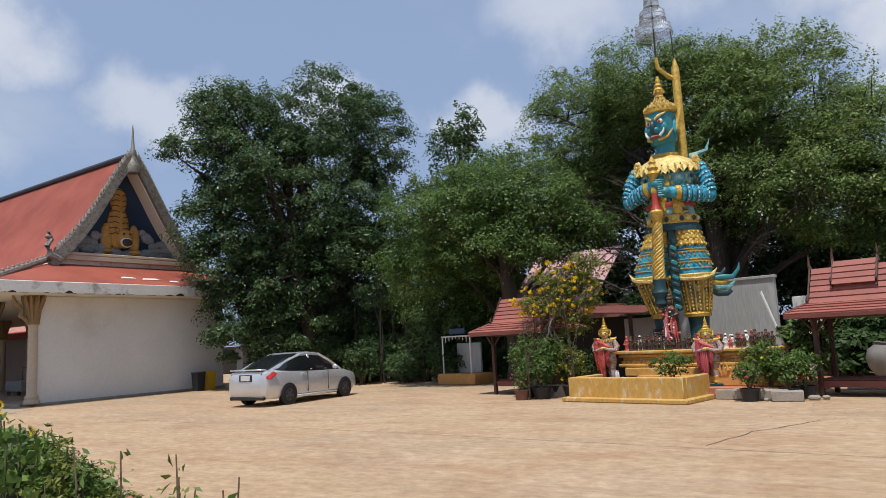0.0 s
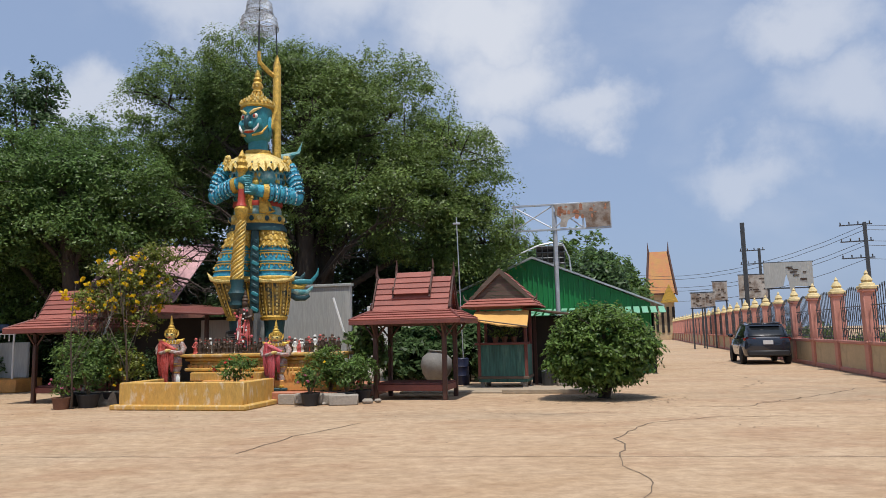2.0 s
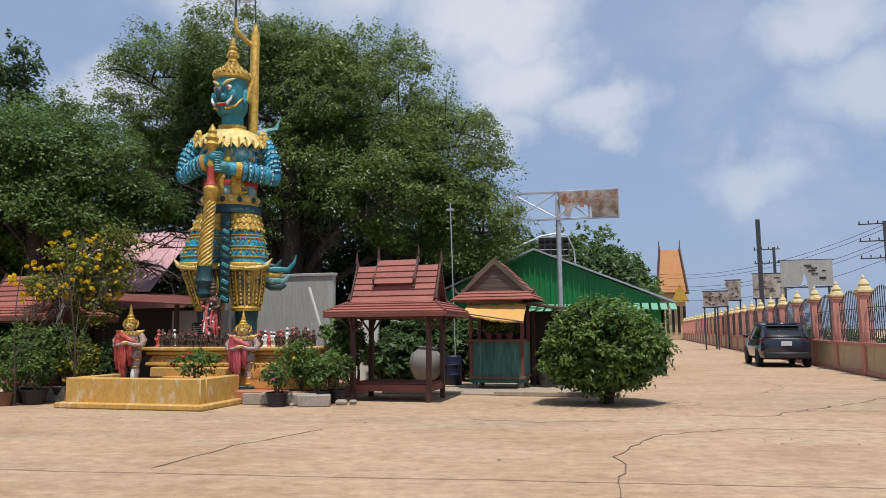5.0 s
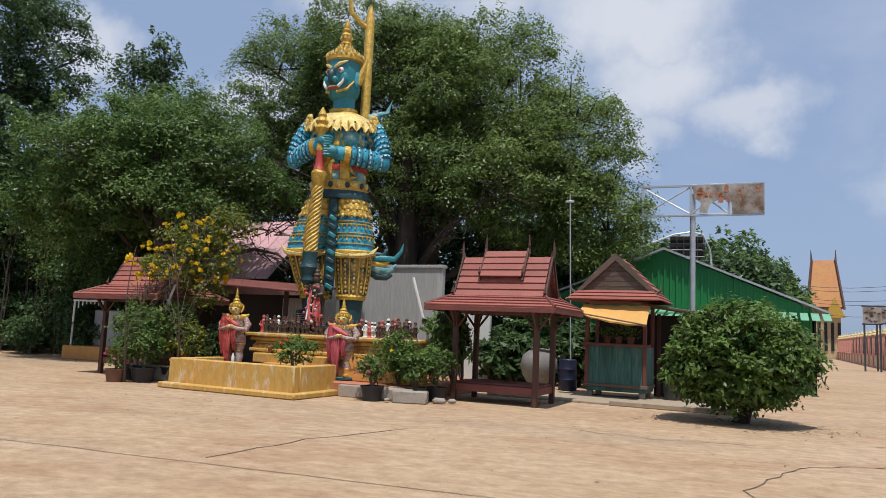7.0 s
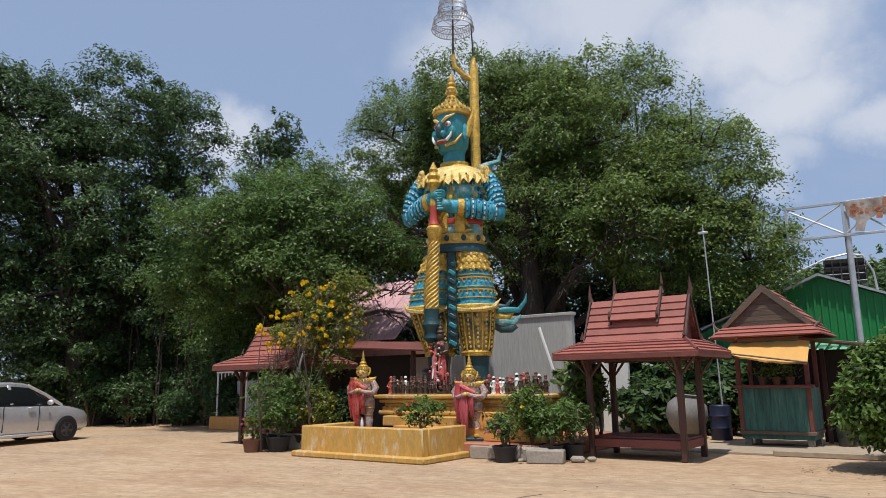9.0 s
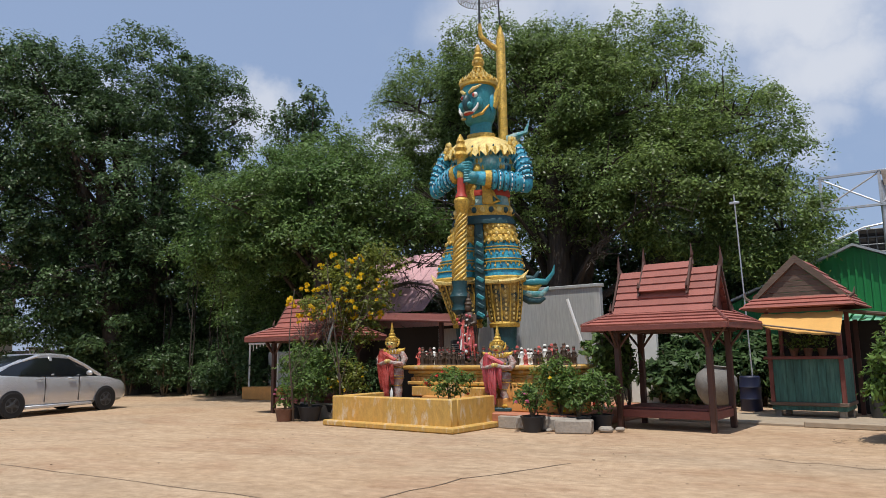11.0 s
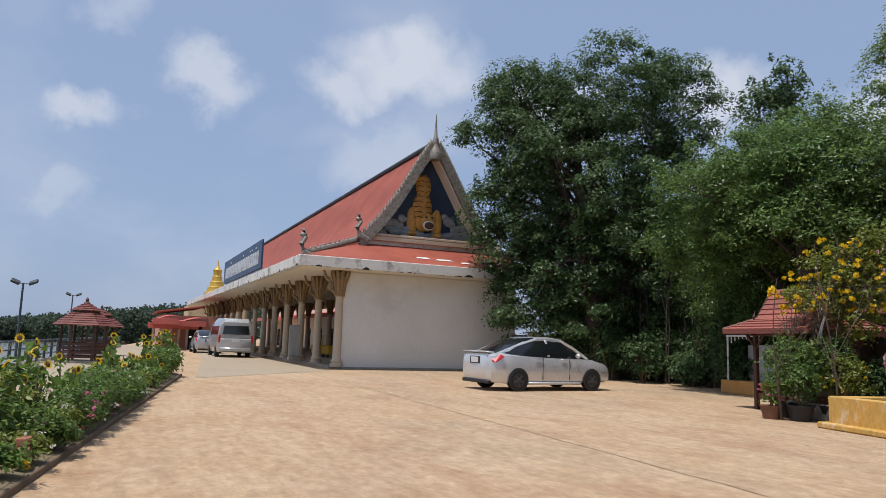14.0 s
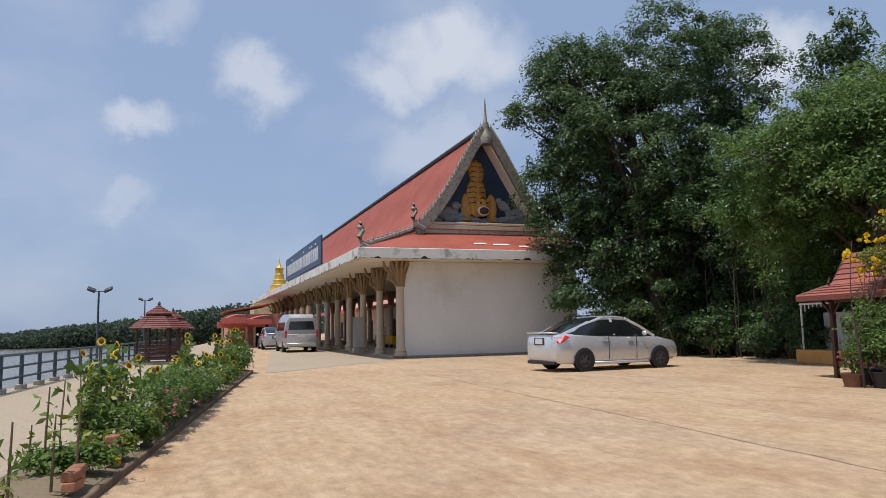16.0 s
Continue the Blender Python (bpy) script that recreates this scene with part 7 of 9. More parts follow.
def figurines():
    rng = random.Random(77)
    base = []
    for c, c2 in (("dark_paint", "skin_pink"), ("white_enamel", "dark_paint"), ("coral_cloth", "skin_pink"), ("dark_paint", "coral_cloth")):
        s = Shape()
        s.lathe([(0.07, 0), (0.065, 0.02), (0.05, 0.03), (0.055, 0.14), (0.035, 0.2), (0.045, 0.24), (0.02, 0.28)], 9, (0, 0, 0), 0)
        s.ball((0, 0, 0.31), (0.03, 0.03, 0.038), 8, 6, 1)
        s.lathe([(0.034, 0.32), (0.03, 0.345), (0.012, 0.36)], 7, (0, 0, 0), 0)
        for sg in (-1, 1):
            s.tube([(sg * 0.045, 0, 0.23), (sg * 0.075, -0.02, 0.16), (sg * 0.02, -0.05, 0.13)], 0.014, 5, 0)
        base.append(solo("figurine", s, [MAT[c], MAT[c2]], "small painted offering figurine on the altar ledge", "figurine", SH @ pose(0.4, 2.2, 1.108), "figurines on the altar"))
    places = [(x, y) for x in np.arange(0.42, 4.1, 0.15) for y in (2.1, 2.28, 2.46)]
    for i, (x, y) in enumerate(places[1:]):
        if 1.35 < x < 2.1 and y > 2.2:
            continue
        k = rng.uniform(0.75, 1.15)
        b = base[rng.randrange(4)]
        copy_thing(b, SH @ pose(x + rng.uniform(-0.05, 0.05), y + rng.uniform(-0.05, 0.05), 1.108, 0, 0, rng.uniform(-40, 40)) @ Matrix.Scale(k, 4))
    for i, b in enumerate(base):
        b.matrix_basis = SH @ pose(0.5 + 0.9 * i, 2.62, 1.108)
    # dark tablet
    t = thing("stone_tablet", "dark inscribed stone tablet on the altar", "tablet", SH @ pose(1.2, 2.6, 1.105))
    part("slab", Shape().box((0, 0, 0.27), (0.42, 0.06, 0.54), 0.02), MAT["dark_room"], t)
    ln = Shape()
    for i in range(9):
        ln.box((0, -0.033, 0.1 + 0.043 * i), (0.32, 0.006, 0.014))
    part("line", ln, MAT["kerb"], t, "rows of illegible engraved text")
    bush("flowering_planter_bush", "green leafy bush with red-tipped shoots in the planter", (-5.05, 17.95, 0.5), (0.52, 0.34, 0.30), 46, 26, 0.075, "leaf_fresh", 611, 7, 0.09, flowers=("petal_red", 10, 0.05))
    bm = Shape().lathe([(0.026, 0), (0.03, 0.08), (0.026, 0.15), (0.011, 0.18), (0.011, 0.21)], 8)
    b = solo("offering_bottle", bm, MAT["white_enamel"], "small pale offering bottle on the planter", "bottle", SH @ pose(0.92, 0.75, 0.49), "offering bottles")
    for x, y in ((1.06, 0.6),):
        copy_thing(b, SH @ pose(x, y, 0.49))


figurines()


# ---- walls and buildings behind the shrine ----
def build_backdrop():
    s = Shape().box((0, 0, 1.45), (3.3, 0.16, 2.9), 0.01).box((0, 0, 2.93), (3.36, 0.24, 0.08), 0.01)
    structure("wall_grey", s, MAT["grey_render"], "streaked grey rendered screen wall behind the statue", "wall", pose(-5.15, 23.05, 0, 0, 0, GRID))
    s = Shape().box((0, 0, 1.2), (0.75, 0.14, 2.4), 0.01)
    structure("wall_pale", s, MAT["white_wall"], "pale rendered wall standing beside the pavilion", "wall", pose(-3.15, 25.2, 0, 0, 0, GRID))
    s = Shape().box((0, 0, 1.0), (1.7, 0.14, 2.0), 0.01)
    structure("wall_low", s, MAT["grey_render"], "lower grey screen wall behind the altar", "wall", pose(-7.0, 22.4, 0, 0, 0, GRID))
    # dark lean-to hut
    t = thing("dark_hut", "dark lean-to hut with sheet roof behind the shrine", "hut", pose(-9.0, 22.6, 0, 0, 0, GRID))
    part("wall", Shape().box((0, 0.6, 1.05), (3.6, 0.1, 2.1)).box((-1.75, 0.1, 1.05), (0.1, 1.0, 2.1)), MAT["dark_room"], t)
    part("roof", Shape().box((0.2, 0, 2.35), (4.3, 1.7, 0.05), 0.01, turn=Euler((0.12, 0.06, 0)).to_matrix()), MAT["roof_red_wood"], t)
    part("post", Shape().box((1.7, -0.5, 1.1), (0.09, 0.09, 2.2)), MAT["dark_wood"], t)
    # pink-roofed house behind
    h = thing("pink_roof_house", "low house with faded pink roof behind the trees", "house", pose(-11.6, 27.5, 0, 0, 0, GRID))
    part("wall", Shape().box((-0.4, 0, 1.35), (3.9, 2.0, 2.7)), MAT["pink_fence"], h)
    for i in range(8):
        part("roof_sheet", Shape().box((-2.2 + i * 0.52, -0.4, 3.85), (0.49, 3.3, 0.06), 0.02, turn=Euler((0.75, 0, 0)).to_matrix()), MAT["pink_roof"], h)
    # added near-black sheet closing the yard, for the deep shade under the trees
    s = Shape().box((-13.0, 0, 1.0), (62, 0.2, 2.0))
    structure("wall_back", s, MAT["dark_room"], "near-black backing sheet for the shade behind the trees", "wall", pose(-13.0, 35.8, 0, 0, 0, 0))
    s = Shape().box((0, 0, 0.9), (0.45, 0.45, 1.8), 0.02)
    t = thing("utility_box", "white concrete utility box beside the hall corner", "utility box", pose(-27.0, 23.4, 0))
    part("body", s, MAT["white_wall"], t)
    part("lid", Shape().box((0, 0, 1.83), (0.6, 0.6, 0.07), 0.01), MAT["kerb"], t)
    for nm, x, y, m in (("rubbish_bin", -27.0, 21.5, "yellow_plastic"), ("rubbish_bin", -26.8, 20.8, "black_plastic")):
        t = thing(nm, "yellow rubbish bin against the hall wall" if m[0] == "y" else "dark grey rubbish bin against the hall wall", "bin", pose(x, y, 0))
        part("body", Shape().lathe([(0.24, 0), (0.30, 0.75)], 4, turn=math.pi / 4), MAT[m], t)
        part("lid", Shape().box((0, 0, 0.79), (0.48, 0.48, 0.08), 0.03), MAT[m], t)


build_backdrop()


# ---- wooden pavilions ----
def shingle_rows(parent, a0, a1, b0, b1, rows, material, th=0.03):
    """Overlapping boards from the eave edge a0-a1 up to the edge b0-b1, one object a board row."""
    a0, a1, b0, b1 = (Vector(p) for p in (a0, a1, b0, b1))
    nrm = (a1 - a0).cross(b0 - a0).normalized()
    if nrm.z < 0:
        nrm = -nrm
    for i in range(rows):
        f0, f1 = i / rows, (i + 1.12) / rows
        f1 = min(f1, 1.0)
        p = [a0.lerp(b0, f0), a1.lerp(b1, f0), a1.lerp(b1, f1), a0.lerp(b0, f1)]
        lift = (nrm * 0.028, nrm * 0.028, nrm * 0.002, nrm * 0.002)
        s = Shape().prism([q + u for q, u in zip(p, lift)], nrm * th)
        part("roof_board", s, material, parent, smooth=False)


def pavilion(name, label, m, w, d, eave, roof_mid, ridge, over, bench=0.36, inset=0.35, dormer=True, finials=True):
    t = thing(name, label, "pavilion", m)
    for x in (-w / 2, w / 2):
        for y in (-d / 2, d / 2):
            part("post", Shape().box((x, y, eave / 2 + 0.02), (0.10, 0.10, eave + 0.04), 0.012), MAT["dark_wood"], t)
            br = Shape()
            br.tube([(x, y, eave - 0.42), (x - math.copysign(0.3, x), y, eave - 0.04)], 0.025, 5)
            br.tube([(x, y, eave - 0.42), (x + math.copysign(0.3, x), y, eave - 0.04)], 0.025, 5)
            br.tube([(x, y, eave - 0.42), (x, y + math.copysign(0.3, y), eave - 0.04)], 0.025, 5)
            part("brace", br, MAT["dark_wood"], t)
    for y in (-d / 2, d / 2):
        part("beam", Shape().box((0, y, eave - 0.06), (w + 0.3, 0.08, 0.12), 0.008), MAT["dark_wood"], t)
    for x in (-w / 2, w / 2):
        part("beam", Shape().box((x, 0, eave - 0.05), (0.08, d + 0.3, 0.12), 0.008), MAT["dark_wood"], t)
    if bench:
        part("bench_rail", Shape().box((0, -d / 2 + 0.02, bench - 0.09), (w, 0.05, 0.14), 0.008).box((0, d / 2 - 0.02, bench - 0.09), (w, 0.05, 0.14), 0.008).box((-w / 2, 0, bench - 0.09), (0.05, d, 0.14), 0.008).box((w / 2, 0, bench - 0.09), (0.05, d, 0.14), 0.008), MAT["roof_red_wood"], t)
        n = 9
        for i in range(n):
            part("bench_slat", Shape().box((0, -d / 2 + 0.06 + (d - 0.12) * (i + 0.5) / n, bench), (w + 0.02, (d - 0.12) / n - 0.012, 0.035), 0.006), MAT["roof_red_wood"], t)
    W, D = w / 2 + over, d / 2 + over
    w2, d2 = w / 2 + 0.1, d / 2 - inset
    z0, z1, z2 = eave - 0.02, roof_mid, ridge
    tile = MAT["sala_tile"]
    shingle_rows(t, (-W, -D, z0), (W, -D, z0), (-w2, -d2, z1), (w2, -d2, z1), 4, tile)
    shingle_rows(t, (W, D, z0), (-W, D, z0), (w2, d2, z1), (-w2, d2, z1), 4, tile)
    shingle_rows(t, (W, -D, z0), (W, D, z0), (w2, -d2, z1), (w2, d2, z1), 4, tile)
    shingle_rows(t, (-W, D, z0), (-W, -D, z0), (-w2, d2, z1), (-w2, -d2, z1), 4, tile)
    part("eave_board", Shape().box((0, -D, z0 - 0.02), (2 * W, 0.04, 0.09), 0.006).box((0, D, z0 - 0.02), (2 * W, 0.04, 0.09), 0.006).box((-W, 0, z0 - 0.02), (0.04, 2 * D, 0.09), 0.006).box((W, 0, z0 - 0.02), (0.04, 2 * D, 0.09), 0.006), MAT["roof_red_wood"], t)
    part("ceiling_boards", Shape().box((0, 0, z0 + 0.02), (2 * W - 0.1, 2 * D - 0.1, 0.03)), MAT["dark_wood"], t)
    for sx in (-1, 1):
        for sy in (-1, 1):
            part("hip_cap", Shape().tube([(sx * W, sy * D, z0 + 0.05), (sx * w2, sy * d2, z1 + 0.05)], 0.03, 6), MAT["roof_red_wood"], t)
    g = w2 - 0.02
    shingle_rows(t, (-g, -d2, z1), (g, -d2, z1), (-g, 0, z2), (g, 0, z2), 6, tile)
    shingle_rows(t, (g, d2, z1), (-g, d2, z1), (g, 0, z2), (-g, 0, z2), 6, tile)
    for sx in (-1, 1):
        part("gable_panel", Shape().prism([(sx * (g - 0.1), -d2 + 0.05, z1), (sx * (g - 0.1), d2 - 0.05, z1), (sx * (g - 0.1), 0, z2 - 0.06)], (sx * 0.03, 0, 0)), MAT["roof_red_wood"], t)
        bb = Shape()
        for sy in (-1, 1):
            bb.prism([(sx * (g + 0.02), sy * (d2 + 0.06), z1 - 0.04), (sx * (g + 0.02), sy * (d2 - 0.04), z1 - 0.04), (sx * (g + 0.02), sy * 0.02, z2 - 0.02), (sx * (g + 0.02), 0, z2 + 0.1)], (sx * 0.035, 0, 0))
            bb.tube([(sx * (g + 0.04), sy * (d2 + 0.02), z1), (sx * (g + 0.04), sy * (d2 + 0.07), z1 + 0.08), (sx * (g + 0.04), sy * (d2 + 0.03), z1 + 0.22)], [0.03, 0.03, 0.006], 5)
        if finials:
            bb.tube([(sx * (g + 0.03), 0, z2), (sx * (g + 0.06), 0, z2 + 0.12), (sx * (g + 0.05), 0, z2 + 0.36)], [0.05, 0.035, 0.006], 6)
        part("bargeboard", bb, MAT["dark_wood"], t)
    if dormer:
        q = 0.42
        zz = z1 + (z2 - z1) * 0.45
        k = (zz - z1) / (z2 - z1)
        yd = -d2 * (1 - k)
        shingle_rows(t, (-q, yd - 0.09, zz + 0.03), (q, yd - 0.09, zz + 0.03), (-q, -0.02, z2 + 0.12), (q, -0.02, z2 + 0.12), 4, tile)
        shingle_rows(t, (q, -yd + 0.09, zz + 0.03), (-q, -yd + 0.09, zz + 0.03), (q, 0.02, z2 + 0.12), (-q, 0.02, z2 + 0.12), 4, tile)
        for sx in (-1, 1):
            f = Shape().prism([(sx * q, yd - 0.13, zz - 0.02), (sx * q, yd - 0.07, zz - 0.02), (sx * q, 0, z2 + 0.08), (sx * q, -0.03, z2 + 0.2)], (sx * 0.035, 0, 0))
            f.tube([(sx * (q + 0.02), 0, z2 + 0.08), (sx * (q + 0.03), 0, z2 + 0.25), (sx * (q + 0.02), 0, z2 + 0.46)], [0.045, 0.03, 0.006], 6)
            f.tube([(sx * (q + 0.02), yd - 0.09, zz), (sx * (q + 0.02), yd - 0.12, zz + 0.12), (sx * (q + 0.02), yd - 0.09, zz + 0.24)], [0.03, 0.025, 0.006], 5)
            part("dormer_barge", f, MAT["dark_wood"], t)
    return t


pavilion("wooden_pavilion", "open dark wood pavilion with red shingle roof and bench", pose(-1.22, 19.2, 0, 0, 0, GRID), 1.62, 1.05, 1.78, 1.99, 2.78, 0.46, inset=0.10)
pavilion("wooden_pavilion", "dark wood pavilion with red shingle roof behind flowering bush", pose(-9.75, 19.75, 0, 0, 0, GRID), 1.62, 1.2, 1.78, 2.02, 2.74, 0.5, bench=0.4, inset=0.12, dormer=False, finials=False)


# ---- wooden kiosk ----
def build_kiosk():
    t = thing("wooden_kiosk", "small wooden stall with green boards and orange awning", "kiosk", pose(0.86, 22.0, 0, 0, 0, GRID))
    for x in (-0.62, 0.62):
        for y in (-0.5, 0.5):
            part("leg", Shape().box((x * 0.9, y * 0.8, 0.16), (0.12, 0.12, 0.32), 0.01), MAT["kerb"], t)
            part("post", Shape().box((x, y, 1.18), (0.08, 0.08, 1.8), 0.008), MAT["roof_red_wood"], t)
    for i in range(9):
        part("board", Shape().box((-0.56 + i * 0.14, -0.5, 0.655), (0.138, 0.025, 0.97), 0.004), MAT["green_board"], t, smooth=False)
    for x in (-0.64, 0.64):
        for i in range(7):
            part("board", Shape().box((x, -0.42 + i * 0.14, 0.655), (0.025, 0.138, 0.97), 0.004), MAT["green_board"], t, smooth=False)
    part("floor_frame", Shape().box((0, 0, 0.29), (1.36, 1.1, 0.07), 0.008), MAT["grey_wood"], t)
    part("counter", Shape().box((0, -0.5, 1.17), (1.45, 0.22, 0.06), 0.008), MAT["roof_red_wood"], t)
    # near-black panel stands in for the shaded stall interior
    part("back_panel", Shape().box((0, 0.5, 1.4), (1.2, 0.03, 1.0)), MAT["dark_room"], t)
    W, D, z0, z1, z2 = 1.0, 0.9, 2.1, 2.33, 3.08
    tile = MAT["sala_tile"]
    shingle_rows(t, (-W, -D, z0), (W, -D, z0), (-0.78, -0.6, z1), (0.78, -0.6, z1), 3, tile)
    shingle_rows(t, (W, D, z0), (-W, D, z0), (0.78, 0.6, z1), (-0.78, 0.6, z1), 3, tile)
    shingle_rows(t, (W, -D, z0), (W, D, z0), (0.78, -0.6, z1), (0.78, 0.6, z1), 3, tile)
    shingle_rows(t, (-W, D, z0), (-W, -D, z0), (-0.78, 0.6, z1), (-0.78, -0.6, z1), 3, tile)
    shingle_rows(t, (-0.8, -0.62, z1), (-0.8, 0.62, z1), (0, -0.62, z2), (0, 0.62, z2), 5, tile)
    shingle_rows(t, (0.8, 0.62, z1), (0.8, -0.62, z1), (0, 0.62, z2), (0, -0.62, z2), 5, tile)
    n = 6
    for i in range(n):
        f0, f1 = i / n, (i + 0.93) / n
        zz0, zz1 = z1 + (z2 - 0.1 - z1) * f0, z1 + (z2 - 0.1 - z1) * f1
        h0, h1 = 0.72 * (1 - f0), 0.72 * (1 - f1)
        part("gable_board", Shape().prism([(-h0, -0.58, zz0), (h0, -0.58, zz0), (h1, -0.585, zz1), (-h1, -0.585, zz1)], (0, -0.025, 0)), MAT["grey_wood"], t, smooth=False)
    for sx in (-1, 1):
        bb = Shape().prism([(sx * 0.92, -0.64, z1 - 0.1), (sx * 0.80, -0.64, z1 - 0.06), (0, -0.64, z2 - 0.08), (0, -0.64, z2 + 0.08), (sx * 0.45, -0.64, z1 + 0.42)], (0, -0.03, 0))
        bb.tube([(sx * 0.86, -0.65, z1 - 0.05), (sx * 0.96, -0.65, z1 + 0.02), (sx * 0.98, -0.65, z1 + 0.14)], [0.035, 0.03, 0.006], 5)
        part("bargeboard", bb, MAT["grey_wood"], t)
    part("gable_sill", Shape().box((0, -0.62, z1 - 0.02), (1.55, 0.05, 0.08), 0.006), MAT["grey_wood"], t)
    aw = Shape()
    rows = []
    for i in range(7):
        f = i / 6
        rows.append([(-0.66 + 1.42 * k / 10, -0.72 - 0.52 * f, 2.02 - (0.22 + 0.22 * k / 10) * f - 0.05 * math.sin(math.pi * k / 10) * f + 0.01 * math.sin(k * 2.3)) for k in range(11)])
    aw.rings(rows, caps=False, closed=False)
    aw.rings([[(p[0], p[1], p[2] - 0.012) for p in r] for r in rows], caps=False, closed=False)
    part("awning", aw, MAT["awning_cloth"], t, "faded orange canvas awning hanging crooked")
    part("awning_pole", Shape().tube([(-0.68, -0.5, 1.95), (-0.66, -1.24, 1.82), (0.78, -1.24, 1.6)], 0.016, 5), MAT["grey_wood"], t)
    for x in (-0.2, 0.05, 0.3):
        pt = thing("counter_plant", "potted green plant on the kiosk counter", "potted plant", pose(0.86, 22.0, 0, 0, 0, GRID) @ pose(x, -0.4, 1.2), "plants on the kiosk counter")
        part("pot", Shape().lathe([(0.06, 0), (0.09, 0.14), (0.1, 0.15)], 12), MAT["pot_clay"], pt)
        part("foliage", leaf_mesh("foliage", np.random.default_rng(int(100 * x) + 50).normal(size=(120, 3)) * (0.11, 0.09, 0.08) + (0, 0, 0.26), 0.07, MAT["leaf_fresh"], np.random.default_rng(3)), None, pt)
    # lean-to at the side
    l = thing("lean_to", "low dark lean-to roof beside the kiosk", "shelter", pose(2.15, 22.6, 0, 0, 0, GRID))
    part("roof", Shape().box((0, 0, 2.0), (1.5, 1.5, 0.05), 0.01, turn=Euler((0, 0.14, 0)).to_matrix()), MAT["grey_wood"], l)
    for x in (-0.5, 0.55):
        part("post", Shape().box((x, 0.3, 0.96), (0.08, 0.08, 1.92)), MAT["dark_wood"], l)
    # near-black panel in place of the shade under the lean-to
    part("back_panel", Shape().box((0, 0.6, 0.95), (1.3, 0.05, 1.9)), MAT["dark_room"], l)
    d = thing("plastic_drum", "dark blue plastic drum standing beside the kiosk", "drum", pose(-0.42, 23.3, 0) @ Matrix.Scale(0.8, 4))
    part("body", Shape().lathe([(0.26, 0), (0.28, 0.04), (0.28, 0.3), (0.295, 0.33), (0.28, 0.36), (0.28, 0.62), (0.295, 0.65), (0.28, 0.68), (0.27, 0.92), (0.24, 0.95)], 18), MAT["blue_plastic"], d)
    b = thing("old_pail", "old grey pail leaning on the kiosk steps", "pail", pose(1.95, 21.8, 0.0, 8, 4, 0))
    part("body", Shape().lathe([(0.14, 0.02), (0.19, 0.42), (0.2, 0.42), (0.15, 0.02)], 14), MAT["iron"], b)
    part("handle", Shape().tube([(-0.19, 0, 0.4), (0, -0.08, 0.5), (0.19, 0, 0.4)], 0.008, 5), MAT["steel"], b)
    s = Shape().box((0, 0, 0.02), (5.2, 1.9, 0.06), 0.015).box((1.1, -0.9, 0.05), (2.2, 0.22, 0.10), 0.015)
    structure("slab", s, MAT["promenade"], "low concrete slab under the kiosk", "slab", pose(0.9, 21.0, 0, 0, 0, GRID))
    bk = Shape().box((0, 0, 0.09), (0.36, 0.18, 0.18), 0.01).mesh("concrete_block", MAT["kerb"])
    for x, y, z, r in ((2.35, 21.55, 0.05, 10), (2.75, 21.5, 0.05, -20), (2.5, 21.5, 0.23, 5)):
        o = new("concrete_block", bk)
        o.matrix_basis = pose(x, y, z, 0, 0, r)
        tagged(o, "loose grey concrete block on the slab", "block", "concrete blocks")


build_kiosk()


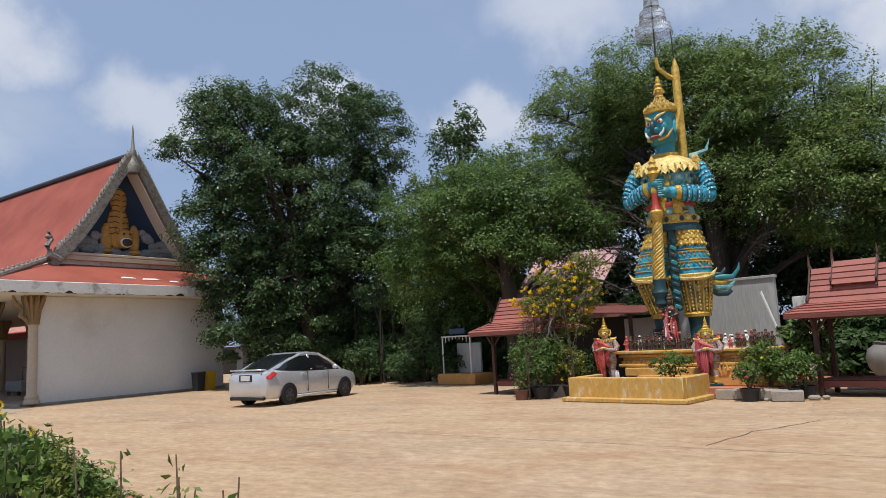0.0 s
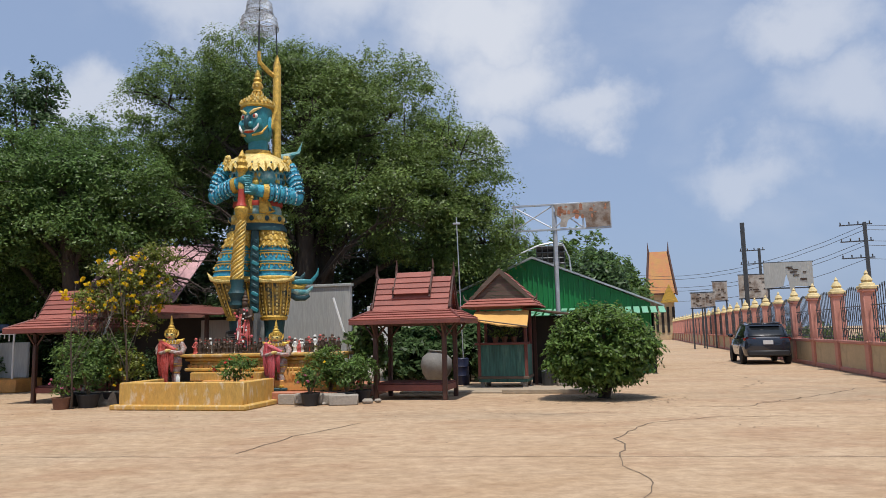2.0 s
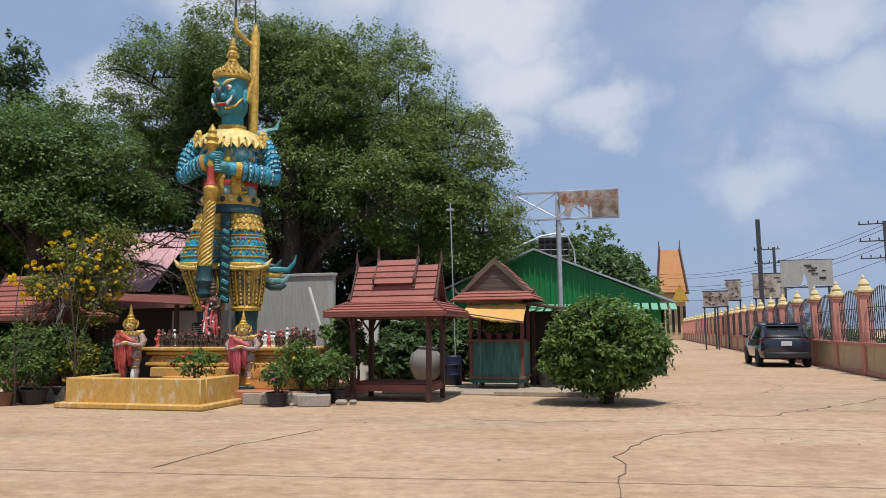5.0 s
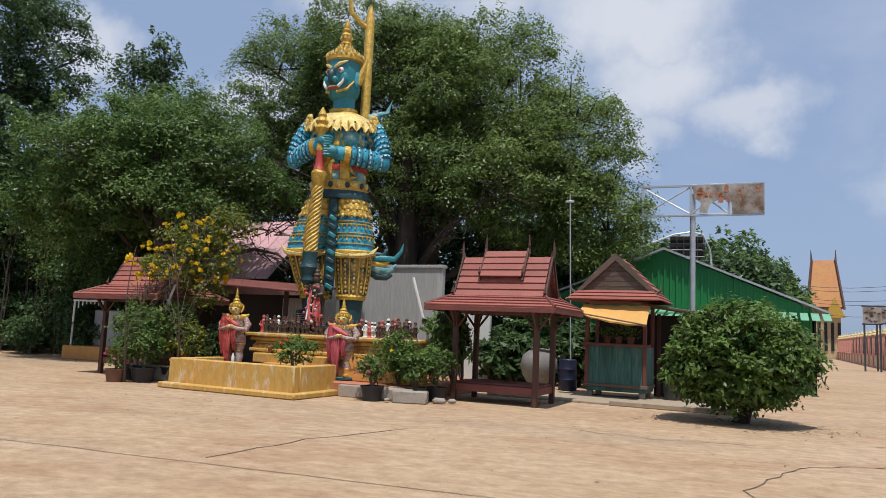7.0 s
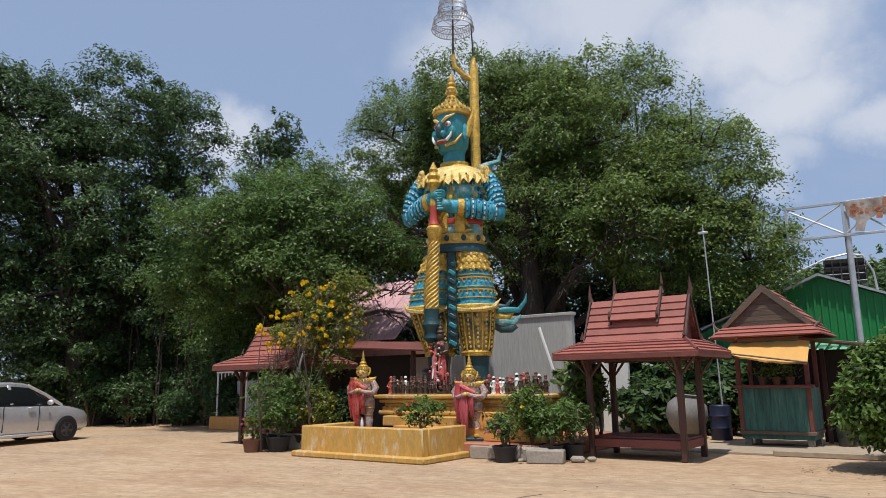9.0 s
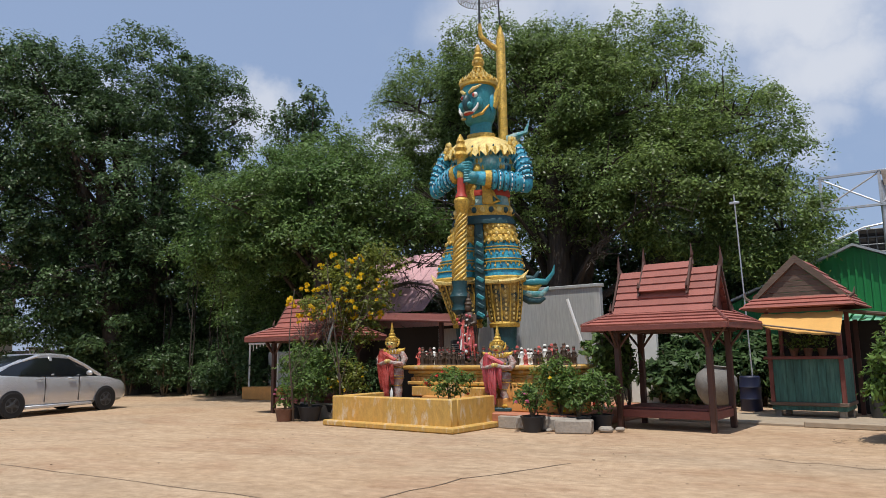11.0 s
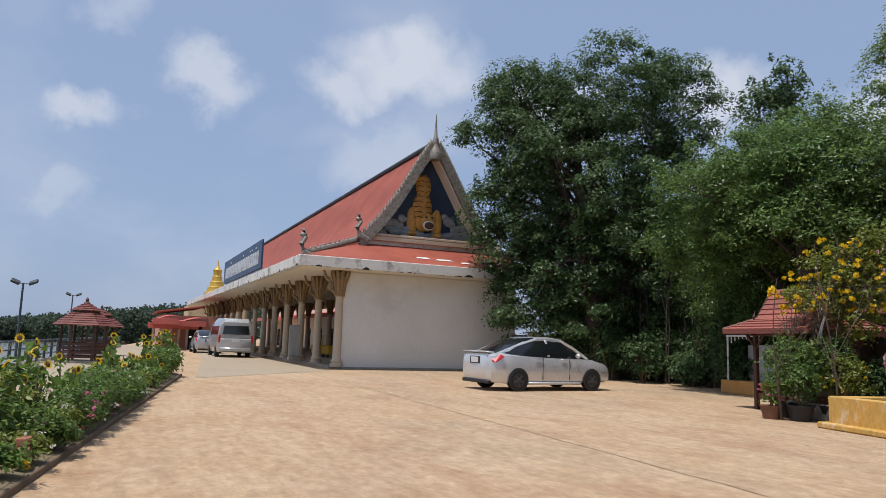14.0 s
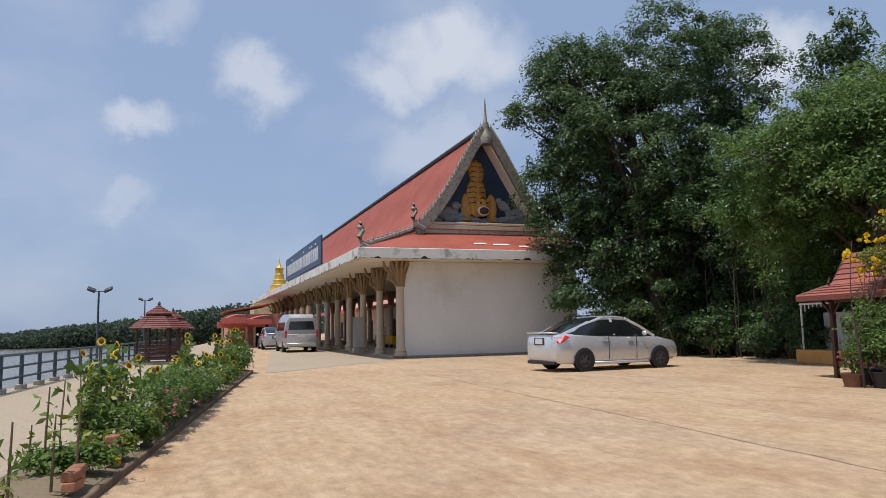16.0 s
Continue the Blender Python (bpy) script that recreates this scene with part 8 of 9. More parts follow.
# ---- green sheet-metal shed ----
def build_green_shed():
    t = thing("green_shed", "green corrugated metal shed with sloping roof", "shed", pose(0, 0, 0))
    y = 28.0
    x0, x1 = -2.2, 5.9
    top = lambda x: 4.15 - 0.0 if x < 1.9 else 4.05 - (x - 1.9) * 0.43
    n = 46
    s = Shape()
    ym = lambda x: y - 0.16 * (x - 2)
    zt = lambda x: top(x) if x > 1.9 else 4.05 - (1.9 - x) * 0.43
    base = []
    for i in range(n):
        a, b = x0 + (x1 - x0) * i / n, x0 + (x1 - x0) * (i + 1) / n
        m1, m2 = a + (b - a) * 0.35, a + (b - a) * 0.65
        base += [(a, 0), (m1, 0), (m1, -0.05), (m2, -0.05), (m2, 0)]
    s.rings([[(x, ym(x) + d, 0) for x, d in base], [(x, ym(x) + d, zt(x)) for x, d in base]], caps=False, closed=False)
    part("wall", s, MAT["green_metal"], t, smooth=False)
    r = Shape()
    r.prism([(1.9, 27.8, 4.12), (6.25, 27.1, 2.28), (6.25, 27.1, 2.22), (1.9, 27.8, 4.05)], (1.5, 9.2, 0.0))
    r.prism([(1.9, 27.8, 4.12), (-2.6, 28.5, 2.25), (-2.6, 28.5, 2.19), (1.9, 27.8, 4.05)], (1.5, 9.2, 0.0))
    part("roof", r, MAT["steel"], t, "grey sheet roof edge")
    e = Shape()
    for i in range(22):
        x = 0.5 + i * 0.265
        e.box((x, 27.35 - 0.16 * (x - 2), 2.12), (0.2, 1.1, 0.025), 0.008, turn=Euler((0.22, 0, -0.16)).to_matrix())
    part("canopy", e, MAT["pale_green_metal"], t, "pale green corrugated canopy")
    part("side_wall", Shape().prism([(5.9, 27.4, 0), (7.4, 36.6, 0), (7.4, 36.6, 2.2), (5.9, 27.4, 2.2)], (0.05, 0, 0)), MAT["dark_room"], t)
    cg = thing("water_cage", "dark mesh cage on the shed roof under pipe arch", "cage", pose(2.1, 28.3, 3.9))
    k = Shape()
    for dx in np.linspace(0, 1.0, 6):
        k.tube([(dx, 0, -0.2), (dx, 0, 0.62)], 0.02, 5)
    for dz in (0, 0.2, 0.4, 0.62):
        k.tube([(0, 0, dz), (1.0, 0, dz)], 0.02, 5)
    part("bars", k, MAT["iron"], cg)
    part("backing", Shape().box((0.5, 0.2, 0.3), (0.96, 0.3, 0.62)), MAT["dark_room"], cg)
    part("pipe", Shape().tube([(-1.5, -0.1, 0.0), (0.1, -0.1, 0.66), (0.6, -0.1, 0.74), (0.95, -0.1, 0.66), (1.15, -0.1, 0.2), (1.2, -0.1, -0.35)], 0.03, 6), MAT["steel"], cg)


build_green_shed()


# ---- billboards ----
def build_billboard():
    t = thing("old_billboard", "derelict steel billboard frame with torn poster", "billboard", pose(2.645, 26.4, 0.13, 0, 0, -6) @ Matrix.Scale(0.902, 4))
    part("mast", Shape().tube([(0, 0, -0.15), (0, 0, 5.9)], 0.085, 12), MAT["steel"], t)
    f = Shape()
    for z in (5.22, 6.16):
        f.box((0.25, -0.08, z), (3.6, 0.07, 0.07), 0.006)
    for x in (-1.5, -0.05, 1.05, 2.02):
        f.box((x, -0.08, 5.7), (0.07, 0.07, 0.95), 0.006)
    f.tube([(-1.5, -0.08, 5.25), (-0.05, -0.08, 6.12)], 0.025, 5)
    f.tube([(-1.5, -0.08, 6.12), (-0.05, -0.08, 5.25)], 0.025, 5)
    f.tube([(-0.05, -0.08, 5.25), (1.05, -0.08, 6.12)], 0.025, 5)
    f.tube([(-0.05, -0.08, 6.12), (1.05, -0.08, 5.25)], 0.025, 5)
    part("frame", f, MAT["steel"], t)
    p = Shape()
    p.prism([(0.0, -0.14, 6.15), (2.02, -0.14, 6.15), (2.02, -0.14, 5.26), (1.15, -0.14, 5.25), (1.12, -0.14, 5.6), (0.8, -0.14, 5.72), (0.5, -0.14, 5.55), (0.42, -0.14, 5.28), (0.2, -0.14, 5.3), (0.25, -0.14, 5.6), (0.05, -0.14, 5.75)], (0, 0.02, 0))
    part("poster", p, MAT["old_poster"], t, "torn brown and white poster sheet")
    rq = random.Random(12)
    tear = Shape()
    for k in range(26):
        x, z, w, h = rq.uniform(0.15, 1.9), rq.uniform(5.66, 6.08), rq.uniform(0.05, 0.22), rq.uniform(0.04, 0.2)
        tear.add([(x - w / 2, -0.146, z - h * 0.4), (x + w * 0.3, -0.146, z - h / 2), (x + w / 2, -0.146, z + h * 0.2), (x, -0.146, z + h / 2), (x - w * 0.4, -0.146, z + h * 0.3)], [(0, 1, 2, 3, 4)])
    part("torn_print", tear, MAT["brick"], t, "brown remnants of torn print", kind="stuff")
    specs = [(16.9, 44.0, 2.55, 1.45, 3.6, "torn"), (17.4, 58.5, 1.05, 1.5, 3.5, ""), (20.6, 60.5, 2.2, 1.9, 3.7, ""), (15.9, 56.5, 1.0, 1.1, 3.0, ""), (14.8, 55.0, 1.0, 1.1, 2.9, "")]
    for x, y, w, h, z, k in specs:
        b = thing("roadside_sign", "weathered grey roadside signboard on steel legs", "sign", pose(x, y, 0, 0, 0, -9), "roadside signs")
        for sx in (-1, 1):
            part("leg", Shape().box((sx * w * 0.42, 0.06, (z + h) / 2), (0.1, 0.1, z + h)), MAT["iron"], b)
        part("frame", Shape().box((0, 0.02, z), (w + 0.1, 0.06, 0.08)).box((0, 0.02, z + h), (w + 0.1, 0.06, 0.08)), MAT["iron"], b)
        pan = Shape()
        if k:
            pan.prism([(-w / 2, -0.03, z), (-w * 0.12, -0.03, z + 0.1), (-w * 0.04, -0.03, z + h * 0.55), (0.0, -0.03, z + 0.35), (0.1, -0.03, z - 0.5), (0.32, -0.03, z - 0.6), (0.3, -0.03, z + 0.1), (w / 2, -0.03, z + 0.05), (w / 2, -0.03, z + h), (-w / 2, -0.03, z + h)], (0, 0.03, 0))
        else:
            pan.box((0, -0.02, z + h / 2), (w, 0.03, h - 0.1), 0)
        part("panel", pan, MAT["old_poster" if k == "" else "grey_render"], b)
        ln = Shape()
        rng = random.Random(int(x * 10))
        for i in range(10):
            ln.box((rng.uniform(0.02 if k else -w * 0.35, w * 0.4), -0.05, z + h * rng.uniform(0.15, 0.9)), (w * rng.uniform(0.05, 0.2), 0.012, 0.06))
        part("remnant", ln, MAT["dark_paint"], b, "dark remnants of torn print", kind="stuff")


build_billboard()


# ---- fence along the road ----
FD = Vector((0.1616, 0.98686, 0))
FP = Vector((11.80, 27.25, 0))


def fence_at(s_):
    return FP + FD * s_


def build_fence():
    t = thing("boundary_fence", "salmon pink plaster fence with gold-capped pillars and iron grilles", "fence", pose(0, 0, 0))
    pil = Shape().box((0, 0, 1.25), (0.34, 0.34, 2.5), 0.02).box((0, 0, 2.42), (0.42, 0.42, 0.08), 0.015).box((0, 0, 0.95), (0.40, 0.40, 0.08), 0.015)
    pm = pil.mesh("pillar", MAT["pink_fence"])
    cap = Shape().box((0, 0, 0.05), (0.46, 0.46, 0.10), 0.02).lathe([(0.22, 0.1), (0.2, 0.16), (0.13, 0.2), (0.16, 0.26), (0.12, 0.34), (0.05, 0.42), (0.06, 0.46), (0.005, 0.56)], 10)
    cm = cap.mesh("cap", MAT["cream_cap"])
    low = Shape().box((0, 0, 0.45), (0.18, 2.66, 0.84), 0).mesh("low_wall", MAT["cream_panel"])
    rail = Shape().box((0, 0, 0.92), (0.26, 2.66, 0.1), 0.015).box((0, 0, 0.07), (0.28, 2.66, 0.14), 0.015)
    rm = rail.mesh("wall_rail", MAT["pink_fence"])
    gr = Shape()
    for k in range(14):
        yy = -1.2 + 2.4 * k / 13
        hh = 2.15 + 0.35 * math.cos(yy / 1.2 * math.pi / 2)
        gr.tube([(0, yy, 0.95), (0, yy, hh)], 0.012, 4)
        gr.ball((0, yy, hh + 0.05), (0.02, 0.03, 0.07), 5, 4)
    for zz in (1.08, 1.35, 2.0):
        gr.tube([(0, -1.3, zz), (0, 1.3, zz)], 0.014, 4)
    for k in range(6):
        yy = -1.0 + 0.4 * k
        gr.tube([(0, yy + 0.13 * math.cos(a), 1.215 + 0.12 * math.sin(a)) for a in np.linspace(0, 6.28, 11)], 0.010, 4)
        gr.tube([(0, yy + 0.15 * math.cos(a), 1.75 + 0.2 * math.sin(a)) for a in np.linspace(0, 6.28, 11)], 0.010, 4)
    gm = gr.mesh("grille", MAT["iron"])
    far = None
    for i in range(-6, 34):
        p, q = fence_at(3.0 * i - 0.4), fence_at(3.0 * i + 1.1)
        r = part("pillar", pm, None, t, m=pose(p.x, p.y, 0, 0, 0, GRID))
        part("cap", cm, None, r, "cream and gold bud cap", m=pose(0, 0, 2.46))
        part("low_wall", low, None, t, "cream panel", m=pose(q.x, q.y, 0, 0, 0, GRID))
        part("wall_rail", rm, None, t, m=pose(q.x, q.y, 0, 0, 0, GRID))
        if i < 20:
            part("grille", gm, None, t, "dark wrought iron grille", m=pose(q.x, q.y, 0, 0, 0, GRID))


build_fence()


def build_road_side():
    rng = random.Random(15)
    for i in range(14):
        p = fence_at(-8 + i * 8) + Vector((2.4 + rng.uniform(0, 1.5), 0, 0))
        bush("roadside_shrub", "dusty green shrub behind the fence", tuple(p), (1.2, 1.6, rng.uniform(0.6, 0.9)), 46, 30, 0.2, "leaf_mid", 700 + i, 6, 0.3, group="shrubs behind the fence")
    for x, y, h, arms in ((18.3, 55.2, 9.0, 0), (33.3, 68.4, 10.6, 2), (29.5, 84.0, 10.2, 2)):
        t = thing("utility_pole", "concrete electricity pole with crossarms and insulators" if arms else "tall dark concrete utility pole", "utility pole", pose(x, y, 0, 0, 0, -20), "utility poles")
        part("shaft", Shape().box((0, 0, h / 2), (0.3, 0.3, h), 0.03), MAT["iron"], t)
        for k in range(arms + 1 if arms else 0):
            z = h - 0.2 - 1.5 * k
            a = Shape().box((-0.7, 0, z), (2.6, 0.1, 0.1))
            part("crossarm", a, MAT["iron"], t)
            for dx in (-1.9, -1.2, -0.5, 0.4):
                part("insulator", Shape().lathe([(0.03, 0), (0.07, 0.08), (0.04, 0.12), (0.07, 0.2), (0.02, 0.26)], 7, (dx, 0, z + 0.05)), MAT["black_plastic"], t)
    w = Shape()
    for dz in (0, -0.4, -1.4, -1.8, -3):
        a, b = Vector((33.3, 68.4, 10.3 + dz)), Vector((18.3, 55.2 + 40, 8.4 + dz))
        w.tube([a.lerp(b, f) + Vector((0, 0, -1.6 * 4 * f * (1 - f))) for f in np.linspace(0, 1, 9)], 0.022, 4)
        c = Vector((60, 50, 10.5 + dz))
        w.tube([a.lerp(c, f) + Vector((0, 0, -1.2 * 4 * f * (1 - f))) for f in np.linspace(0, 1, 9)], 0.022, 4)
    solo("power_lines", w, MAT["iron"], "sagging dark power lines between the poles", "cable")
    # orange-roofed chapel at the end of the road
    c = thing("small_chapel", "distant narrow chapel with steep orange-gold tiled roof", "chapel", pose(24.0, 110, 0, 0, 0, GRID))
    part("wall", Shape().box((0, 0, 3.2), (3.4, 8, 6.4), 0.05), MAT["cream_panel"], c)
    part("roof", Shape().prism([(-2.0, -4.4, 6.4), (2.1, -4.4, 6.4), (1.35, -1.5, 12.8), (-1.35, -1.5, 12.8)], (0, 0.2, 0)), MAT["far_gold_roof"], c)
    part("roof_end", Shape().prism([(-2.0, -4.4, 6.4), (-1.35, -1.5, 12.8), (-2.0, 4.4, 6.4)], (0.15, 0, 0)).prism([(2.0, -4.4, 6.4), (1.35, -1.5, 12.8), (2.0, 4.4, 6.4)], (-0.15, 0, 0)), MAT["roof_red_wood"], c)
    f = Shape()
    for sx in (-1, 1):
        f.tube([(sx * 2.1, -4.5, 6.3), (sx * 1.4, -1.6, 12.8), (sx * 1.45, -1.4, 14.2)], [0.16, 0.14, 0.03], 6)
    f.box((0, -4.45, 6.45), (4.3, 0.2, 0.2))
    part("bargeboard", f, MAT["dark_wood"], c)
    part("porch_gable", Shape().prism([(-0.2, -4.6, 5.2), (2.2, -4.6, 5.2), (1.0, -4.6, 7.8)], (0, -0.3, 0)), MAT["gold"], c)
    g = Shape()
    for k in range(5):
        g.box((-1.5 + 0.75 * k, -4.05, 2.8), (0.35, 0.12, 3.6))
    part("window", g, MAT["dark_room"], c)


build_road_side()


# ---- riverside far end: gazebos, lamps, red awnings, gold stupa ----
def gazebo(x, y, rz):
    t = thing("riverside_gazebo", "dark wooden gazebo with two-tier red tiled roof", "gazebo", pose(x, y, 0, 0, 0, rz) @ Matrix.Diagonal((0.8, 0.8, 0.98, 1.0)), "riverside gazebos")
    R = 1.0
    for k in range(6):
        a = math.pi / 3 * k + 0.3
        part("post", Shape().box((R * math.cos(a), R * math.sin(a), 0.76), (0.11, 0.11, 1.52), 0.01), MAT["dark_wood"], t)
        b = math.pi / 3 * (k + 1) + 0.3
        if k != 1:
            m = Vector(((math.cos(a) + math.cos(b)) * R / 2, (math.sin(a) + math.sin(b)) * R / 2, 0.5))
            q = Euler((0, 0, math.atan2(math.sin(b) - math.sin(a), math.cos(b) - math.cos(a)))).to_matrix()
            for z in (0.25, 0.42, 0.58, 0.74):
                part("side_slat", Shape().box((m.x, m.y, z), (0.92, 0.04, 0.10), 0.006, turn=q), MAT["dark_wood"], t)
    for z0, z1, r0, r1, rows in ((1.46, 1.98, 1.42, 0.62, 6), (2.04, 2.34, 0.72, 0.12, 4)):
        for k in range(6):
            a, b = math.pi / 3 * k + 0.3, math.pi / 3 * (k + 1) + 0.3
            shingle_rows(t, (r0 * math.cos(a), r0 * math.sin(a), z0), (r0 * math.cos(b), r0 * math.sin(b), z0), (r1 * math.cos(a), r1 * math.sin(a), z1), (r1 * math.cos(b), r1 * math.sin(b), z1), rows, MAT["roof_red_wood"])
    part("collar", Shape().lathe([(0.6, 1.9), (0.62, 2.06)], 6, turn=0.3), MAT["dark_wood"], t)
    part("finial", Shape().lathe([(0.14, 2.3), (0.16, 2.38), (0.06, 2.44), (0.09, 2.5), (0.01, 2.62)], 8), MAT["dark_wood"], t)
    part("floor", Shape().lathe([(1.15, 0), (1.15, 0.1)], 6, turn=0.3), MAT["kerb"], t)


gazebo(-30.0, 4.65, 10)
gazebo(-39.0, 5.0, 0)


def lamp_post(x, y, h):
    t = thing("street_lamp", "slim grey lamp post with two floodlights", "street lamp", pose(x, y, 0), "riverside lamps")
    part("pole", Shape().tube([(0, 0, 0), (0, 0, h)], [0.05, 0.035], 8), MAT["rail_blue"], t)
    part("arm", Shape().tube([(0, -0.25, h), (0, 0.35, h - 0.02)], 0.02, 6), MAT["rail_blue"], t)
    for dy, r in ((-0.25, -25), (0.35, 25)):
        part("floodlight", Shape().box((0.1, dy, h + 0.05), (0.30, 0.32, 0.10), 0.02, turn=Euler((radians(r), 0.35, 0)).to_matrix()), MAT["iron"], t)


lamp_post(-29.5, 2.45, 2.95)
lamp_post(-50.0, 3.0, 3.45)


def build_far_end():
    t = thing("awning_building", "low building with salmon red awnings beside the river", "building", pose(-56, 10, 0))
    part("wall", Shape().box((-6, 1.5, 1.3), (8, 5.5, 2.6)), MAT["pink_fence"], t)
    aw = Shape()
    for y0, y1, z, x in ((-2.2, 1.4, 1.55, 0), (-0.2, 1.8, 1.75, 1.2), (-2.0, -0.2, 1.85, 2.4)):
        n = 8
        aw.rings([[(x - 2.5, y0 + (y1 - y0) * k / n, z + 0.75 * math.sin(math.pi * (0.5 * k / n + 0.1))) for k in range(n + 1)], [(x + 0.2, y0 + (y1 - y0) * k / n, z + 0.65 * math.sin(math.pi * (0.5 * k / n + 0.1))) for k in range(n + 1)]], caps=False, closed=False)
        aw.box((x + 0.2, (y0 + y1) / 2, z + 0.2), (0.06, y1 - y0, 0.42), 0.01)
    part("awning", aw, MAT["salmon_awning"], t)
    part("upper_roof", Shape().box((-5.8, 0.2, 3.1), (8.6, 3.6, 0.14), 0.02, turn=Euler((0.16, 0, 0)).to_matrix()), MAT["red_roof"], t)
    for y in (-1.8, -1.2, -0.6, 0.0, 0.6):
        part("column", Shape().box((0.1, y, 0.85), (0.16, 0.16, 1.7), 0.01), MAT["column"], t)
    # near-black box stands in for the unlit opening
    part("doorway", Shape().box((-1.97, 1.35, 1.0), (0.08, 1.0, 2.0)), MAT["dark_room"], t)
    s = thing("gold_stupa", "golden tiered stupa spire rising above the roofs", "stupa", pose(-95, 17.0, 0))
    part("base", Shape().box((0, 0, 2.35), (7, 7, 4.7)), MAT["cream_panel"], s)
    prof = []
    r, z = 2.9, 4.7
    for k in range(6):
        prof += [(r, z), (r * 0.98, z + 0.35), (r * 0.82, z + 0.45)]
        r, z = r * 0.74, z + 0.72
    prof += [(0.5, z), (0.6, z + 0.5), (0.22, z + 0.8), (0.1, z + 1.3), (0.02, z + 1.8)]
    part("spire", Shape().lathe(prof, 16), MAT["gold"], s)
    # things inside the colonnade
    b = thing("inner_building", "pale building with red canopy behind the colonnade", "building", pose(-72, 26.0, 0))
    part("wall", Shape().box((0, 0, 2.5), (70, 0.3, 5.0)), MAT["soffit"], b)
    part("canopy", Shape().box((0, -1.2, 3.7), (70, 2.2, 0.12), 0.02, turn=Euler((0.2, 0, 0)).to_matrix()).box((0, -2.3, 3.4), (70, 0.08, 0.4)), MAT["salmon_awning"], b)
    # doorways are near-black boxes in place of unlit openings
    for x in (-25, -19, -13, -8, -3, 2, 7, 13):
        part("doorway", Shape().box((x, -0.17, 1.1), (1.5, 0.06, 2.2)), MAT["dark_room"], b)
    for x, m in ((-40.6, "yellow_plastic"), (-43.2, "yellow_plastic"), (-36.0, "rock")):
        c = thing("goods_trolley", "yellow steel goods trolley parked inside the colonnade" if m[0] == "y" else "grey covered stall counter inside the colonnade", "trolley", pose(x, 17.6, 0.1))
        part("deck", Shape().box((0, 0, 0.45), (1.6, 0.8, 0.5), 0.03), MAT[m], c)
        part("frame", Shape().tube([(-0.75, 0.35, 0.6), (-0.75, 0.35, 1.3), (0.75, 0.35, 1.3), (0.75, 0.35, 0.6)], 0.03, 6), MAT[m], c)
        for dx in (-0.5, 0.5):
            part("caster", Shape().lathe([(0.12, -0.03), (0.12, 0.03)], 12, (0, 0, 0)), MAT["tyre"], c, m=pose(dx, -0.35, 0.12, 90, 0, 0))
    k = thing("notice_stand", "white upright notice board standing between columns", "notice board", pose(-33.4, 13.7, 0.1))
    part("board", Shape().box((0, 0, 1.0), (0.08, 0.5, 1.5), 0.015), MAT["grey_render"], k)
    part("foot", Shape().box((0, 0, 0.12), (0.4, 0.5, 0.24), 0.02), MAT["kerb"], k)
    # pedal stall seen under the shade: small metal booth behind the flowering bush
    o = thing("small_booth", "small grey booth with white arched frame and ochre base", "booth", pose(-14.6, 23.6, 0, 0, 0, GRID))
    part("base", Shape().box((0, 0, 0.2), (1.9, 1.0, 0.4), 0.02), MAT["orange_plaster"], o)
    part("panel", Shape().box((0, 0.3, 0.95), (1.2, 0.1, 1.1), 0.02), MAT["grey_render"], o)
    fr = Shape()
    for x in (-0.7, 0.7):
        fr.tube([(x, -0.4, 0.3), (x, -0.4, 1.75)], 0.03, 6)
    for i in range(9):
        a = math.pi * i / 8
        fr.tube([(-0.7 + 1.4 * i / 8, -0.4, 1.75), (-0.7 + 1.4 * i / 8, -0.4, 1.45 + 0.22 * math.sin(a))], 0.018, 5)
    fr.tube([(-0.75, -0.4, 1.76), (0.75, -0.4, 1.76)], 0.03, 6)
    part("frame", fr, MAT["white_wall"], o)
    part("sign", Shape().box((0.1, -0.42, 1.95), (0.8, 0.05, 0.2), 0.01), MAT["sign_blue"], o, "small blue name board")


build_far_end()


# ---- potted plants, shrubs ----
def potted(x, y, pr, ph, r, seed, pot="pot_black", leafm="leaf_mid", label="black pot with green leafy plant at the shrine kerb", flowers=None, clumps=26, leaf=0.09, z=0.0):
    t = thing("potted_plant", label, "potted plant", pose(x, y, z), "potted plants along the shrine")
    part("pot", Shape().lathe([(pr * 0.75, 0), (pr, ph * 0.92), (pr * 1.08, ph * 0.93), (pr * 1.08, ph), (pr * 0.95, ph), (pr * 0.9, ph * 0.85)], 16), MAT[pot], t)
    rng = np.random.default_rng(seed)
    st = Shape()
    for i in range(6):
        a = rng.uniform(0, 6.28)
        st.tube([(0, 0, ph * 0.8), (r[0] * 0.3 * math.cos(a), r[1] * 0.3 * math.sin(a), ph + r[2] * 0.7), (r[0] * 0.6 * math.cos(a), r[1] * 0.6 * math.sin(a), ph + r[2] * 1.5)], [0.018, 0.013, 0.005], 5)
    part("stem_cluster", st, MAT["dry_stem"], t, kind="stuff")
    lobe = [(0, 0, ph + r[2], *r)]
    p, ways = spray_points(lobe, int(clumps * 0.7), 22, rng, 0.12, 0.2, 1, 1.0)
    p[:, 2] = np.maximum(p[:, 2], ph * 0.95)
    part("foliage", leaf_mesh("foliage", p, leaf, MAT[leafm], rng, slim=0.36, facing=ways), None, t)
    if flowers:
        fp = crown_points(lobe, flowers[1], 8, rng, 0.02, 0.9)
        part("flower_cluster", leaf_mesh("flower_cluster", fp, 0.05, MAT[flowers[0]], rng, slim=0.8), None, t, kind="stuff")
    return t


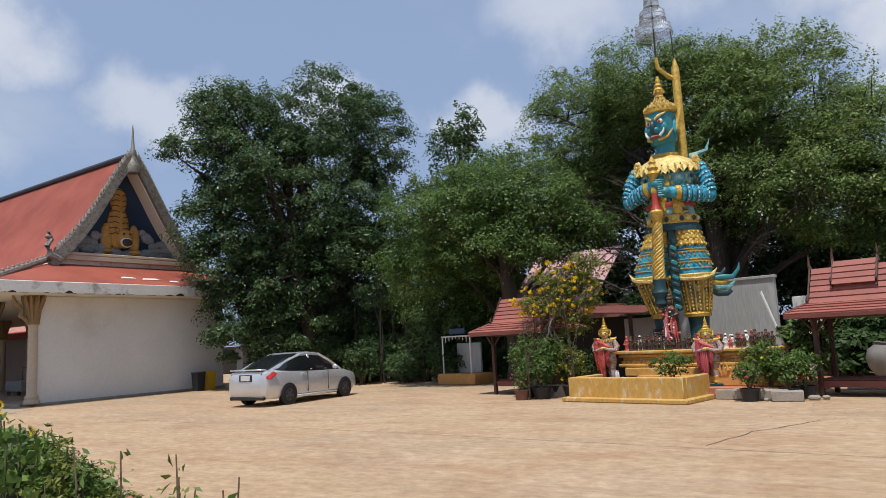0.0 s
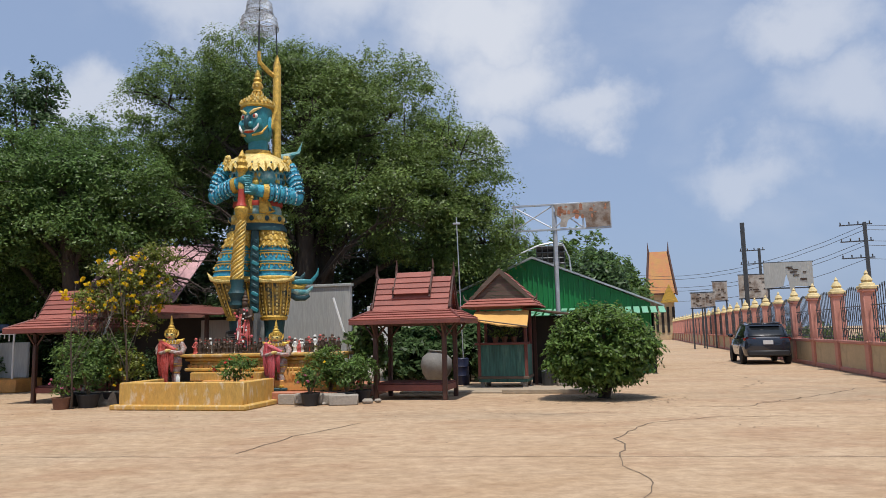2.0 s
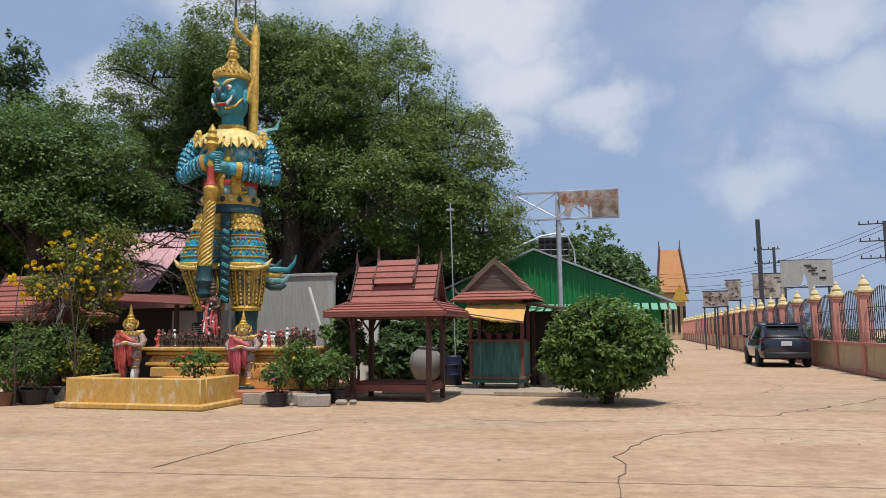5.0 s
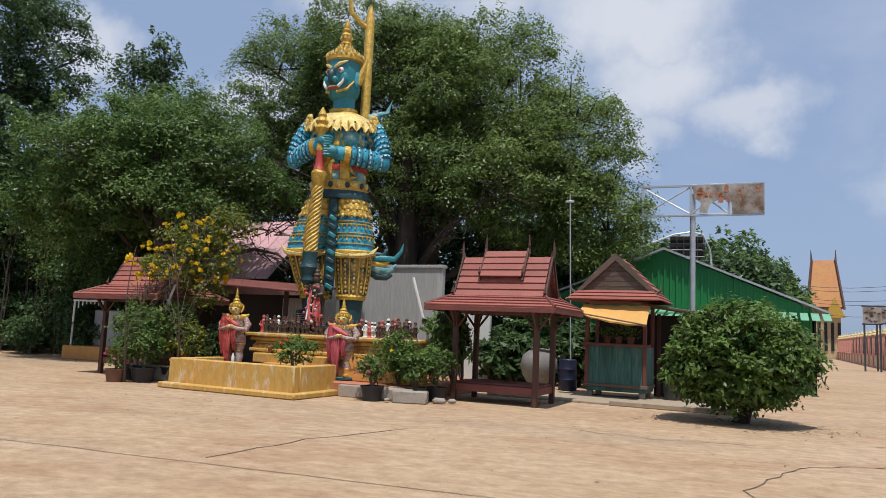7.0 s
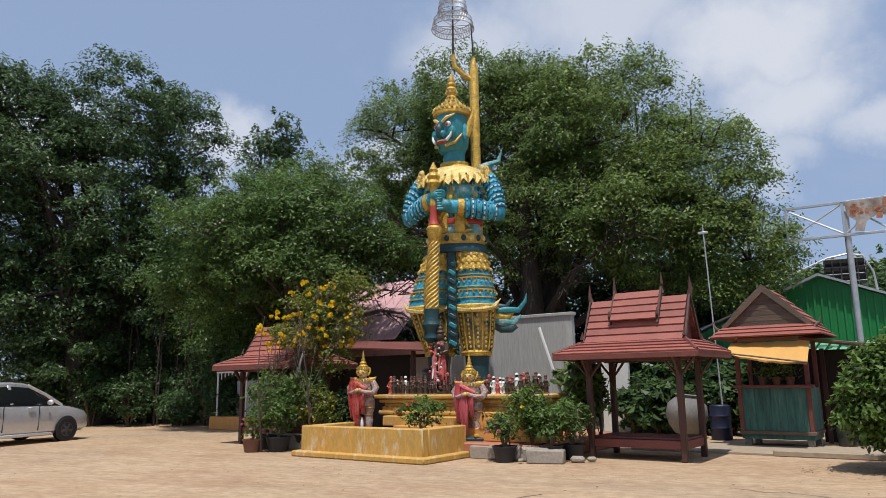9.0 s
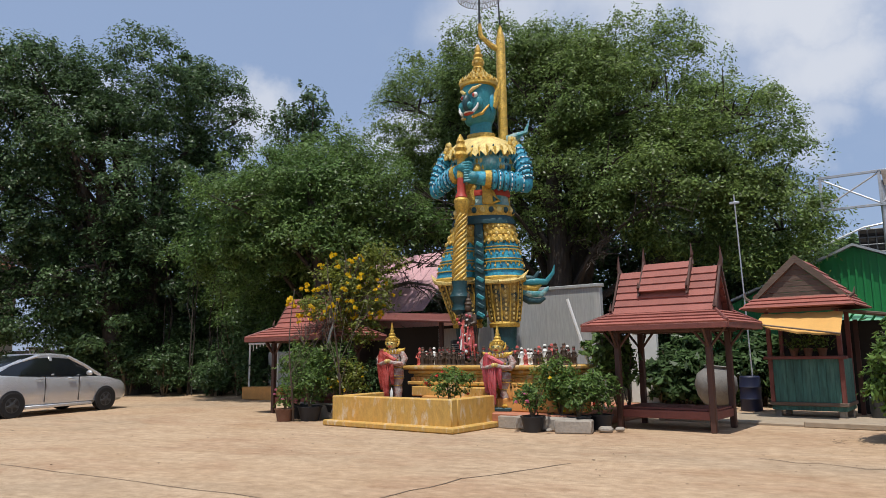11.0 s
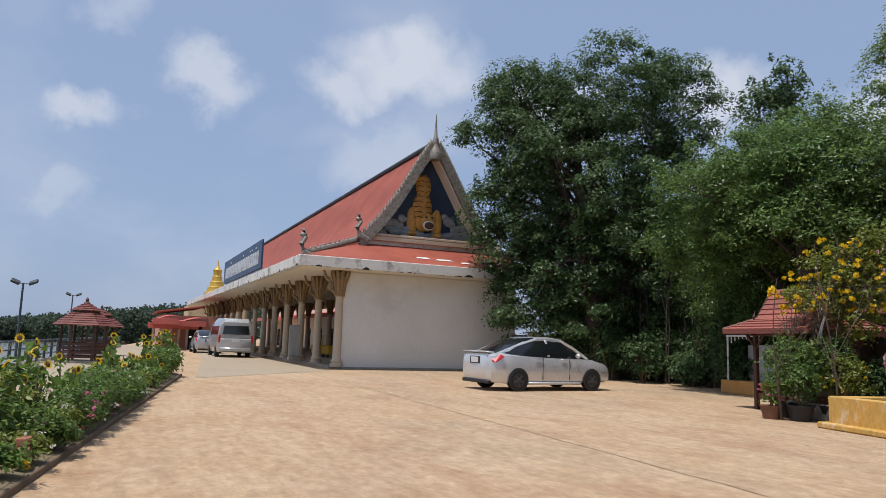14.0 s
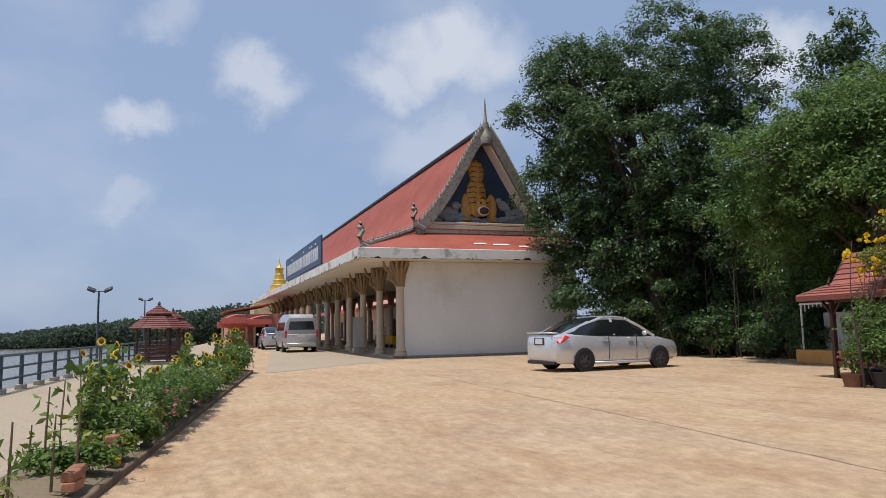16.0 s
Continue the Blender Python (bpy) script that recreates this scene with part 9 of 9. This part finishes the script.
for i, (x, y, pr, ph, r, pot, lf, fl, cl) in enumerate((
        (-3.33, 17.7, 0.20, 0.27, (0.34, 0.3, 0.30), "pot_black", "leaf_mid", ("petal_pink", 6), 40),
        (-3.02, 18.25, 0.22, 0.28, (0.44, 0.38, 0.5), "pot_black", "leaf_fresh", ("petal_yellow", 5), 80),
        (-2.62, 18.05, 0.2, 0.26, (0.38, 0.34, 0.36), "pot_black", "leaf_mid", None, 56),
        (-2.35, 18.45, 0.2, 0.26, (0.38, 0.36, 0.42), "pot_black", "leaf_mid", ("petal_red", 3), 60),
        (-3.45, 18.6, 0.2, 0.26, (0.36, 0.34, 0.46), "pot_black", "leaf_yellow", None, 50),
        (-8.93, 17.75, 0.20, 0.26, (0.3, 0.3, 0.3), "pot_clay", "leaf_fresh", ("petal_pink", 5), 16),
        (-8.5, 18.05, 0.25, 0.3, (0.46, 0.4, 0.62), "pot_black", "leaf_mid", None, 90),
        (-7.85, 18.5, 0.24, 0.3, (0.42, 0.36, 0.50), "pot_black", "leaf_yellow", ("petal_yellow", 10), 70),
        (-9.1, 18.4, 0.24, 0.3, (0.55, 0.45, 0.68), "pot_black", "leaf_mid", None, 110),
        (-8.3, 18.7, 0.24, 0.3, (0.55, 0.45, 0.72), "pot_black", "leaf_mid", None, 110),
        (-7.6, 19.2, 0.22, 0.3, (0.40, 0.36, 0.5), "pot_black", "leaf_dark", None, 60))):
    potted(x, y, pr, ph, r, 800 + i, pot, lf, "brown clay pot with flowering plant at the kerb" if pot == "pot_clay" else "black pot with bushy green plant beside the shrine", fl, cl)
t = thing("plant_trough", "rough grey concrete trough holding the kerb plants", "trough", pose(-2.62, 17.78, 0, 0, 0, 10))
part("side", Shape().box((0, 0, 0.11), (0.62, 0.3, 0.22), 0.02), MAT["kerb"], t)
for i, (x, y, k) in enumerate(((-2.15, 18.02, 1.0), (-1.95, 18.16, 0.7), (-3.0, 17.6, 0.5))):
    o = Shape().box((0, 0, 0.05), (0.24 * k, 0.15 * k, 0.11 * k), 0.04)
    solo("kerb_stone", o, MAT["kerb"], "small rough grey stone along the plant pots", "stone", pose(x, y, 0.0, 0, 0, 35 * i), "kerb stones")
tree("oleander_shrub", "slender shrub with long narrow leaves beside the wall", (-2.45, 19.6, 0), [(-2.5, 19.5, 1.35, 0.5, 0.45, 0.45), (-2.3, 19.7, 1.0, 0.4, 0.4, 0.35)], 60, 20, 0.17, "leaf_mid", 0.03, 12, 6, 0.13, "bark", 3, inner=0.2, twigs=12)
tree("yellow_trumpet_shrub", "tall shrub with yellow trumpet flowers over the pavilion", (-8.35, 19.0, 0), [(-8.6, 18.85, 2.45, 0.95, 0.6, 0.5), (-7.6, 19.1, 2.6, 0.7, 0.6, 0.6), (-8.2, 18.9, 3.1, 0.8, 0.5, 0.5), (-8.7, 18.6, 1.4, 0.5, 0.4, 0.5), (-7.4, 19.1, 3.35, 0.6, 0.5, 0.6), (-7.9, 19.0, 1.9, 0.7, 0.5, 0.5)], 250, 30, 0.085, "leaf_yellow", 0.016, 13, 8, 0.15, "bark", 5, inner=0.2, twigs=40)


def yellow_blossoms():
    rng = np.random.default_rng(41)
    lobes = [(-8.75, 18.6, 2.5, 0.9, 0.5, 0.5), (-7.7, 18.9, 2.65, 0.7, 0.5, 0.6), (-8.1, 18.7, 3.2, 0.7, 0.4, 0.55)]
    p = crown_points(lobes, 120, 8, rng, 0.03, 0.8)
    ob = new("yellow_blossoms", leaf_mesh("yellow_blossoms", p, 0.085, MAT["petal_yellow"], rng, slim=0.8))
    tagged(ob, "clusters of bright yellow trumpet blossoms on the shrub", "blossoms", kind="stuff")


yellow_blossoms()
tree("round_bush", "large rounded dark green bush growing from the concrete", (2.92, 18.35, 0), [(2.92, 18.35, 1.18, 1.12, 1.1, 0.84), (2.36, 18.3, 0.96, 0.68, 0.8, 0.58), (3.52, 18.3, 0.98, 0.62, 0.8, 0.6), (2.9, 18.3, 0.62, 0.95, 0.85, 0.46)], 620, 46, 0.11, "leaf_fresh", 0.085, 21, 9, 0.16, "bark_dark", 1, inner=0.5)


def water_jar():
    t = thing("water_jar", "big grey cement water jar among the plants", "jar", pose(-1.22, 23.6, 0.1, 0, 6, 0) @ Matrix.Scale(0.7, 4))
    part("body", Shape().lathe([(0.35, 0), (0.55, 0.25), (0.68, 0.6), (0.62, 0.95), (0.4, 1.15), (0.36, 1.2), (0.42, 1.26), (0.36, 1.26)], 22), MAT["jar"], t)
    for x, y, h in ((-2.2, 24.9, 1.7), (-1.95, 24.4, 1.3), (-0.6, 24.6, 1.6), (-0.3, 24.9, 1.9), (0.2, 24.6, 1.7), (-2.6, 24.6, 1.2), (-1.4, 25.2, 2.0)):
        bush("long_leaf_plant", "dark plant with long strap leaves in the shade", (x, y, 0), (0.6, 0.5, h * 0.5), 44, 20, 0.26, "leaf_dark", int(abs(x) * 100), 6, 0.16, "plant", group="shade plants")
    for x, y, h, r, col in ((-2.55, 19.6, 2.5, 17, "white_wall"), (-9.15, 18.7, 2.2, -20, "white_wall")):
        o = thing("slanting_pole", "thin white pole leaning among the plants", "pole", pose(x, y, 0, 0, -r, 0), "leaning poles")
        part("pole", Shape().tube([(0, 0, 0), (0, 0, h)], 0.03, 6), MAT[col], o)
    o = thing("bamboo_pole", "tall thin pole standing behind the kiosk", "pole", pose(-0.35, 23.4, 0))
    part("pole", Shape().tube([(0, 0, 0), (-0.12, 0, 4.9)], 0.016, 6), MAT["steel"], o)
    part("tip_lamp", Shape().box((-0.12, 0, 4.7), (0.22, 0.06, 0.06), 0.01), MAT["steel"], o)


water_jar()


def litter_round_bush():
    rng = np.random.default_rng(64)
    a = rng.uniform(0, 6.28, 420)
    r = 1.5 * rng.uniform(0, 1, 420) ** 0.7
    p = np.column_stack([2.95 + r * np.cos(a) * 1.25, 18.2 + r * np.sin(a) * 0.8, np.full(420, 0.012)])
    me = leaf_mesh("bush_litter", p, 0.07, MAT["dry_stem"], rng, slim=0.5)
    co = np.empty(len(me.vertices) * 3, dtype=np.float32)
    me.vertices.foreach_get("co", co)
    co[2::3] = 0.008 + np.abs(co[2::3] - 0.012) * 0.25
    me.vertices.foreach_set("co", co)
    me.update()
    tagged(new("bush_litter", me), "dry brown leaves lying under the round bush", "leaf litter", kind="stuff")


litter_round_bush()


def fallen_leaves():
    rng = np.random.default_rng(57)
    a = np.column_stack([rng.uniform(-11, 9, 260), 11.5 + 6.0 * rng.uniform(0, 1, 260) ** 0.6, np.full(260, 0.014)])
    b = np.column_stack([rng.uniform(-24, -9, 160), rng.uniform(18.5, 23, 160), np.full(160, 0.014)])
    me = leaf_mesh("fallen_leaves", np.concatenate([a, b]), 0.06, MAT["dry_stem"], rng, slim=0.55)
    co = np.empty(len(me.vertices) * 3, dtype=np.float32)
    me.vertices.foreach_get("co", co)
    co[2::3] = 0.008 + np.abs(co[2::3] - 0.014) * 0.25
    me.vertices.foreach_set("co", co)
    me.update()
    tagged(new("fallen_leaves", me), "scattered dry brown leaves on the concrete yard", "leaf litter", kind="stuff")


fallen_leaves()
